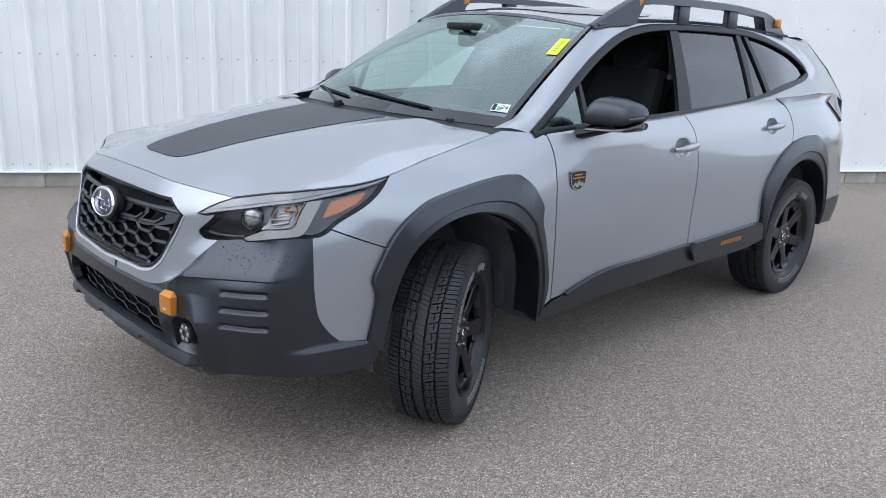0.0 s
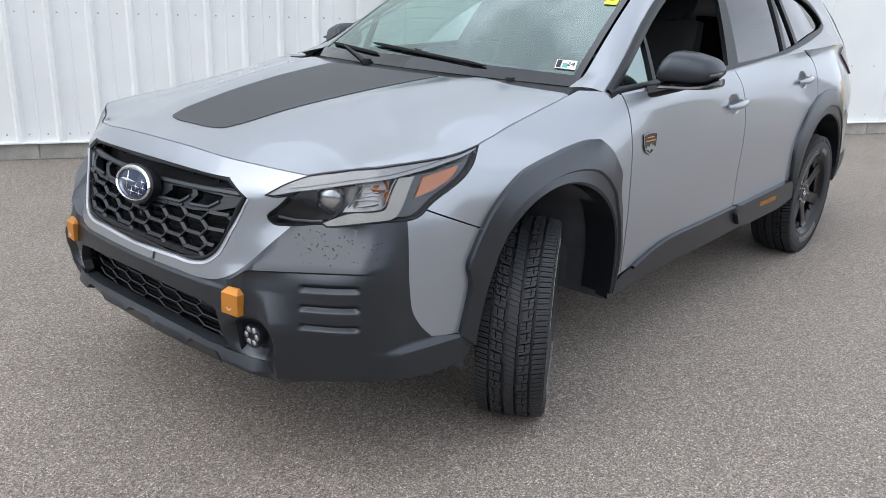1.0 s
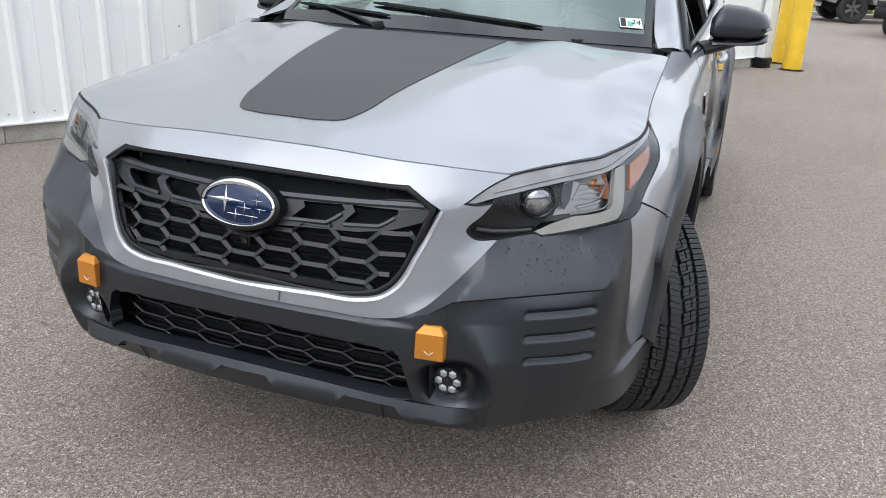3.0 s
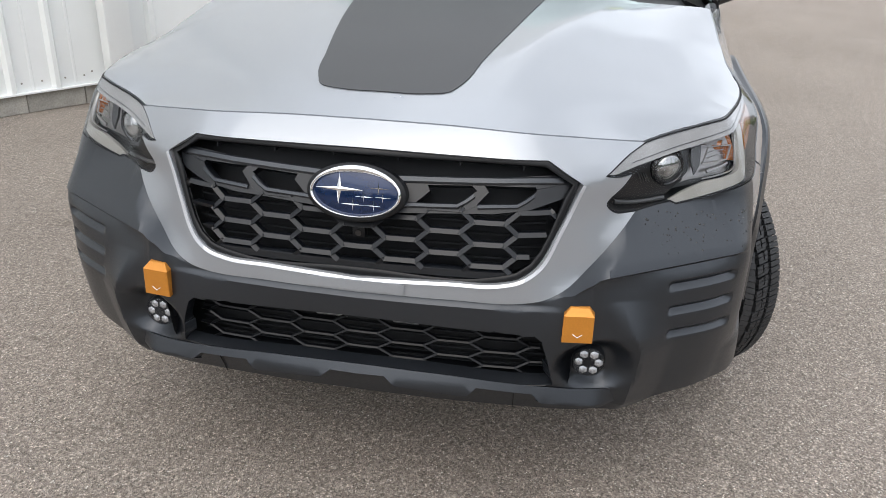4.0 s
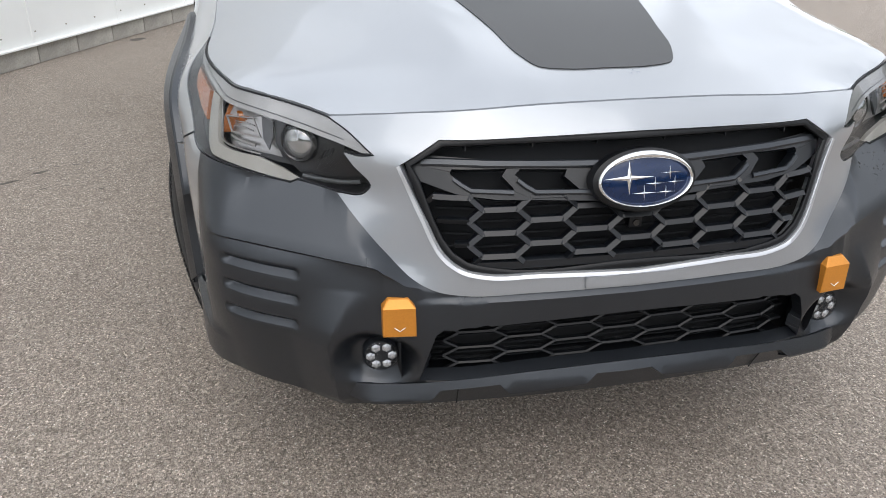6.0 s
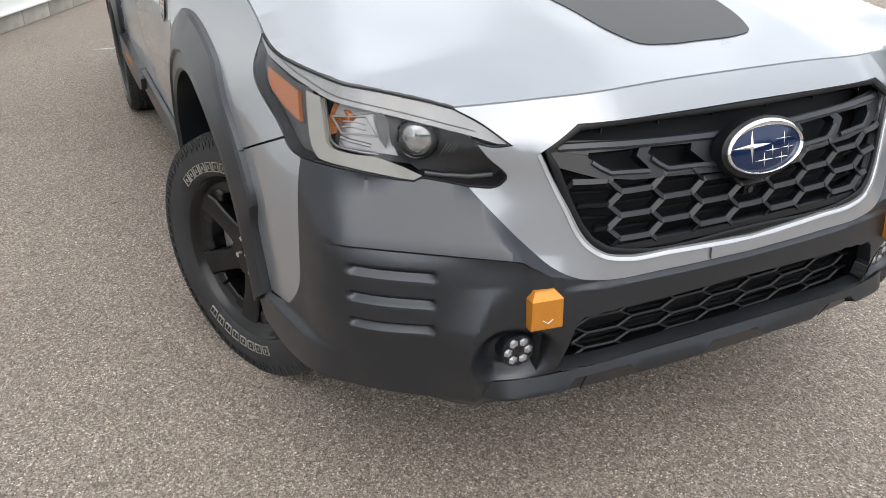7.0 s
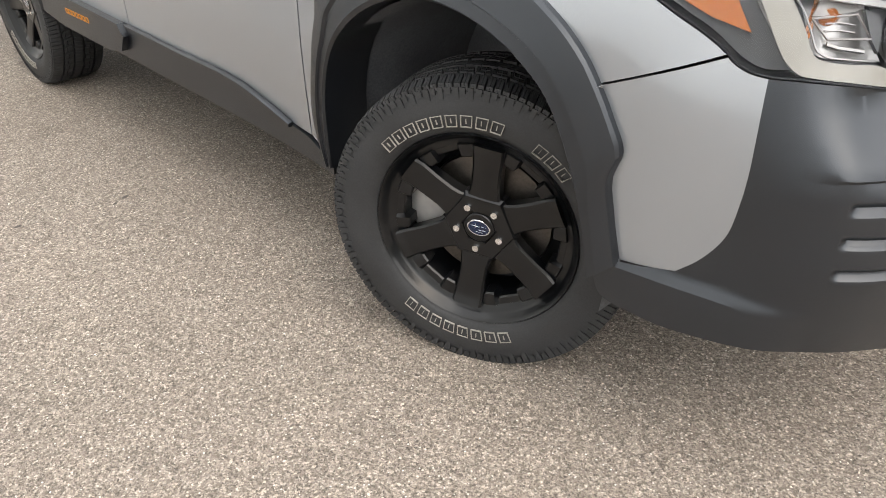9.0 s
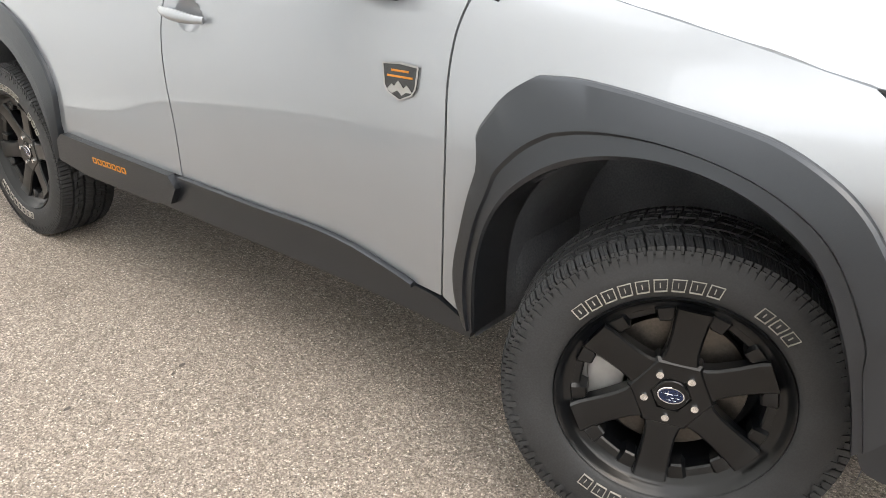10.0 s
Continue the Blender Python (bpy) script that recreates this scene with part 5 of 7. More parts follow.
# door mirrors
def door_mirror(side):
    def shell(bottom, top, count=14):
        """A housing between two height lines, boxy, rounded at both ends and drawn in towards its tip."""
        rows = []
        for k in range(count):
            f = k / (count - 1)
            y = 0.862 + 0.196 * f
            grow = min(1.0, math.sin(math.pi * 0.5 * min(1.0, (f + 0.03) / 0.16)) ** 0.6) * min(1.0, (max(0.0, 1.02 - f) / 0.14) ** 0.5)
            lo, hi = bottom(f), top(f)
            mid, half = (lo + hi) / 2, (hi - lo) / 2 * (0.35 + 0.65 * grow)
            cx, hx = -0.735 - 0.055 * f, (0.105 - 0.030 * f) * (0.4 + 0.6 * grow)
            ring = []
            for j in range(20):
                a = 2 * math.pi * j / 20
                c, q = math.cos(a), math.sin(a)
                ring.append(Vector((cx + (hx if c > 0 else hx * 0.72) * abs(c) ** 0.6 * (1 if c > 0 else -1) - (0.018 * q if c > 0 else 0), y, mid + half * abs(q) ** 0.62 * (1 if q > 0 else -1))))
            rows.append(ring)
        return loft(rows)

    top_line = lambda f: float(np.interp(f, (0.0, 0.18, 0.55, 0.9, 1.0), (1.196, 1.230, 1.224, 1.204, 1.186)))
    step_line = lambda f: float(np.interp(f, (0.0, 0.6, 0.85, 1.0), (1.112, 1.112, 1.120, 1.140)))
    bm = shell(step_line, top_line)
    ob = part("door_mirror", flipped(bm) if side else bm, CLAD, car, "satin dark grey door mirror", smooth=50)
    bm = shell(lambda f: 1.088 + 0.010 * f, lambda f: step_line(f) + 0.004)
    part("mirror_cap", flipped(bm) if side else bm, GLOSS_BLACK, ob, "gloss black lower shell", smooth=50)
    bm = bmesh.new()
    tube(bm, [(-0.66, 0.83, 1.075), (-0.68, 0.86, 1.083), (-0.70, 0.91, 1.098), (-0.725, 0.97, 1.112)], [0.052, 0.050, 0.046, 0.03], 12, 0.5)
    part("mirror_foot", flipped(bm) if side else bm, BLACK, ob, smooth=50)
    bm = bmesh.new()
    tube(bm, [(-0.70, 1.046, 1.150), (-0.755, 1.058, 1.154), (-0.815, 1.050, 1.157)], [0.004, 0.008, 0.005], 8, 1.0)
    part("mirror_indicator", flipped(bm) if side else bm, LAMP_DARK, ob, "smoky clear repeater lamp")
    bm = ellipse(bmesh.new(), 0.066, 0.050, 0, 0.003, 24, 0.001, pose(-0.832, 0.965, 1.157, 0, 0, 96))
    part("mirror_glass", flipped(bm) if side else bm, CHROME, ob, "mirror glass")


door_mirror(False), door_mirror(True)

# tail: gate, lamps, bumper
gate = []
for k in range(13):
    y = -0.66 + 1.32 * k / 12
    f = y / 0.66
    gate.append([Vector((x - 0.08 * (1 - f * f), f * w, z)) for x, w, z in ((-3.24, 0.54, 1.498), (-3.42, 0.525, 1.472), (-3.62, 0.605, 1.30), (-3.72, 0.662, 1.16), (-3.74, 0.684, 1.10), (-3.745, 0.70, 0.95), (-3.74, 0.70, 0.75), (-3.75, 0.70, 0.60))])
part("tailgate", loft(gate, closed=False), SILVER, car, "silver painted tailgate")
spoiler = []
for k in range(11):
    y = -0.56 + 1.12 * k / 10
    r = roof_soft(-3.28, min(abs(y), 0.53))
    bend = 0.06 * (y / 0.56) ** 2
    spoiler.append([Vector((-3.22, y, r.z + 0.012)), Vector((-3.40 + bend, y, r.z - 0.005)), Vector((-3.42 + bend, y, r.z - 0.018)), Vector((-3.38 + bend, y, r.z - 0.035)), Vector((-3.24, y, r.z - 0.02))])
part("roof_spoiler", loft(spoiler), SILVER, car, "silver roof spoiler")
tail_low = seamless([p for p in arch_r_s if p.x > of_x(-3.1) and p.y < 0.53][:0], [Vector((4.835, 0.36)), Vector((4.87, 0.51)), Vector((5.4, 0.50)), Vector((6.25, 0.50)), Vector((6.25, 0.30)), Vector((5.4, 0.30))])
for side in (False, True):
    part("rear_bumper", sheet(tail_low, lifted(0.01), 0.05, 0.03, mirror=side), CLAD, car, "dark grey plastic rear bumper")
    lamp = [Vector(p) for p in ((4.98, 1.115), (5.08, 1.150), (5.55, 1.145), (5.55, 1.06), (5.30, 1.03), (5.20, 0.985), (5.12, 1.03))]
    part("tail_lamp", sheet(lamp, lifted(0.012), 0.05, 0.02, mirror=side), RED, car, "dark red tail lamp")

# ---- front details: grille, emblem, lamps, tow covers ----
grille = part("grille", sheet(seamless(shrink(seamless(grille_edge), -0.01)), lambda s, z: skin(s, z, -0.075), 0.06, 0.0, both=True), MATT_BLACK, car, "black honeycomb grille")
def inside(line, p):
    """Whether p lies in the closed line."""
    hit = False
    for a, b in zip(line, line[1:] + line[:1]):
        if (a.y > p.y) != (b.y > p.y) and p.x < (b.x - a.x) * (p.y - a.y) / (b.y - a.y) + a.x:
            hit = not hit
    return hit


def honeycomb(zone, pitch_y, pitch_z, flat, z_top, rows, cols, surf, width, height, shift=0.0):
    """Bars of a honeycomb whose cells are wider than high, as one moulded mesh cut to a zone."""
    bm = bmesh.new()
    for c in range(-cols, cols + 1):
        for r in range(rows):
            y, z = c * pitch_y, z_top - pitch_z * (r + (0.5 if c % 2 else 0.0)) - shift
            a, b = Vector((y - flat, z)), Vector((y + flat, z))
            up, down = Vector((y + pitch_y - flat, z + pitch_z / 2)), Vector((y + pitch_y - flat, z - pitch_z / 2))
            for p, q in ((a, b), (b, up), (b, down)):
                if inside(zone, p) and inside(zone, q):
                    e = (q - p).normalized() * width * 0.22
                    rail([p - e, p.lerp(q, 0.5), q + e], surf, width, height, 0.0, bm, LEDGE_SECTION)
                elif inside(zone, p) or inside(zone, q):
                    i, o = (p, q) if inside(zone, p) else (q, p)
                    t = max((k / 10 for k in range(11) if inside(zone, i.lerp(o, k / 10))), default=0)
                    if t > 0.15:
                        rail([i, i.lerp(o, t)], surf, width, height, 0.0, bm, LEDGE_SECTION)
    return bm


bars_at = lambda s, z: skin(s, z, -0.022)
part("grille_mesh", honeycomb([Vector((-0.437, 0.793)), Vector((-0.342, 0.660)), Vector((0.342, 0.660)), Vector((0.437, 0.793))], 0.0925, 0.0455, 0.033, 0.788, 4, 5, bars_at, 0.0105, 0.016), GRILLE_BLACK, grille, "moulded honeycomb bars", smooth=15)
deep = lambda s, z: skin(s, z, -0.050)
bm = bmesh.new()
for z in (0.68, 0.705, 0.73, 0.755, 0.78):
    rail([(-0.40 + 0.08 * k, z) for k in range(11)], deep, 0.005, 0.006, 0.0, bm)
part("grille_slats", bm, MATT_BLACK, grille)
frame_line = smooth_line([(0.0, 0.890, 1), (0.39, 0.886, 1), (0.457, 0.848, 1), (0.345, 0.660), (0.30, 0.648), (0.0, 0.644, 1)])
full = [Vector((-p.x, p.y)) for p in frame_line[::-1]] + frame_line[1:]
part("grille_frame", rail(full, lambda s, z: skin(s, z, -0.010), 0.016, 0.006), BLACK, grille, "black frame round the grille opening", smooth=45)
bottom = [(-0.33 + 0.033 * k, 0.6545) for k in range(21)]
part("grille_ledge", rail(bottom, lambda s, z: skin(s, z, -0.024), 0.024, 0.014), GRILLE_BLACK, grille, smooth=45)
# the wings either side of the emblem: a moulded panel with two slanted openings
WING = [[(0.075, 0.842), (0.143, 0.845), (0.143, 0.831), (0.149, 0.820), (0.119, 0.796), (0.075, 0.793)],
        [(0.143, 0.845), (0.282, 0.851), (0.360, 0.856), (0.415, 0.858), (0.452, 0.843), (0.374, 0.833), (0.371, 0.837), (0.263, 0.837), (0.237, 0.835), (0.143, 0.831)],
        [(0.075, 0.7925), (0.119, 0.7955), (0.209, 0.799), (0.248, 0.826), (0.237, 0.8345), (0.263, 0.8365), (0.273, 0.825), (0.252, 0.804), (0.249, 0.799), (0.212, 0.783), (0.075, 0.776)],
        [(0.2495, 0.799), (0.334, 0.805), (0.373, 0.828), (0.3745, 0.8325), (0.452, 0.8425), (0.436, 0.815), (0.363, 0.796), (0.283, 0.786), (0.2125, 0.783)]]
RIDGE = [[(0.075, 0.790), (0.120, 0.793), (0.209, 0.796), (0.228, 0.806), (0.243, 0.817)], [(0.252, 0.797), (0.334, 0.802), (0.352, 0.811), (0.368, 0.821)]]
wing_at = lambda s, z: skin(s, z, -0.008 - 0.30 * (z - 0.785))      # leans back towards its top
for sign in (-1, 1):
    bm = bmesh.new()
    for piece in WING:
        b2 = sheet([Vector(p) for p in piece], wing_at, 0.05, 0.022, mirror=sign < 0)
        me = bpy.data.meshes.new("wing")
        b2.to_mesh(me)
        b2.free()
        bm.from_mesh(me)
        bpy.data.meshes.remove(me)
    part("grille_wing", bm, GRILLE_BLACK, grille, "broad dark grey bar with slanted openings", smooth=30)
    bm = bmesh.new()
    for line in RIDGE:
        rail([(sign * p[0], p[1]) for p in line], wing_at, 0.009, 0.006, 0.0, bm)
    rail([(sign * p[0], p[1]) for p in ((0.078, 0.838), (0.20, 0.8415), (0.30, 0.8455), (0.38, 0.848), (0.43, 0.847))], wing_at, 0.013, 0.005, 0.0, bm)
    part("wing_ridge", bm, CLAD, grille, "raised edge catching the light", smooth=30)
for y in (-0.33, -0.20, -0.07, 0.07, 0.20, 0.33):
    bm = bmesh.new()
    box(bm, (0.80, y - 0.0012, 0.877), (0.885, y + 0.0012, 0.893))
    part("grille_tick", bm, CLAD, grille)
bm = bmesh.new()
box(bm, (0.925, -0.014, 0.721), (0.946, 0.014, 0.749), 0.004)
camera_pod = part("front_sensor", bm, BLACK, grille, "small square parking camera")
part("sensor_lens", ellipse(bmesh.new(), 0.007, 0.007, 0, 0.004, 16, 0.001, pose(0.945, 0.0, 0.733, 0, 0, -90)), GLOSS_BLACK, camera_pod)

# emblem: chrome oval ring, blue field, six stars
em = Matrix.Translation((0.952, 0.0, 0.824)) @ pose(0, 0, 0, 0, -14, 0) @ pose(0, 0, 0, 0, 0, -90)
emblem = part("emblem_base", ellipse(bmesh.new(), 0.104, 0.060, -0.02, 0.012, 48, 0.004, em), BLACK, grille, "blue oval emblem with six silver stars in a chrome ring")
rings = []
for k in range(48):
    a = 2 * math.pi * k / 48
    sec = []
    for j in range(8):
        b = 2 * math.pi * j / 8
        sec.append(em @ Vector(((0.0925 + 0.0045 * math.cos(b)) * math.cos(a), 0.013 + 0.007 * math.sin(b), (0.0485 + (0.0029 + 0.0050 * max(0, math.sin(a)) ** 1.5) * math.cos(b)) * math.sin(a))))
    rings.append(sec)
rings.append(rings[0])
bm = loft(rings, cap=False)
bmesh.ops.remove_doubles(bm, verts=bm.verts, dist=1e-5)
part("emblem_ring", bm, CHROME, emblem, "chrome oval ring", smooth=60)
part("emblem_field", ellipse(bmesh.new(), 0.0885, 0.0455, 0.0, 0.014, 48, 0.002, em), BLUE, emblem, "deep blue enamel field")
for cx, cz, r in ((0.034, 0.006, 0.040), (-0.048, 0.012, 0.018), (-0.018, -0.007, 0.017), (-0.058, -0.006, 0.015), (0.004, -0.024, 0.020), (-0.040, -0.024, 0.016)):
    bm = star(bmesh.new(), cx, cz, 0.0146, r, 0.15 if r > 0.03 else 0.10)
    bmesh.ops.transform(bm, matrix=em, verts=bm.verts)
    part("emblem_star", bm, CHROME, emblem, "silver four-pointed star", smooth=0)

# plain cover where a number plate would sit
rows = [[skin(-0.106 + 0.0212 * k, z, 0.004 + lift) for z, lift in ((0.606, -0.012), (0.607, 0.001), (0.6285, 0.001), (0.6295, -0.012))] for k in range(11)]
part("bumper_plate", facing(loft(rows, closed=False), (1, 0, 0)), SILVER, car, "flat grey cover strip on the nose")

# lower intake
bm = sheet([Vector(p) for p in ((0.0, 0.32), (0.50, 0.32), (0.50, 0.59), (0.0, 0.59))], lambda s, z: skin(s, 0.45, -0.10) + Vector((0, 0, z - 0.45)), 0.08, 0.0, both=True)
intake = part("lower_intake", bm, MATT_BLACK, car, "black lower air intake with honeycomb bars")
zone = [Vector(p) for p in ((-0.428, 0.405), (0.428, 0.405), (0.395, 0.540), (-0.395, 0.540))]
flat_in = lambda s, z: skin(s, 0.45, -0.050) + Vector((-0.06 * (0.5 - z), 0, z - 0.45))
part("intake_mesh", honeycomb(zone, 0.105, 0.0375, 0.036, 0.556, 5, 4, flat_in, 0.0040, 0.008), BLACK, intake, "thin black honeycomb bars", smooth=15)
bm = bmesh.new()
for z in (0.42, 0.435, 0.45, 0.475, 0.49, 0.505, 0.52):
    rail([(-0.42 + 0.084 * k, z) for k in range(11)], lambda s, z: skin(s, 0.45, -0.075) + Vector((0, 0, z - 0.45)), 0.004, 0.005, 0.0, bm)
part("intake_slats", bm, MATT_BLACK, intake)
for y0, y1 in ((-0.12, -0.045), (0.06, 0.12)):
    bm = bmesh.new()
    box(bm, (0.885, y0, 0.500), (0.895, y1, 0.507), 0.002)
    part("radiator_tag", bm, CALIPER, intake)
rows = []
for k in range(25):
    s = -0.42 + 0.035 * k
    low = float(np.interp(abs(s), (0.0, 0.2, 0.35, 0.42), (0.422, 0.417, 0.406, 0.411)))
    rows.append([skin(s, 0.45, -0.09) + Vector((0, 0, low - 0.45)), skin(s, low - 0.001, -0.004), skin(s, low - 0.005, 0.002)])
part("intake_floor", facing(loft(rows, closed=False), (0, 0, 1)), BLACK, intake)
for s in (-0.47, 0.47):
    rows = [[skin(s * k, z, -0.115 + 0.105 * d) for d, k in ((0.0, 1.08), (0.5, 1.04), (1.0, 1.0))] for z in (0.36, 0.42, 0.50, 0.57)]
    part("intake_end", loft(rows, closed=False), MATT_BLACK, intake)
# lip along the bumper's lower edge
band = [(0.0, 0.403), (0.062, 0.403), (0.088, 0.383), (0.245, 0.372), (0.268, 0.395), (0.390, 0.386), (0.418, 0.360), (0.545, 0.354), (0.605, 0.362), (0.598, 0.384), (0.56, 0.394), (0.484, 0.397), (0.35, 0.406), (0.2, 0.417), (0.0, 0.422)]


def lip_skin(s, z):
    top = float(np.interp(abs(s), (0.0, 0.2, 0.35, 0.484, 0.56, 0.60), (0.422, 0.417, 0.406, 0.397, 0.394, 0.384)))
    return skin(s, z, 0.002 + 0.029 * clip((top - z) / 0.034) * clip((0.605 - abs(s)) / 0.07))


part("bumper_lip", sheet([Vector(p) for p in band], lip_skin, 0.015, 0.024, both=True, cuts_v=(0.362, 0.366)), CLAD, car, "raised stepped lip of the bumper", smooth=30)
for sign in (-1, 1):
    part("bumper_joint", rail([(sign * 0.352, z) for z in (0.322, 0.345, 0.374)], lambda s, z: skin(s, z, 0.002), 0.0022, 0.0015), MATT_BLACK, car)

# tow covers and fog lamps
for sign in (-1, 1):
    def tow_skin(s, z):
        p = skin(s - 0.006, 0.53, 0.018) + Vector((-0.04 * (z - 0.53), 0, z - 0.53))
        p.x += 0.4 * (skin(0.476, 0.53, 0.018).x - p.x)
        if z > 0.592:
            p.x -= (z - 0.592) * 0.9
        return p

    bm = bmesh.new()
    rings = []
    for back in (-0.042, -0.0015, 0.0):
        ins = 0.0015 if back == 0.0 else 0.0
        pts3 = []
        for a, b in ((0.444 + ins, 0.531 + ins), (0.508 - ins, 0.531 + ins), (0.508 - ins, 0.592), (0.496 - ins, 0.607 - ins), (0.457 + ins, 0.607 - ins), (0.445 + ins, 0.592)):
            q = tow_skin(a, b)
            pts3.append(bm.verts.new((q.x + back, sign * q.y, q.z)))
        rings.append(pts3)
    for lo, hi in zip(rings, rings[1:]):
        for k in range(6):
            bm.faces.new((lo[k], lo[(k + 1) % 6], hi[(k + 1) % 6], hi[k]))
    f = rings[-1]
    bm.faces.new((f[0], f[1], f[2], f[5]))
    bm.faces.new((f[5], f[2], f[3], f[4]))
    bmesh.ops.recalc_face_normals(bm, faces=bm.faces)
    cover = part("tow_cover", bm, ORANGE, car, "anodised orange towing-eye cover", smooth=10)
    bm = rail([(0.466, 0.552), (0.476, 0.5445), (0.486, 0.552)], lambda s, z: tow_skin(s, z) + Vector((0.0005, 0, 0)), 0.0016, 0.001)
    part("cover_arrow", flipped(bm) if sign < 0 else bm, PAPER, cover, "pale pressed arrow")
    fm = Matrix.Translation(skin(0.513, 0.461, -0.033)) @ pose(0, 0, 0, 0, 0, -86)
    fog = part("fog_lamp", flipped(ellipse(bmesh.new(), 0.0365, 0.0365, -0.02, 0.012, 36, 0.004, fm)) if sign < 0 else ellipse(bmesh.new(), 0.0365, 0.0365, -0.02, 0.012, 36, 0.004, fm), CLAD, car, "round fog lamp with six small reflectors")
    for k in range(6):
        a = radians(60 * k)
        bm = bmesh.new()
        cen = fm @ Matrix.Translation((0.0215 * math.cos(a), 0.0125, 0.0215 * math.sin(a)))
        n6 = [Vector((0.0098 * math.cos(radians(60 * j + 30)), 0, 0.0098 * math.sin(radians(60 * j + 30)))) for j in range(6)]
        vs = [bm.verts.new(cen @ p) for p in n6]
        ins = [bm.verts.new(cen @ (p * 0.45 + Vector((0, 0.0025, 0)))) for p in n6]
        for j in range(6):
            bm.faces.new((vs[j], vs[(j + 1) % 6], ins[(j + 1) % 6], ins[j]))
        bm.faces.new(ins)
        bmesh.ops.recalc_face_normals(bm, faces=bm.faces)
        part("led_cell", flipped(bm) if sign < 0 else bm, LED_WHITE, fog, "bright reflector cell", smooth=0)
    bm = ellipse(bmesh.new(), 0.034, 0.034, 0.012, 0.0155, 32, 0.002, fm)
    lens = part("fog_lens", flipped(bm) if sign < 0 else bm, CLEAR, fog, "clear lens")
    lens.visible_shadow = False

# headlamps
lamp_line = seamless(LAMP_TIP[::-1], LAMP_TOP, LAMP_OUT, lamp_bottom[::-1])
lamp_in = shrink(lamp_line, 0.002)
for sign in (1, -1):
    m = sign < 0

    def put(name, bm, mat, parent, label="", smooth=40.0):
        return part(name, flipped(bm) if m else bm, mat, parent, label, smooth)

    lamp = part("headlamp", sheet(shrink(lamp_line, 0.012), lambda s, z: skin(s, z, -0.055), 0.03, 0.0, mirror=m), LAMP_DARK, car, "clear headlamp with projector, reflector box and amber marker")
    rows = []
    ring = lamp_in + [lamp_in[0]]
    for p, q in zip(ring, shrink(lamp_line, 0.012) + [shrink(lamp_line, 0.012)[0]]):
        rows.append([skin(p.x, p.y, -0.003), skin(p.x, p.y, -0.02), skin(q.x, q.y, -0.055)])
    put("lamp_wall", loft(rows, closed=False), BLACK, lamp)
    put("lamp_seal", rail(ring, lambda s, z: skin(s, z, -0.003), 0.0032, 0.0015), MATT_BLACK, lamp, "black edge of the lens", 50)

    def flat(points, depth, thick=0.006, step=0.02):
        return sheet([Vector(p) for p in points], lambda s, z: skin(s, z, -depth), step, thick)

    # pale translucent strip along the top edge, running out to a point
    upper = smooth_line([(1.336, 0.9815, 1), (1.18, 0.9645), (1.06, 0.956), (0.936, 0.9475), (0.80, 0.9335), (0.70, 0.920), (0.632, 0.908), (0.578, 0.889), (0.531, 0.860, 1)], n=5)
    lower = smooth_line([(0.548, 0.8585, 1), (0.60, 0.870), (0.66, 0.878), (0.789, 0.8985), (0.906, 0.913), (1.017, 0.925), (1.074, 0.934), (1.121, 0.9405), (1.191, 0.9535), (1.278, 0.967), (1.33, 0.976, 1)], n=5)
    put("lamp_brow", flat(upper + lower, 0.0045, 0.005), BROW, lamp, "pale translucent strip", 60)
    put("brow_groove", rail([(p.x, p.y + 0.009) for p in lower[4:-3]], lambda s, z: skin(s, z, -0.0040), 0.0016, 0.0008), LAMP_DARK, lamp)
    # C-shaped running light
    cee = smooth_line([(1.067, 0.924, 1), (1.041, 0.892), (1.019, 0.860), (0.997, 0.835), (0.972, 0.8205), (0.938, 0.816), (0.873, 0.8085), (0.799, 0.797), (0.724, 0.7825, 1), (0.705, 0.791, 1), (0.756, 0.810), (0.815, 0.8265), (0.877, 0.832), (0.923, 0.838), (0.944, 0.8425), (0.957, 0.849), (0.978, 0.874), (0.999, 0.898), (1.021, 0.921, 1)], n=4)
    put("running_light", flat(cee, 0.008, 0.012), WHITE_TRIM, lamp, "pale C-shaped running light", 60)
    inner_rim = smooth_line([(1.015, 0.918, 1), (0.994, 0.898), (0.973, 0.874), (0.952, 0.851), (0.940, 0.846), (0.877, 0.836), (0.815, 0.830, 1)], n=5)
    put("light_rim", rail(inner_rim, lambda s, z: skin(s, z, -0.016), 0.003, 0.003), REFLECT, lamp, "", 60)
    saw = bmesh.new()
    for k in range(40):
        t = k / 39
        p = Vector((1.068 - 0.088 * t, 0.922 - 0.098 * t))
        rail([(p.x, p.y), (p.x + 0.007, p.y - 0.001)], lambda s, z: skin(s, z, -0.015), 0.0016, 0.003, 0.0, saw)
    put("light_teeth", saw, REFLECT, lamp)
    # chromed reflector: an outer bowl of facets and a darker clear box beside it
    bowl = [(1.022, 0.919), (0.91, 0.918), (0.838, 0.906), (0.798, 0.872), (0.790, 0.842), (0.767, 0.818), (0.836, 0.823), (0.945, 0.838), (0.974, 0.845)]
    put("reflector", sheet([Vector(p) for p in bowl], lambda s, z: skin(s, z, -0.040 - 0.007 * math.sin(30 * s + 10 * z)), 0.012, 0.012), REFLECT, lamp, "silvered high-beam reflector", 40)
    # clear inner box in front of it: bright edges and a frosted upper face
    edge = [(0.980, 0.890), (0.862, 0.891), (0.826, 0.858), (0.930, 0.863), (0.980, 0.890)]
    put("box_edge", rail(edge, lambda s, z: skin(s, z, -0.022), 0.0030, 0.003), FROST, lamp, "clear plastic edge")
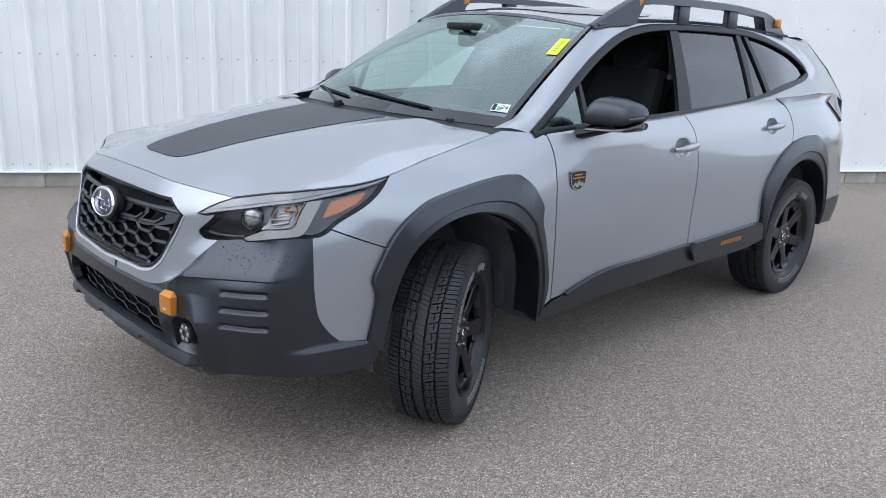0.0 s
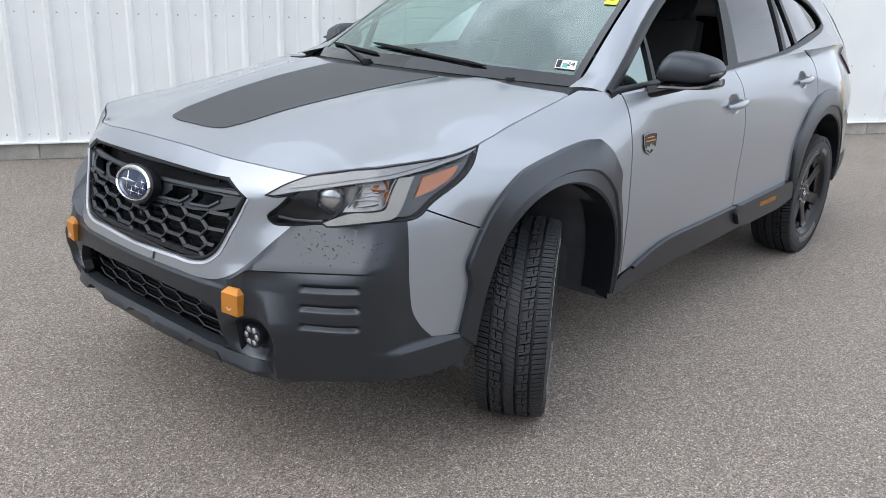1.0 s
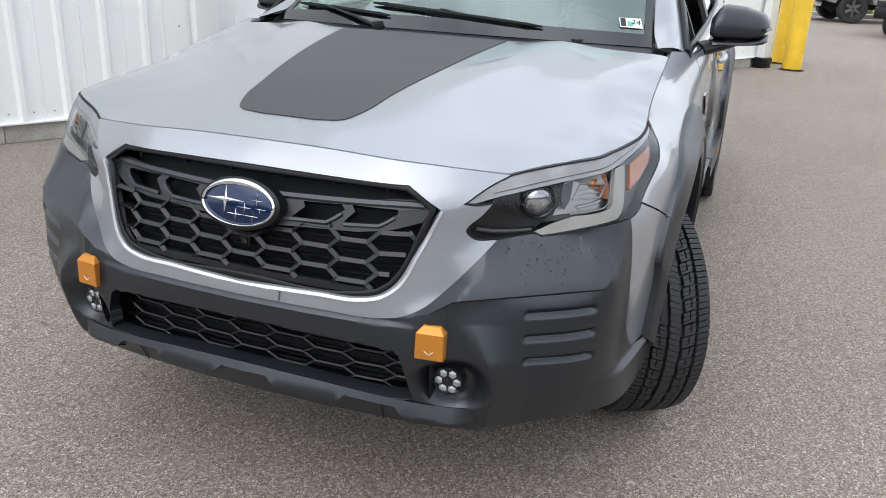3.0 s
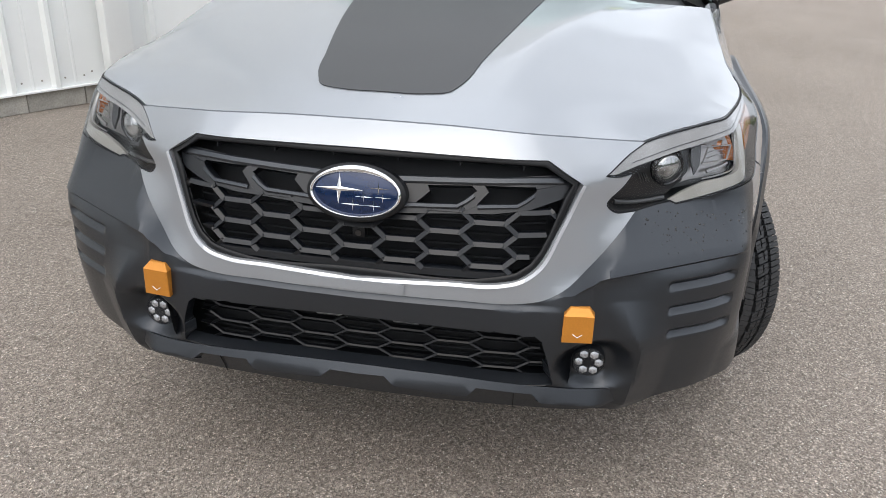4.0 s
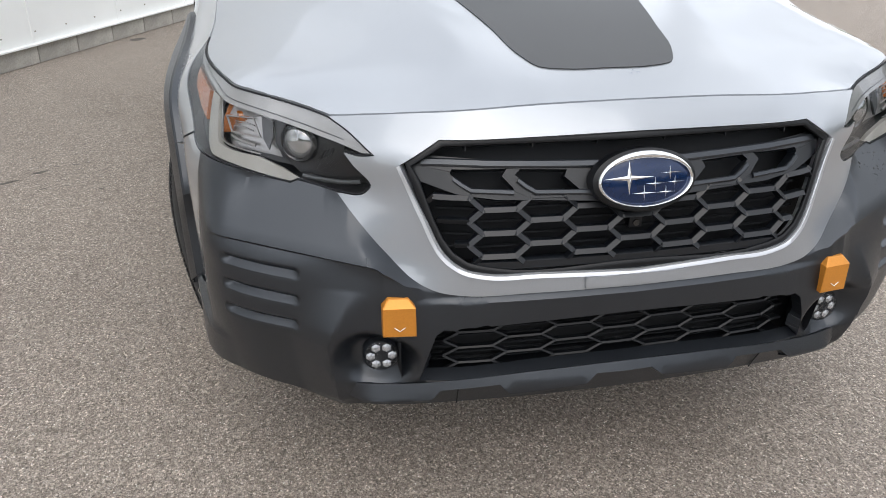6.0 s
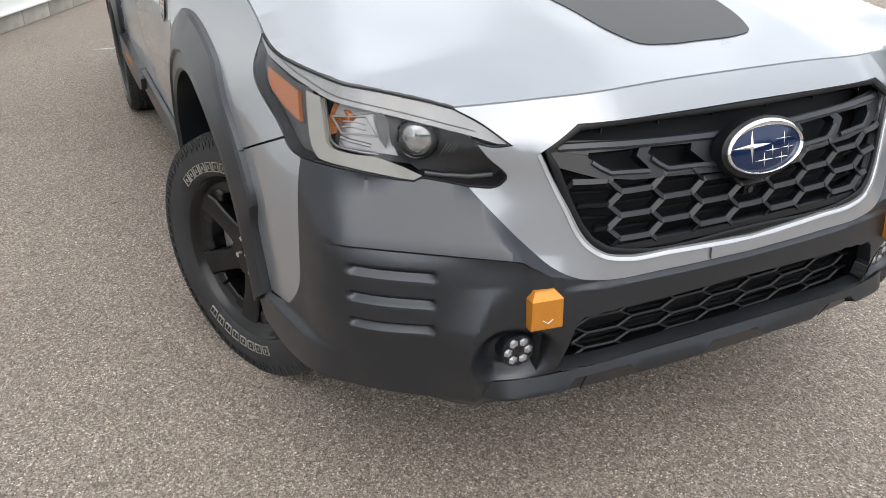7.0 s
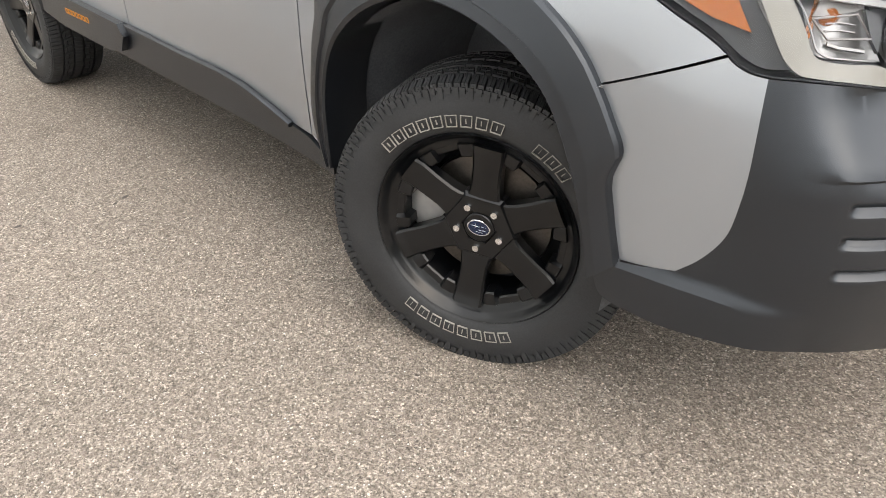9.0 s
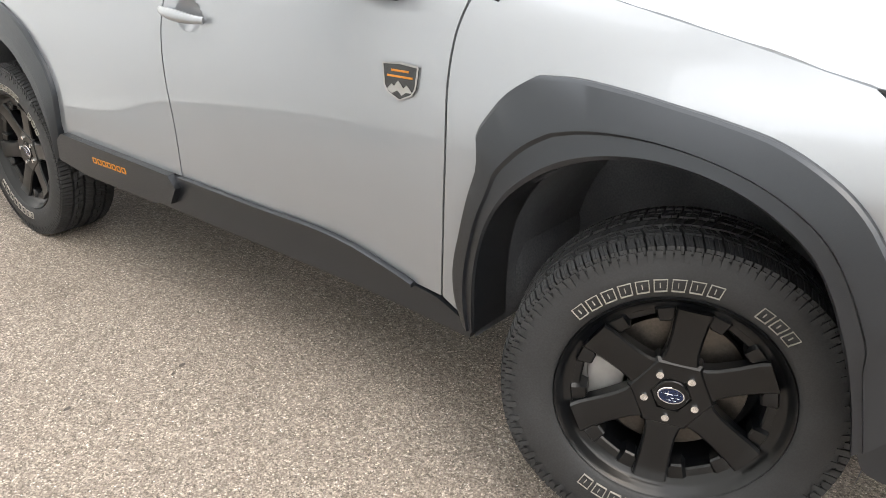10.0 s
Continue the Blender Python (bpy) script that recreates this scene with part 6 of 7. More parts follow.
    put("reflector_box", flat([(0.972, 0.920), (0.885, 0.9155), (0.845, 0.897), (0.868, 0.8935), (0.982, 0.8925)], 0.026, 0.006), FROST, lamp, "frosted upper face of the clear box")
    bm = bmesh.new()
    for z in (0.872, 0.8815):
        rail([(0.862, z - 0.006), (0.90, z - 0.001), (0.945, z)], lambda s, z: skin(s, z, -0.030), 0.0022, 0.003, 0.0, bm)
    put("reflector_rib", bm, REFLECT, lamp)
    put("box_foot", rail([(0.93, 0.856), (0.90, 0.850), (0.84, 0.842)], lambda s, z: skin(s, z, -0.024), 0.006, 0.004), REFLECT, lamp, "bright lower step of the reflector", 50)
    put("inner_shade", flat([(0.842, 0.896), (0.80, 0.888), (0.79, 0.864), (0.798, 0.836), (0.822, 0.856)], 0.024, 0.006), LAMP_DARK, lamp, "smoky divider beside the projector")
    # orange reflection of the bulb, put in as an amber strip facing inwards
    rows = [[skin(0.986 - 0.0012 * (k % 2), 0.856 + 0.0058 * k, -0.019), skin(0.978 - 0.0012 * (k % 2), 0.856 + 0.0058 * k, -0.046)] for k in range(11)]
    put("amber_wall", loft(rows, closed=False), AMBER, lamp, "ribbed amber strip standing for the bulb's reflection", 0)
    # bulb, enlarged so that its colour stands for the amber glow round it
    bulb = bmesh.new()
    tube(bulb, [skin(0.945, 0.889, -0.052), skin(0.945, 0.889, -0.030)], [0.020, 0.012], 12)
    put("bulb", bulb, AMBER, lamp, "amber bulb")
    # black inner mask and projector
    put("mask_rim", rail([(0.555, 0.797), (0.60, 0.7905), (0.66, 0.7895), (0.70, 0.7925)], lambda s, z: skin(s, z, -0.018), 0.008, 0.004), LAMP_DARK, lamp, "grey lower rim of the mask", 50)
    mask = [(0.835, 0.9055), (0.74, 0.893), (0.66, 0.876), (0.60, 0.860), (0.575, 0.842), (0.536, 0.800), (0.548, 0.789), (0.604, 0.783), (0.700, 0.783), (0.737, 0.805), (0.787, 0.840), (0.800, 0.872)]
    put("lamp_mask", flat(mask, 0.036, 0.01), MASK, lamp, "gloss black mask")
    pc = skin(0.718, 0.851, -0.034)
    pm = Matrix.Translation(pc) @ pose(0, 0, 0, 0, 0, -58)
    bm = lathe([(0.041, 0.004), (0.037, 0.008), (0.033, 0.004), (0.033, -0.02), (0.043, -0.02)], 36)
    bmesh.ops.transform(bm, matrix=pm, verts=bm.verts)
    put("projector_ring", bm, GLOSS_BLACK, lamp, "black bezel")
    ball = bmesh.new()
    bmesh.ops.create_uvsphere(ball, u_segments=28, v_segments=14, radius=0.033)
    for v in ball.verts:
        v.co.y *= 0.55
    bmesh.ops.transform(ball, matrix=pm, verts=ball.verts)
    put("projector_lens", ball, CHROME_GLASS, lamp, "domed projector lens", 80)
    fins = bmesh.new()
    for k in range(4):
        rail([(0.664 - 0.010 * k, 0.823 + 0.002 * k), (0.648 - 0.009 * k, 0.842 + 0.002 * k)], lambda s, z: skin(s, z, -0.034), 0.002, 0.002, 0.0, fins)
    put("lamp_fins", fins, LAMP_DARK, lamp)
    panel = smooth_line([(1.318, 0.973, 1), (1.191, 0.953), (1.074, 0.934), (1.045, 0.892), (0.990, 0.8225, 1), (1.035, 0.822), (1.062, 0.8335), (1.118, 0.866), (1.164, 0.887), (1.209, 0.910), (1.251, 0.934), (1.300, 0.961, 1)], n=4)
    put("lamp_panel", flat(panel, 0.022, 0.01, 0.03), LAMP_DARK, lamp, "dark grey inner panel")
    amber = [(1.231, 0.943), (1.222, 0.9425), (1.101, 0.919), (1.057, 0.869), (1.072, 0.8725), (1.124, 0.885), (1.186, 0.910)]
    put("side_marker", flat(amber, 0.012, 0.01), AMBER, lamp, "amber side marker")
    lens = put("lamp_lens", sheet(lamp_in, lambda s, z: skin(s, z, -0.001), 0.03, 0.002), CLEAR, lamp, "clear plastic lens", 60)
    lens.visible_shadow = False

# black gasket in the gap round the bonnet
rows = []
for k, (p, q) in enumerate(zip(hood_line, drawn)):
    e = min(EDGE, key=lambda o: (Vector((o.x, o.y)) - p).length)
    n = (q - p).normalized() if (q - p).length > 1e-6 else Vector((-1, 0))
    r = q + n * 0.012
    inner_pt = hood_fit(r.x, max(r.y, 0.0))
    rows.append([e + Vector((0.002, 0, -0.034)), e + Vector((0, 0, -0.022)), Vector((inner_pt.x, inner_pt.y, inner_pt.z - 0.019))])
for sign in (False, True):
    bm = facing(loft(rows, closed=False), (0, 0, 1))
    part("bonnet_gasket", flipped(bm) if sign else bm, MATT_BLACK, car, "black gap round the bonnet")

# door badges and sill lettering, as plain bars
for sign in (False, True):
    c = of_x(-0.620)
    badge = [Vector((c + a, 0.892 + b)) for a, b in ((-0.052, 0.036), (-0.0, 0.040), (0.052, 0.036), (0.047, -0.010), (0.036, -0.026), (0.0, -0.040), (-0.036, -0.026), (-0.047, -0.010))]
    shield = part("door_badge", sheet(badge, lifted(0.005), 0.02, 0.006, mirror=sign), GLOSS_BLACK, car, "black shield badge with an orange edge")
    bm = rail(badge + badge[:1], lifted(0.0055), 0.004, 0.0015)
    part("badge_edge", flipped(bm) if sign else bm, CALIPER, shield)
    bm = bmesh.new()
    rail([(c - 0.026, 0.9155), (c + 0.026, 0.9155)], lifted(0.0055), 0.0045, 0.001, 0.0, bm)
    rail([(c - 0.038, 0.903), (c + 0.038, 0.903)], lifted(0.0055), 0.0045, 0.001, 0.0, bm)
    part("badge_bars", flipped(bm) if sign else bm, ORANGE, shield, "two orange bars")
    peaks = [Vector((c + a, 0.877 + b)) for a, b in ((-0.040, -0.006), (-0.022, 0.010), (-0.012, 0.002), (0.004, 0.018), (0.016, 0.004), (0.024, 0.009), (0.040, -0.006), (0.022, -0.012), (0.006, -0.004), (-0.008, -0.014), (-0.020, -0.006))]
    part("badge_peaks", sheet(peaks, lifted(0.0065), 0.03, 0.001, mirror=sign), BROW, shield, "pale mountain outline")
    for k in range(7):
        s0 = of_x(-1.845) + 0.031 * k
        box_line = [(s0, 0.434), (s0 + 0.004, 0.450), (s0 + 0.024, 0.450), (s0 + 0.020, 0.434), (s0, 0.434)]
        bm = rail(box_line, lifted(0.029), 0.0045, 0.0015)
        part("sill_letter_bar", flipped(bm) if sign else bm, ORANGE, car, "orange outlined bar")

# rain drops left on the bumper's slope and on the bonnet
drop_rng = random.Random(11)


def drops(places, surf, name, label):
    bm = bmesh.new()
    for a, b, r in places:
        c = surf(a, b)
        u = (surf(a + 0.01, b) - c).normalized()
        n = u.cross(surf(a, b + 0.01) - c).normalized()
        if n.z < 0:
            n = -n
        v = n.cross(u)
        top = bm.verts.new(c + n * r * 0.45)
        ring = [bm.verts.new(c + (u * math.cos(k * math.pi / 4) + v * math.sin(k * math.pi / 4)) * r * drop_rng.uniform(0.8, 1.15) - n * 0.0005) for k in range(8)]
        mid = [bm.verts.new(top.co.lerp(q.co, 0.7) + n * r * 0.2) for q in ring]
        for k in range(8):
            bm.faces.new((ring[k], ring[(k + 1) % 8], mid[(k + 1) % 8], mid[k]))
            bm.faces.new((mid[k], mid[(k + 1) % 8], top))
    bmesh.ops.recalc_face_normals(bm, faces=bm.faces)
    ob = part(name, bm, WATER, car, label, 80)
    ob["kind"] = "stuff"
    return ob


spots = []
for cs, cz in ((0.66, 0.755), (0.69, 0.735), (0.80, 0.772), (0.83, 0.765), (0.90, 0.76), (0.74, 0.745)):
    for k in range(11):
        spots.append((cs + drop_rng.gauss(0, 0.022), min(0.778, max(0.698, cz + drop_rng.gauss(0, 0.016))), drop_rng.uniform(0.0012, 0.0034)))
for k in range(26):
    spots.append((drop_rng.uniform(0.62, 0.93), drop_rng.uniform(0.698, 0.775), drop_rng.uniform(0.0012, 0.003)))
drops(spots, lambda s, z: bumper_skin(s, z), "bumper_drops", "small clear water drops")
hood_drops = drops([(0.765, 0.045, 0.0035), (0.772, 0.052, 0.0045), (0.776, 0.036, 0.004)], lambda x, y: hood_fit(x, y) + Vector((0, 0, 0.0008)), "bonnet_drops", "small clear water drops")
hood_drops.data.materials[0] = CLEAR

# ---- cabin inside ----
dash = []
for k in range(17):
    y = -0.70 + 1.40 * k / 16
    hood_up = 0.035 * math.exp(-((y - 0.37) / 0.16) ** 2)
    dash.append([Vector((-0.34 - 0.12 * (y / 0.7) ** 2, y, 1.045)), Vector((-0.52, y, 1.075)), Vector((-0.72, y, 1.075 + hood_up)), Vector((-0.80, y, 1.05 + hood_up)), Vector((-0.84, y, 0.96)), Vector((-0.80, y, 0.75)), Vector((-0.40, y, 0.75))])
dashboard = part("dashboard", loft(dash), DASH, car, "dark grey dashboard", smooth=60)
bm = bmesh.new()
box(bm, (-0.86, -0.13, 0.80), (-0.81, 0.13, 1.10), 0.015)
part("centre_screen", bm, GLOSS_BLACK, dashboard, "black upright touch screen")
bm = lathe([(0.180 + 0.014 * math.cos(a), 0.014 * math.sin(a)) for a in np.linspace(0, 2 * math.pi, 10, endpoint=False)], 40)
box(bm, (-0.17, -0.012, -0.02), (0.17, 0.012, 0.02), 0.008)
box(bm, (-0.06, -0.02, -0.07), (0.06, 0.015, 0.05), 0.015)
bmesh.ops.transform(bm, matrix=Matrix.Translation((-1.0, 0.37, 1.00)) @ pose(0, 0, 0, 0, 0, 90) @ pose(0, 0, 0, 22, 0, 0), verts=bm.verts)
part("steering_wheel", bm, BLACK, car, "black steering wheel", smooth=60)


def seat(x, y, wide):
    """A seat with bolstered cushion, backrest and headrest."""
    def slab(rows):
        return loft([[Vector(p) for p in r] for r in rows])

    def ring(cx, cz, half, thick, tilt):
        c, s = math.cos(tilt), math.sin(tilt)
        out = []
        for f in range(16):
            a = 2 * math.pi * f / 16
            u, v = half * abs(math.cos(a)) ** 0.6 * (1 if math.cos(a) > 0 else -1), thick * abs(math.sin(a)) ** 0.6 * (1 if math.sin(a) > 0 else -1)
            v -= 0.02 * math.cos(math.pi * u / half) if v > 0 else 0
            out.append((cx + v * c, y + u, cz + v * s))
        return out

    back = slab([ring(x - 0.22 - 0.30 * k / 8 * 0.75, 0.72 + 0.58 * k / 8, wide * (0.96 - 0.18 * (k / 8) ** 2), 0.065 - 0.02 * k / 8, 0.2) for k in range(9)])
    ob = part("seat_back", back, CLOTH, car, "dark grey upholstered seat", smooth=60)
    base = slab([[(x - 0.25 + 0.52 * k / 6, y + u, 0.62 + 0.05 * math.sin(math.pi * k / 6) + v) for u, v in ((-wide, -0.08), (-wide, 0.04), (-wide * 0.7, 0.05), (wide * 0.7, 0.05), (wide, 0.04), (wide, -0.08))] for k in range(7)])
    part("seat_cushion", base, CLOTH, ob, smooth=60)
    rest = slab([ring(x - 0.44 - 0.02 * k, 1.30 + 0.028 * k, 0.12 * math.sin(math.pi * (0.16 + 0.68 * k / 6)) ** 0.4, 0.045, 0.2) for k in range(7)])
    part("headrest", rest, CLOTH, ob, smooth=60)


seat(-1.25, 0.37, 0.25)
seat(-1.25, -0.37, 0.25)
seat(-2.15, 0.37, 0.30)
seat(-2.15, -0.37, 0.30)
bm = bmesh.new()
box(bm, (-0.90, -0.125, 1.385), (-0.875, 0.125, 1.455), 0.012)
tube(bm, [(-0.87, 0, 1.43), (-0.80, 0, 1.47)], 0.012, 10)
part("inside_mirror", bm, BLACK, car, "black rear-view mirror")
bm = bmesh.new()
box(bm, (-0.875, -0.09, 1.465), (-0.76, 0.09, 1.50), 0.012, None)
part("camera_housing", bm, BLACK, car, "black camera housing at the windscreen")
liner_rows = [[roof_soft(x, y * 0.55) - Vector((0, 0, 0.045)) for y in np.linspace(-1, 1, 11)] for x in np.linspace(-1.08, -3.2, 12)]
part("headliner", facing(loft(liner_rows, closed=False), (0, 0, -1)), LINER, car, "pale grey headliner")
for sign in (False, True):
    inner = [side_skin(x, z, -0.045) for x, z in ((-0.5, 1.09), (-1.0, 1.10), (-1.6, 1.115), (-2.3, 1.14), (-3.0, 1.16))]
    low = [Vector((p.x, p.y - 0.02, 0.55)) for p in inner]
    bm = strip(inner, low, 3, 0.0)
    part("door_lining", flipped(bm) if sign else bm, CLOTH, car, "dark door lining")
    bm = strip([side_skin(p.x, p.y, -0.03) for p in DLO_TOP[::2]], [side_skin(p.x, p.y + 0.05, -0.09) for p in DLO_TOP[::2]], 2, 0.0)
    part("pillar_lining", flipped(bm) if sign else bm, LINER, car)

# stickers on the windscreen: inspection label and bright stock number
def on_screen(name, corners, out, mat, parent, label=""):
    bm = bmesh.new()
    n = 4
    (q0, t0), (q1, t1), (q2, t2), (q3, t3) = corners
    grid = []
    for i in range(n + 1):
        a, b = i / n, 1 - i / n
        pa = Vector((q0 * b + q1 * a, t0 * b + t1 * a))
        pb = Vector((q3 * b + q2 * a, t3 * b + t2 * a))
        grid.append([screen(*(pa.lerp(pb, j / n)), out) for j in range(n + 1)])
    bm.free()
    return part(name, facing(loft(grid, closed=False), (0.5, 0, 1)), mat, parent, label)


inspection = on_screen("inspection_label", ((0.846, 0.116), (0.948, 0.117), (0.936, 0.178), (0.834, 0.172)), 0.004, PAPER, windscreen, "small printed inspection label")
on_screen("label_print", ((0.850, 0.121), (0.873, 0.121), (0.864, 0.170), (0.840, 0.169)), 0.0055, INK, inspection)
on_screen("label_print", ((0.880, 0.123), (0.905, 0.123), (0.898, 0.152), (0.874, 0.152)), 0.0055, TEAL, inspection)


def text_on(text, size, m, mat, parent, name):
    c = bpy.data.curves.new(name, "FONT")
    c.body, c.size, c.extrude, c.align_x, c.align_y = text, size, 0.0004, "CENTER", "CENTER"
    tmp = bpy.data.objects.new(name, c)
    scene.collection.objects.link(tmp)
    me = bpy.data.meshes.new_from_object(tmp.evaluated_get(bpy.context.evaluated_depsgraph_get()))
    bpy.data.objects.remove(tmp)
    me.materials.clear()
    me.materials.append(mat)
    ob = new(name, me)
    ob.parent = parent
    ob.matrix_basis = m
    return ob


o = screen(0.915, 0.148, 0.006)
ux = (screen(0.90, 0.140, 0.006) - screen(0.86, 0.142, 0.006)).normalized()
uy = (screen(0.879, 0.16, 0.006) - screen(0.879, 0.12, 0.006)).normalized()
uz = ux.cross(uy).normalized()
uy = uz.cross(ux)
text_on("24", 0.032, Matrix(((ux.x, uy.x, uz.x, o.x), (ux.y, uy.y, uz.y, o.y), (ux.z, uy.z, uz.z, o.z), (0, 0, 0, 1))), INK, inspection, "label_figures")
stock = on_screen("stock_label", ((0.872, 0.800), (0.878, 0.628), (0.950, 0.641), (0.943, 0.811)), 0.004, LIME, windscreen, "bright lime stock label with dark bars")
for k in range(6):
    f = 0.14 + 0.125 * k
    a = Vector((0.872, 0.800)).lerp(Vector((0.878, 0.628)), f) + Vector((0.016, 0.003))
    on_screen("label_bar", ((a.x + 0.008, a.y), (a.x + 0.009, a.y - 0.008), (a.x + 0.036, a.y - 0.003), (a.x + 0.035, a.y + 0.005)), 0.0055, LIME_INK, stock)

# ---- ground and wall ----
bm = bmesh.new()
n = 60
bmesh.ops.create_grid(bm, x_segments=n, y_segments=n, size=1.0)
for v in bm.verts:
    r = max(abs(v.co.x), abs(v.co.y))
    k = 30 + 1500 * max(0.0, r - 0.5) ** 3
    v.co.x, v.co.y, v.co.z = v.co.x * k, v.co.y * k, 0
ground = tagged(part("ground", bm, ASPHALT), "worn grey-brown asphalt of a car park", "asphalt", kind="structure")

# the wall runs past the car's right side and on behind it; along: from the picture's left end to the corner, up: z
WALL_ORIGIN, WALL_ANGLE = Vector((-3.62, -2.467, 0)), 149.84
wall_m = Matrix.Translation(WALL_ORIGIN) @ pose(0, 0, 0, 0, 0, WALL_ANGLE)   # local x along the wall, local -y towards the car
WALL_END = 7.22


def wall_mesh():
    """Ribbed metal siding on the near stretch, flatter sheets beyond the downpipe."""
    pts = [(-12.0, 0.0)]
    x = -11.95
    while x < -1.15:
        pts += [(x, 0.0), (x + 0.022, -0.030), (x + 0.050, -0.030), (x + 0.072, 0.0), (x + 0.16, 0.0), (x + 0.166, -0.004), (x + 0.178, -0.004), (x + 0.184, 0.0)]
        x += 0.293
    pts += [(-0.66, 0.0), (-0.64, -0.028), (-0.60, -0.028), (-0.58, 0.0)]
    x = 0.4
    while x < WALL_END - 0.3:
        pts += [(x, 0.0), (x + 0.006, -0.005), (x + 0.020, -0.005), (x + 0.026, 0.0)]
        x += 0.92
    pts += [(WALL_END, 0.0), (WALL_END, 0.25), (-12.0, 0.25)]
    zs = (0.14, 1.5, 3.0, 5.2)
    rings = [[Vector((a, b, z)) for a, b in pts] for z in zs]
    return loft(rings)


wall = tagged(part("wall_north", wall_mesh(), WALL_PAINT, smooth=0), "white ribbed metal siding wall", "wall", kind="structure")
wall.matrix_world = wall_m
bm = bmesh.new()
box(bm, (-12.0, 0.012, -0.3), (WALL_END - 0.01, 0.24, 0.14))
base = tagged(part("wall_base", bm, CONCRETE, smooth=0), "low grey concrete block footing", "footing", kind="structure")
base.matrix_world = wall_m
bm = bmesh.new()
box(bm, (0.002, -0.004, 0), (0.398, 0.03, 0.126), 0.004, None, 1)
block_mesh = bpy.data.meshes.new("block")
bm.to_mesh(block_mesh)
bm.free()
block_mesh.materials.append(CONCRETE)
x = -6.0
while x < WALL_END - 0.4:
    b = new("block", block_mesh)
    b.parent = base
    b.location = (x, 0, 0)
    x += 0.402
bm = bmesh.new()
box(bm, (-12.0, -0.035, 0.128), (WALL_END, 0.01, 0.142), 0.003)
trim = tagged(part("trim", bm, WALL_PAINT, smooth=0), "white metal drip edge along the wall", "trim", kind="structure")
trim.matrix_world = wall_m
# fasteners
bm = bmesh.new()
x = -11.95
while x < -1.15:
    for z in (0.20, 1.13, 2.3):
        for dx in (0.10, 0.235):
            box(bm, (x + dx - 0.005, -0.006, z - 0.005), (x + dx + 0.005, 0.002, z + 0.005))
    x += 0.293
while x < WALL_END:
    for z in (0.22, 0.75, 1.6):
        box(bm, (x - 0.005, -0.006, z - 0.005), (x + 0.005, 0.002, z + 0.005))
    x += 0.31
f = tagged(part("wall_fasteners", bm, CONCRETE, smooth=0), "small grey screws in the siding", "screws", kind="stuff")
f.matrix_world = wall_m


def downpipe(u):
    pipe = thing("downpipe", "white square downpipe with a black drain collar", "downpipe")
    pipe.matrix_world = wall_m @ Matrix.Translation((u, 0, 0))
    bm = bmesh.new()
    box(bm, (-0.095, -0.145, 0.10), (0.095, -0.035, 5.1), 0.012)
    part("pipe", bm, WALL_PAINT, pipe)
    ring = lambda w, d, z: [Vector((sx * w, -0.09 + sy * d, z)) for sx, sy in ((-1, -0.75), (-0.75, -1), (0.75, -1), (1, -0.75), (1, 0.75), (0.75, 1), (-0.75, 1), (-1, 0.75))]
    b2 = loft([ring(0.118, 0.075, 0.0), ring(0.120, 0.078, 0.06), ring(0.128, 0.084, 0.065), ring(0.128, 0.084, 0.13), ring(0.118, 0.075, 0.14)])
    part("drain_collar", b2, BLACK, pipe, "black rubber drain collar")


downpipe(-0.94)
downpipe(7.02)


def bollard(x, y, h, r):
    b = thing("bollard", "yellow steel bollard on the asphalt", "bollard", "bollards by the wall", at=(x, y, 0))
    prof = [(0.0, h), (r * 0.55, h - 0.02), (r * 0.92, h - 0.06), (r, h - 0.12), (r, 0.0), (0.0, 0.0)]
    rings = [[Vector((rr * math.cos(2 * math.pi * k / 28), rr * math.sin(2 * math.pi * k / 28), z)) for k in range(28)] for rr, z in prof[1:5]]
    part("post", loft(rings), YELLOW, b)
    bm = loft([[Vector((rr * math.cos(2 * math.pi * k / 28), rr * math.sin(2 * math.pi * k / 28), z)) for k in range(28)] for rr, z in ((r + 0.05, 0.0), (r + 0.012, 0.012), (r + 0.004, 0.02))])
    part("seal", bm, MATT_BLACK, b)


bollard(-9.64, 1.52, 1.15, 0.122)
bollard(-10.35, 1.37, 1.15, 0.115)


# ---- far side of the car park: verge, kerb and two parked pickups ----
rows = []
for k in range(41):
    y = -6 + 60 * k / 40
    rows.append([Vector((-22.9, y, 0.0)), Vector((-22.9, y, 0.10)), Vector((-23.05, y, 0.12))])
kerb = tagged(part("kerb", loft(rows, closed=False), CONCRETE), "grey concrete kerb by the grass verge", "kerb", kind="structure")
bm = bmesh.new()
rng = random.Random(11)
for k in range(2600):
    x, y = -23.1 - 9 * rng.random() ** 1.5, -6 + 58 * rng.random()
    h, w, a = 0.10 + 0.16 * rng.random(), 0.05 + 0.06 * rng.random(), rng.random() * math.pi
    c, s = math.cos(a) * w, math.sin(a) * w
    tip = (x + 0.05 * rng.uniform(-1, 1), y + 0.05 * rng.uniform(-1, 1), 0.10 + h)
    v = [bm.verts.new((x - c, y - s, 0.09)), bm.verts.new((x + c, y + s, 0.09)), bm.verts.new(tip)]
    bm.faces.new(v)
rows = [[Vector((-23.05 - 3.0 * j, -6 + 60 * k / 30, 0.11 + 0.04 * math.sin(2.1 * k + j))) for j in range(12)] for k in range(31)]
g2 = loft(rows, closed=False)
me = bpy.data.meshes.new("verge")
g2.to_mesh(me)
g2.free()
bm.from_mesh(me)
bpy.data.meshes.remove(me)
tagged(part("grass", bm, GRASS, smooth=0), "dry yellow-green grass verge", "grass", kind="stuff")


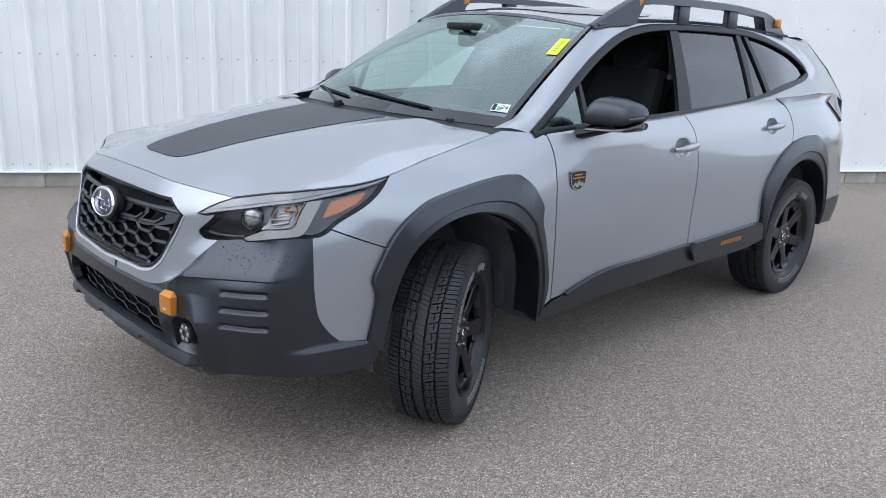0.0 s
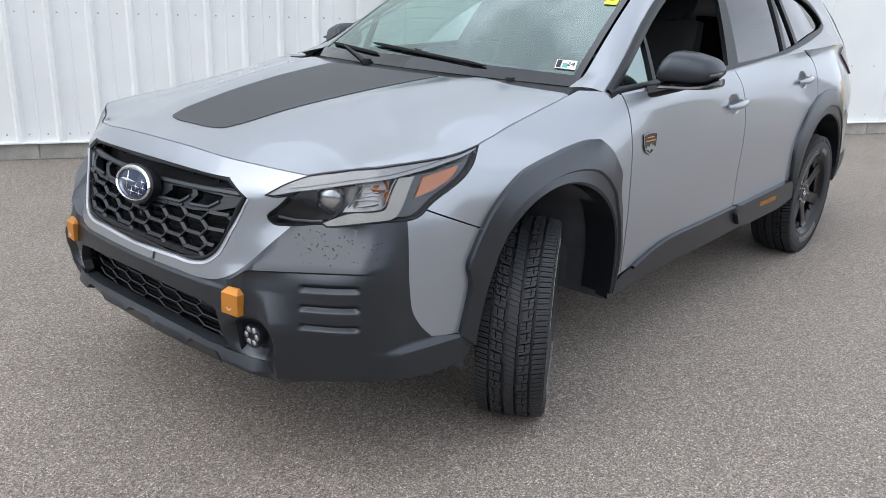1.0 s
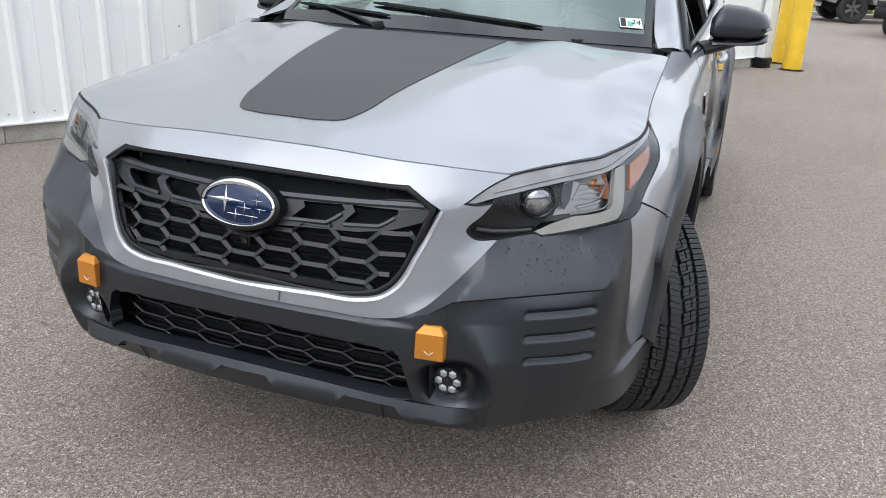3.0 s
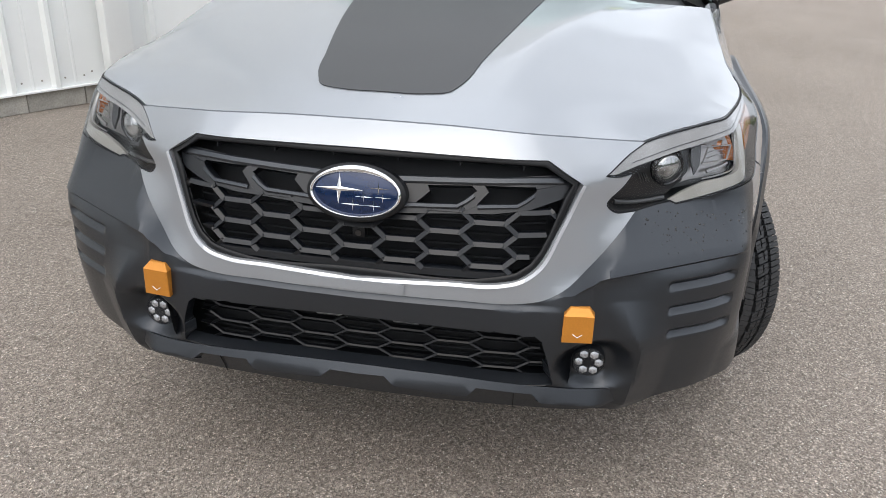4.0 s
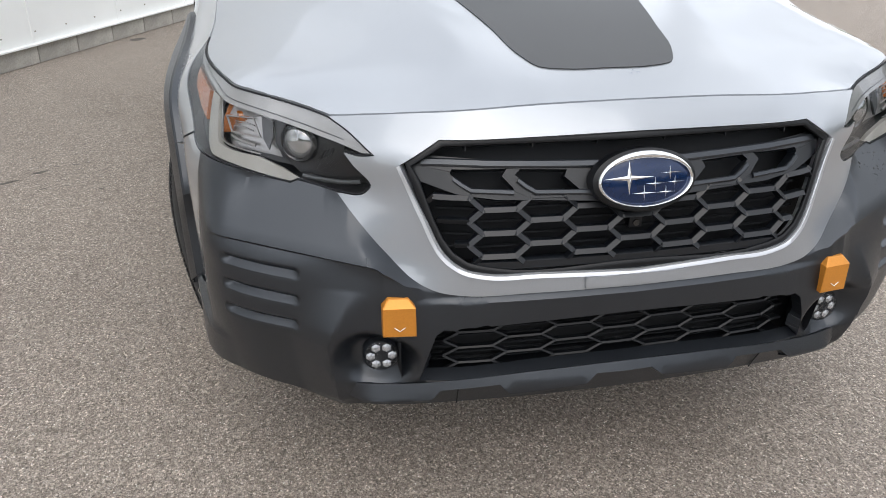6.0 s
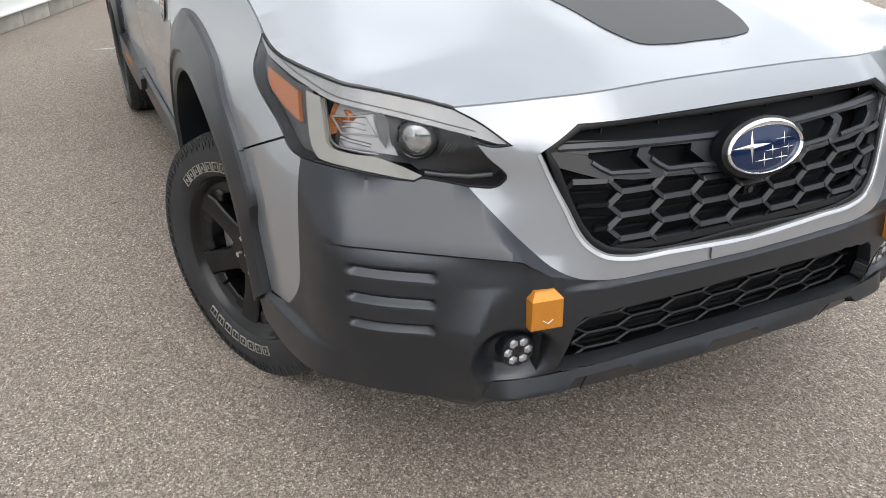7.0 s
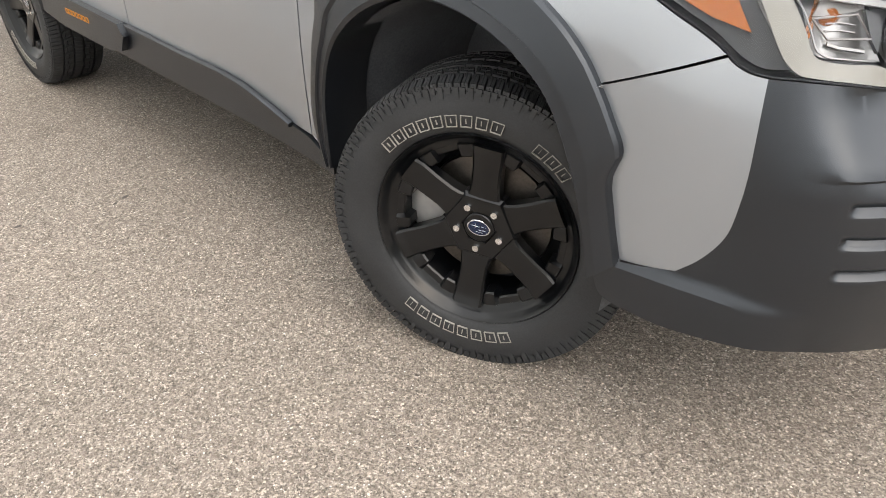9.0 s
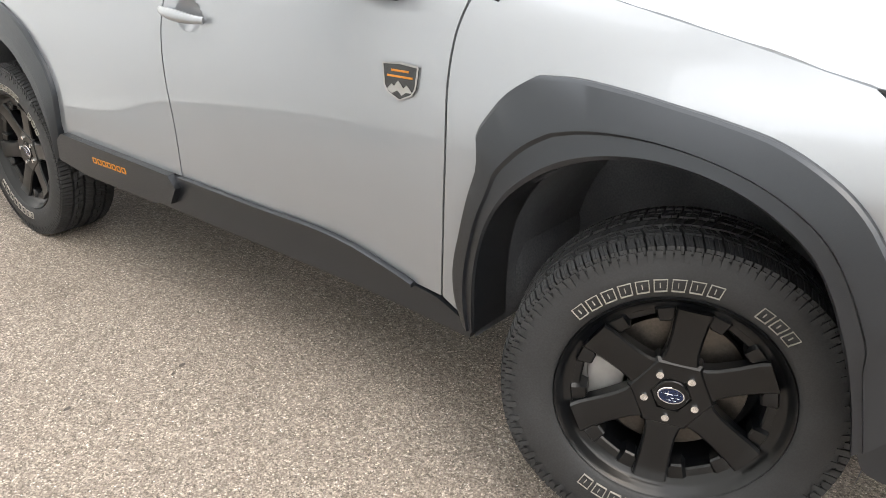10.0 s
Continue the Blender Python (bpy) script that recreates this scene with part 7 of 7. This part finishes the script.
def pickup(x, y, turn, paint, label):
    """A parked pickup truck: cab, bed, bumpers, lamps and four wheels; local x forward."""
    t = thing("pickup_truck", label, "truck", "parked pickup trucks")
    t.matrix_world = Matrix.Translation((x, y, 0)) @ pose(0, 0, 0, 0, 0, turn) @ Matrix.Scale(0.9, 4)

    def side_profile(pts, half, mat, name, label="", bevel=0.04):
        bm = bmesh.new()
        a = [bm.verts.new((p[0], -half, p[1])) for p in pts]
        b = [bm.verts.new((p[0], half, p[1])) for p in pts]
        n = len(pts)
        for k in range(n):
            bm.faces.new((a[k], a[(k + 1) % n], b[(k + 1) % n], b[k]))
        bm.faces.new(a[::-1])
        bm.faces.new(b)
        bmesh.ops.recalc_face_normals(bm, faces=bm.faces)
        bmesh.ops.bevel(bm, geom=[e for e in bm.edges if e.calc_face_angle(0) > 0.4], offset=bevel, segments=2, affect="EDGES", profile=0.5)
        return part(name, bm, mat, t, label, smooth=30)

    lower = [(2.75, 0.62)]
    for cx in (1.85, -1.80):
        lower += [(cx + 0.50 * math.cos(radians(a)), 0.42 + 0.50 * math.sin(radians(a))) for a in range(10, 171, 20)]
    lower += [(-2.9, 0.60), (-2.95, 1.15), (-0.75, 1.18), (1.05, 1.18), (2.45, 1.10), (2.78, 0.98)]
    side_profile(lower, 0.98, paint, "body", "painted body", 0.03)
    side_profile([(-0.72, 1.15), (-0.62, 1.82), (-0.30, 1.90), (0.45, 1.88), (1.10, 1.15)], 0.84, paint, "cab", "", 0.06)
    for sgn in (-1, 1):
        bm = bmesh.new()
        vs = [bm.verts.new((px, sgn * 0.846, pz)) for px, pz in ((-0.58, 1.24), (-0.50, 1.76), (0.42, 1.76), (0.90, 1.24))]
        bm.faces.new(vs)
        part("side_window", bm, GLOSS_BLACK, t, "dark side window", smooth=0)
    bm = bmesh.new()
    box(bm, (2.70, -0.95, 0.42), (2.92, 0.95, 0.66), 0.04)
    part("bumper", bm, CHROME if paint is TRUCK_SILVER else BLACK, t, "front bumper")
    bm = bmesh.new()
    box(bm, (-3.10, -0.93, 0.48), (-2.90, 0.93, 0.66), 0.04)
    part("bumper", bm, BLACK, t, "rear bumper")
    bm = bmesh.new()
    box(bm, (2.62, -0.55, 0.70), (2.80, 0.55, 0.98), 0.02)
    part("grille", bm, BLACK, t)
    bm = bmesh.new()
    box(bm, (-2.6, -0.50, 0.36), (2.6, 0.50, 0.56), 0.03)
    part("underbody", bm, MATT_BLACK, t)
    for sgn in (-1, 1):
        bm = bmesh.new()
        box(bm, (2.56, sgn * 0.78 - 0.17, 0.78), (2.775, sgn * 0.78 + 0.17, 0.96), 0.03)
        part("head_lamp", bm, WHITE_TRIM, t)
        for cx in (1.85, -1.80):
            rot = 0 if sgn > 0 else 180
            w = add("wheel", truck_tyre, t, Matrix.Translation((cx, sgn * 0.84, 0.39)) @ pose(0, 0, 0, 0, 0, rot), "tyre on a bright alloy rim")
            add("rim", truck_rim, w)
            for k in range(6):
                add("spoke", truck_spoke, w, pose(0, 0, 0, 0, 60 * k, 0))


truck_tyre = mesh_of("truck_tyre", lathe([(0.235, -0.10), (0.27, -0.125), (0.36, -0.130), (0.388, -0.10), (0.39, 0.0), (0.388, 0.10), (0.36, 0.130), (0.27, 0.125), (0.235, 0.10)], 40), RUBBER)
truck_rim = mesh_of("truck_rim", lathe([(0.03, 0.02), (0.20, 0.02), (0.225, 0.08), (0.24, 0.118), (0.228, 0.120), (0.20, -0.05), (0.03, -0.05)], 40), LAMP_DARK)
spoke_bm = bmesh.new()
box(spoke_bm, (-0.035, 0.02, 0.02), (0.035, 0.085, 0.225), 0.01)
truck_spoke = mesh_of("truck_spoke", spoke_bm, REFLECT)
pickup(-21.65, 4.5, -75, TRUCK_SILVER, "silver pickup truck parked before the verge")
pickup(-18.3, 5.07, -27, BRAKE_RED, "black pickup truck parked at an angle")

# unseen line of trees on the open side, added to darken horizon reflections
backdrop_rng = random.Random(21)
rows = []
for k in range(161):
    a = radians(-45 + 160 * k / 160)
    top = 8.5 + 2.2 * math.sin(k * 0.31) + 1.6 * math.sin(k * 0.83 + 1) + backdrop_rng.uniform(-0.9, 0.9)
    row = []
    for j in range(9):
        h = top * j / 8
        r = 46 + 2.5 * math.sin(k * 0.55 + j) + backdrop_rng.uniform(-0.8, 0.8) + 0.5 * j
        row.append(Vector((r * math.cos(a), r * math.sin(a), max(h + backdrop_rng.uniform(-0.4, 0.4), -0.2) if j else -0.3)))
    rows.append(row)
tagged(part("backdrop", facing(loft(rows, closed=False), (-1, -1, 0)), BACKDROP_GREEN, smooth=0), "unseen dark green tree line added for dark horizon reflections", "trees", kind="structure")

# stains and small marks on the asphalt
mark_rng = random.Random(5)


def blot(bm, cx, cy, length, width, angle, z=0.0015):
    """A flat irregular patch."""
    ring = []
    c, s = math.cos(radians(angle)), math.sin(radians(angle))
    for k in range(22):
        a = 2 * math.pi * k / 22
        u, v = length / 2 * math.cos(a) * mark_rng.uniform(0.65, 1.1), width / 2 * math.sin(a) * mark_rng.uniform(0.5, 1.15)
        ring.append(bm.verts.new((cx + u * c - v * s, cy + u * s + v * c, z)))
    bm.faces.new(ring)


bm = bmesh.new()
for cx, cy, length, width in ((-1.505, -1.885, 0.11, 0.030), (-1.535, -1.845, 0.05, 0.022), (-1.625, -1.765, 0.08, 0.030), (-1.645, -1.735, 0.045, 0.015), (-1.70, -1.690, 0.035, 0.012), (-1.715, -1.615, 0.045, 0.016), (-1.735, -1.565, 0.03, 0.008),
                              (-1.42, -1.995, 0.040, 0.012), (-1.36, -1.90, 0.055, 0.007), (-1.405, -1.70, 0.05, 0.014), (-1.43, -1.60, 0.03, 0.010), (-1.367, -1.443, 0.03, 0.02), (-1.322, -1.117, 0.035, 0.018), (-1.30, -1.16, 0.02, 0.012), (-1.85, -1.83, 0.09, 0.006),
                              (-4.73, -1.67, 0.14, 0.12)):
    blot(bm, cx, cy, length, width, mark_rng.uniform(95, 135))
tagged(part("ground_stains", facing(bm, (0, 0, 1)), STAIN, smooth=0), "small dark oil stains on the asphalt", "stains", kind="stuff")
bm = bmesh.new()
blot(bm, -4.255, -0.905, 0.21, 0.05, 85)
tagged(part("paint_mark", facing(bm, (0, 0, 1)), ROAD_PAINT, smooth=0), "worn white paint mark on the asphalt", "marking", kind="structure")
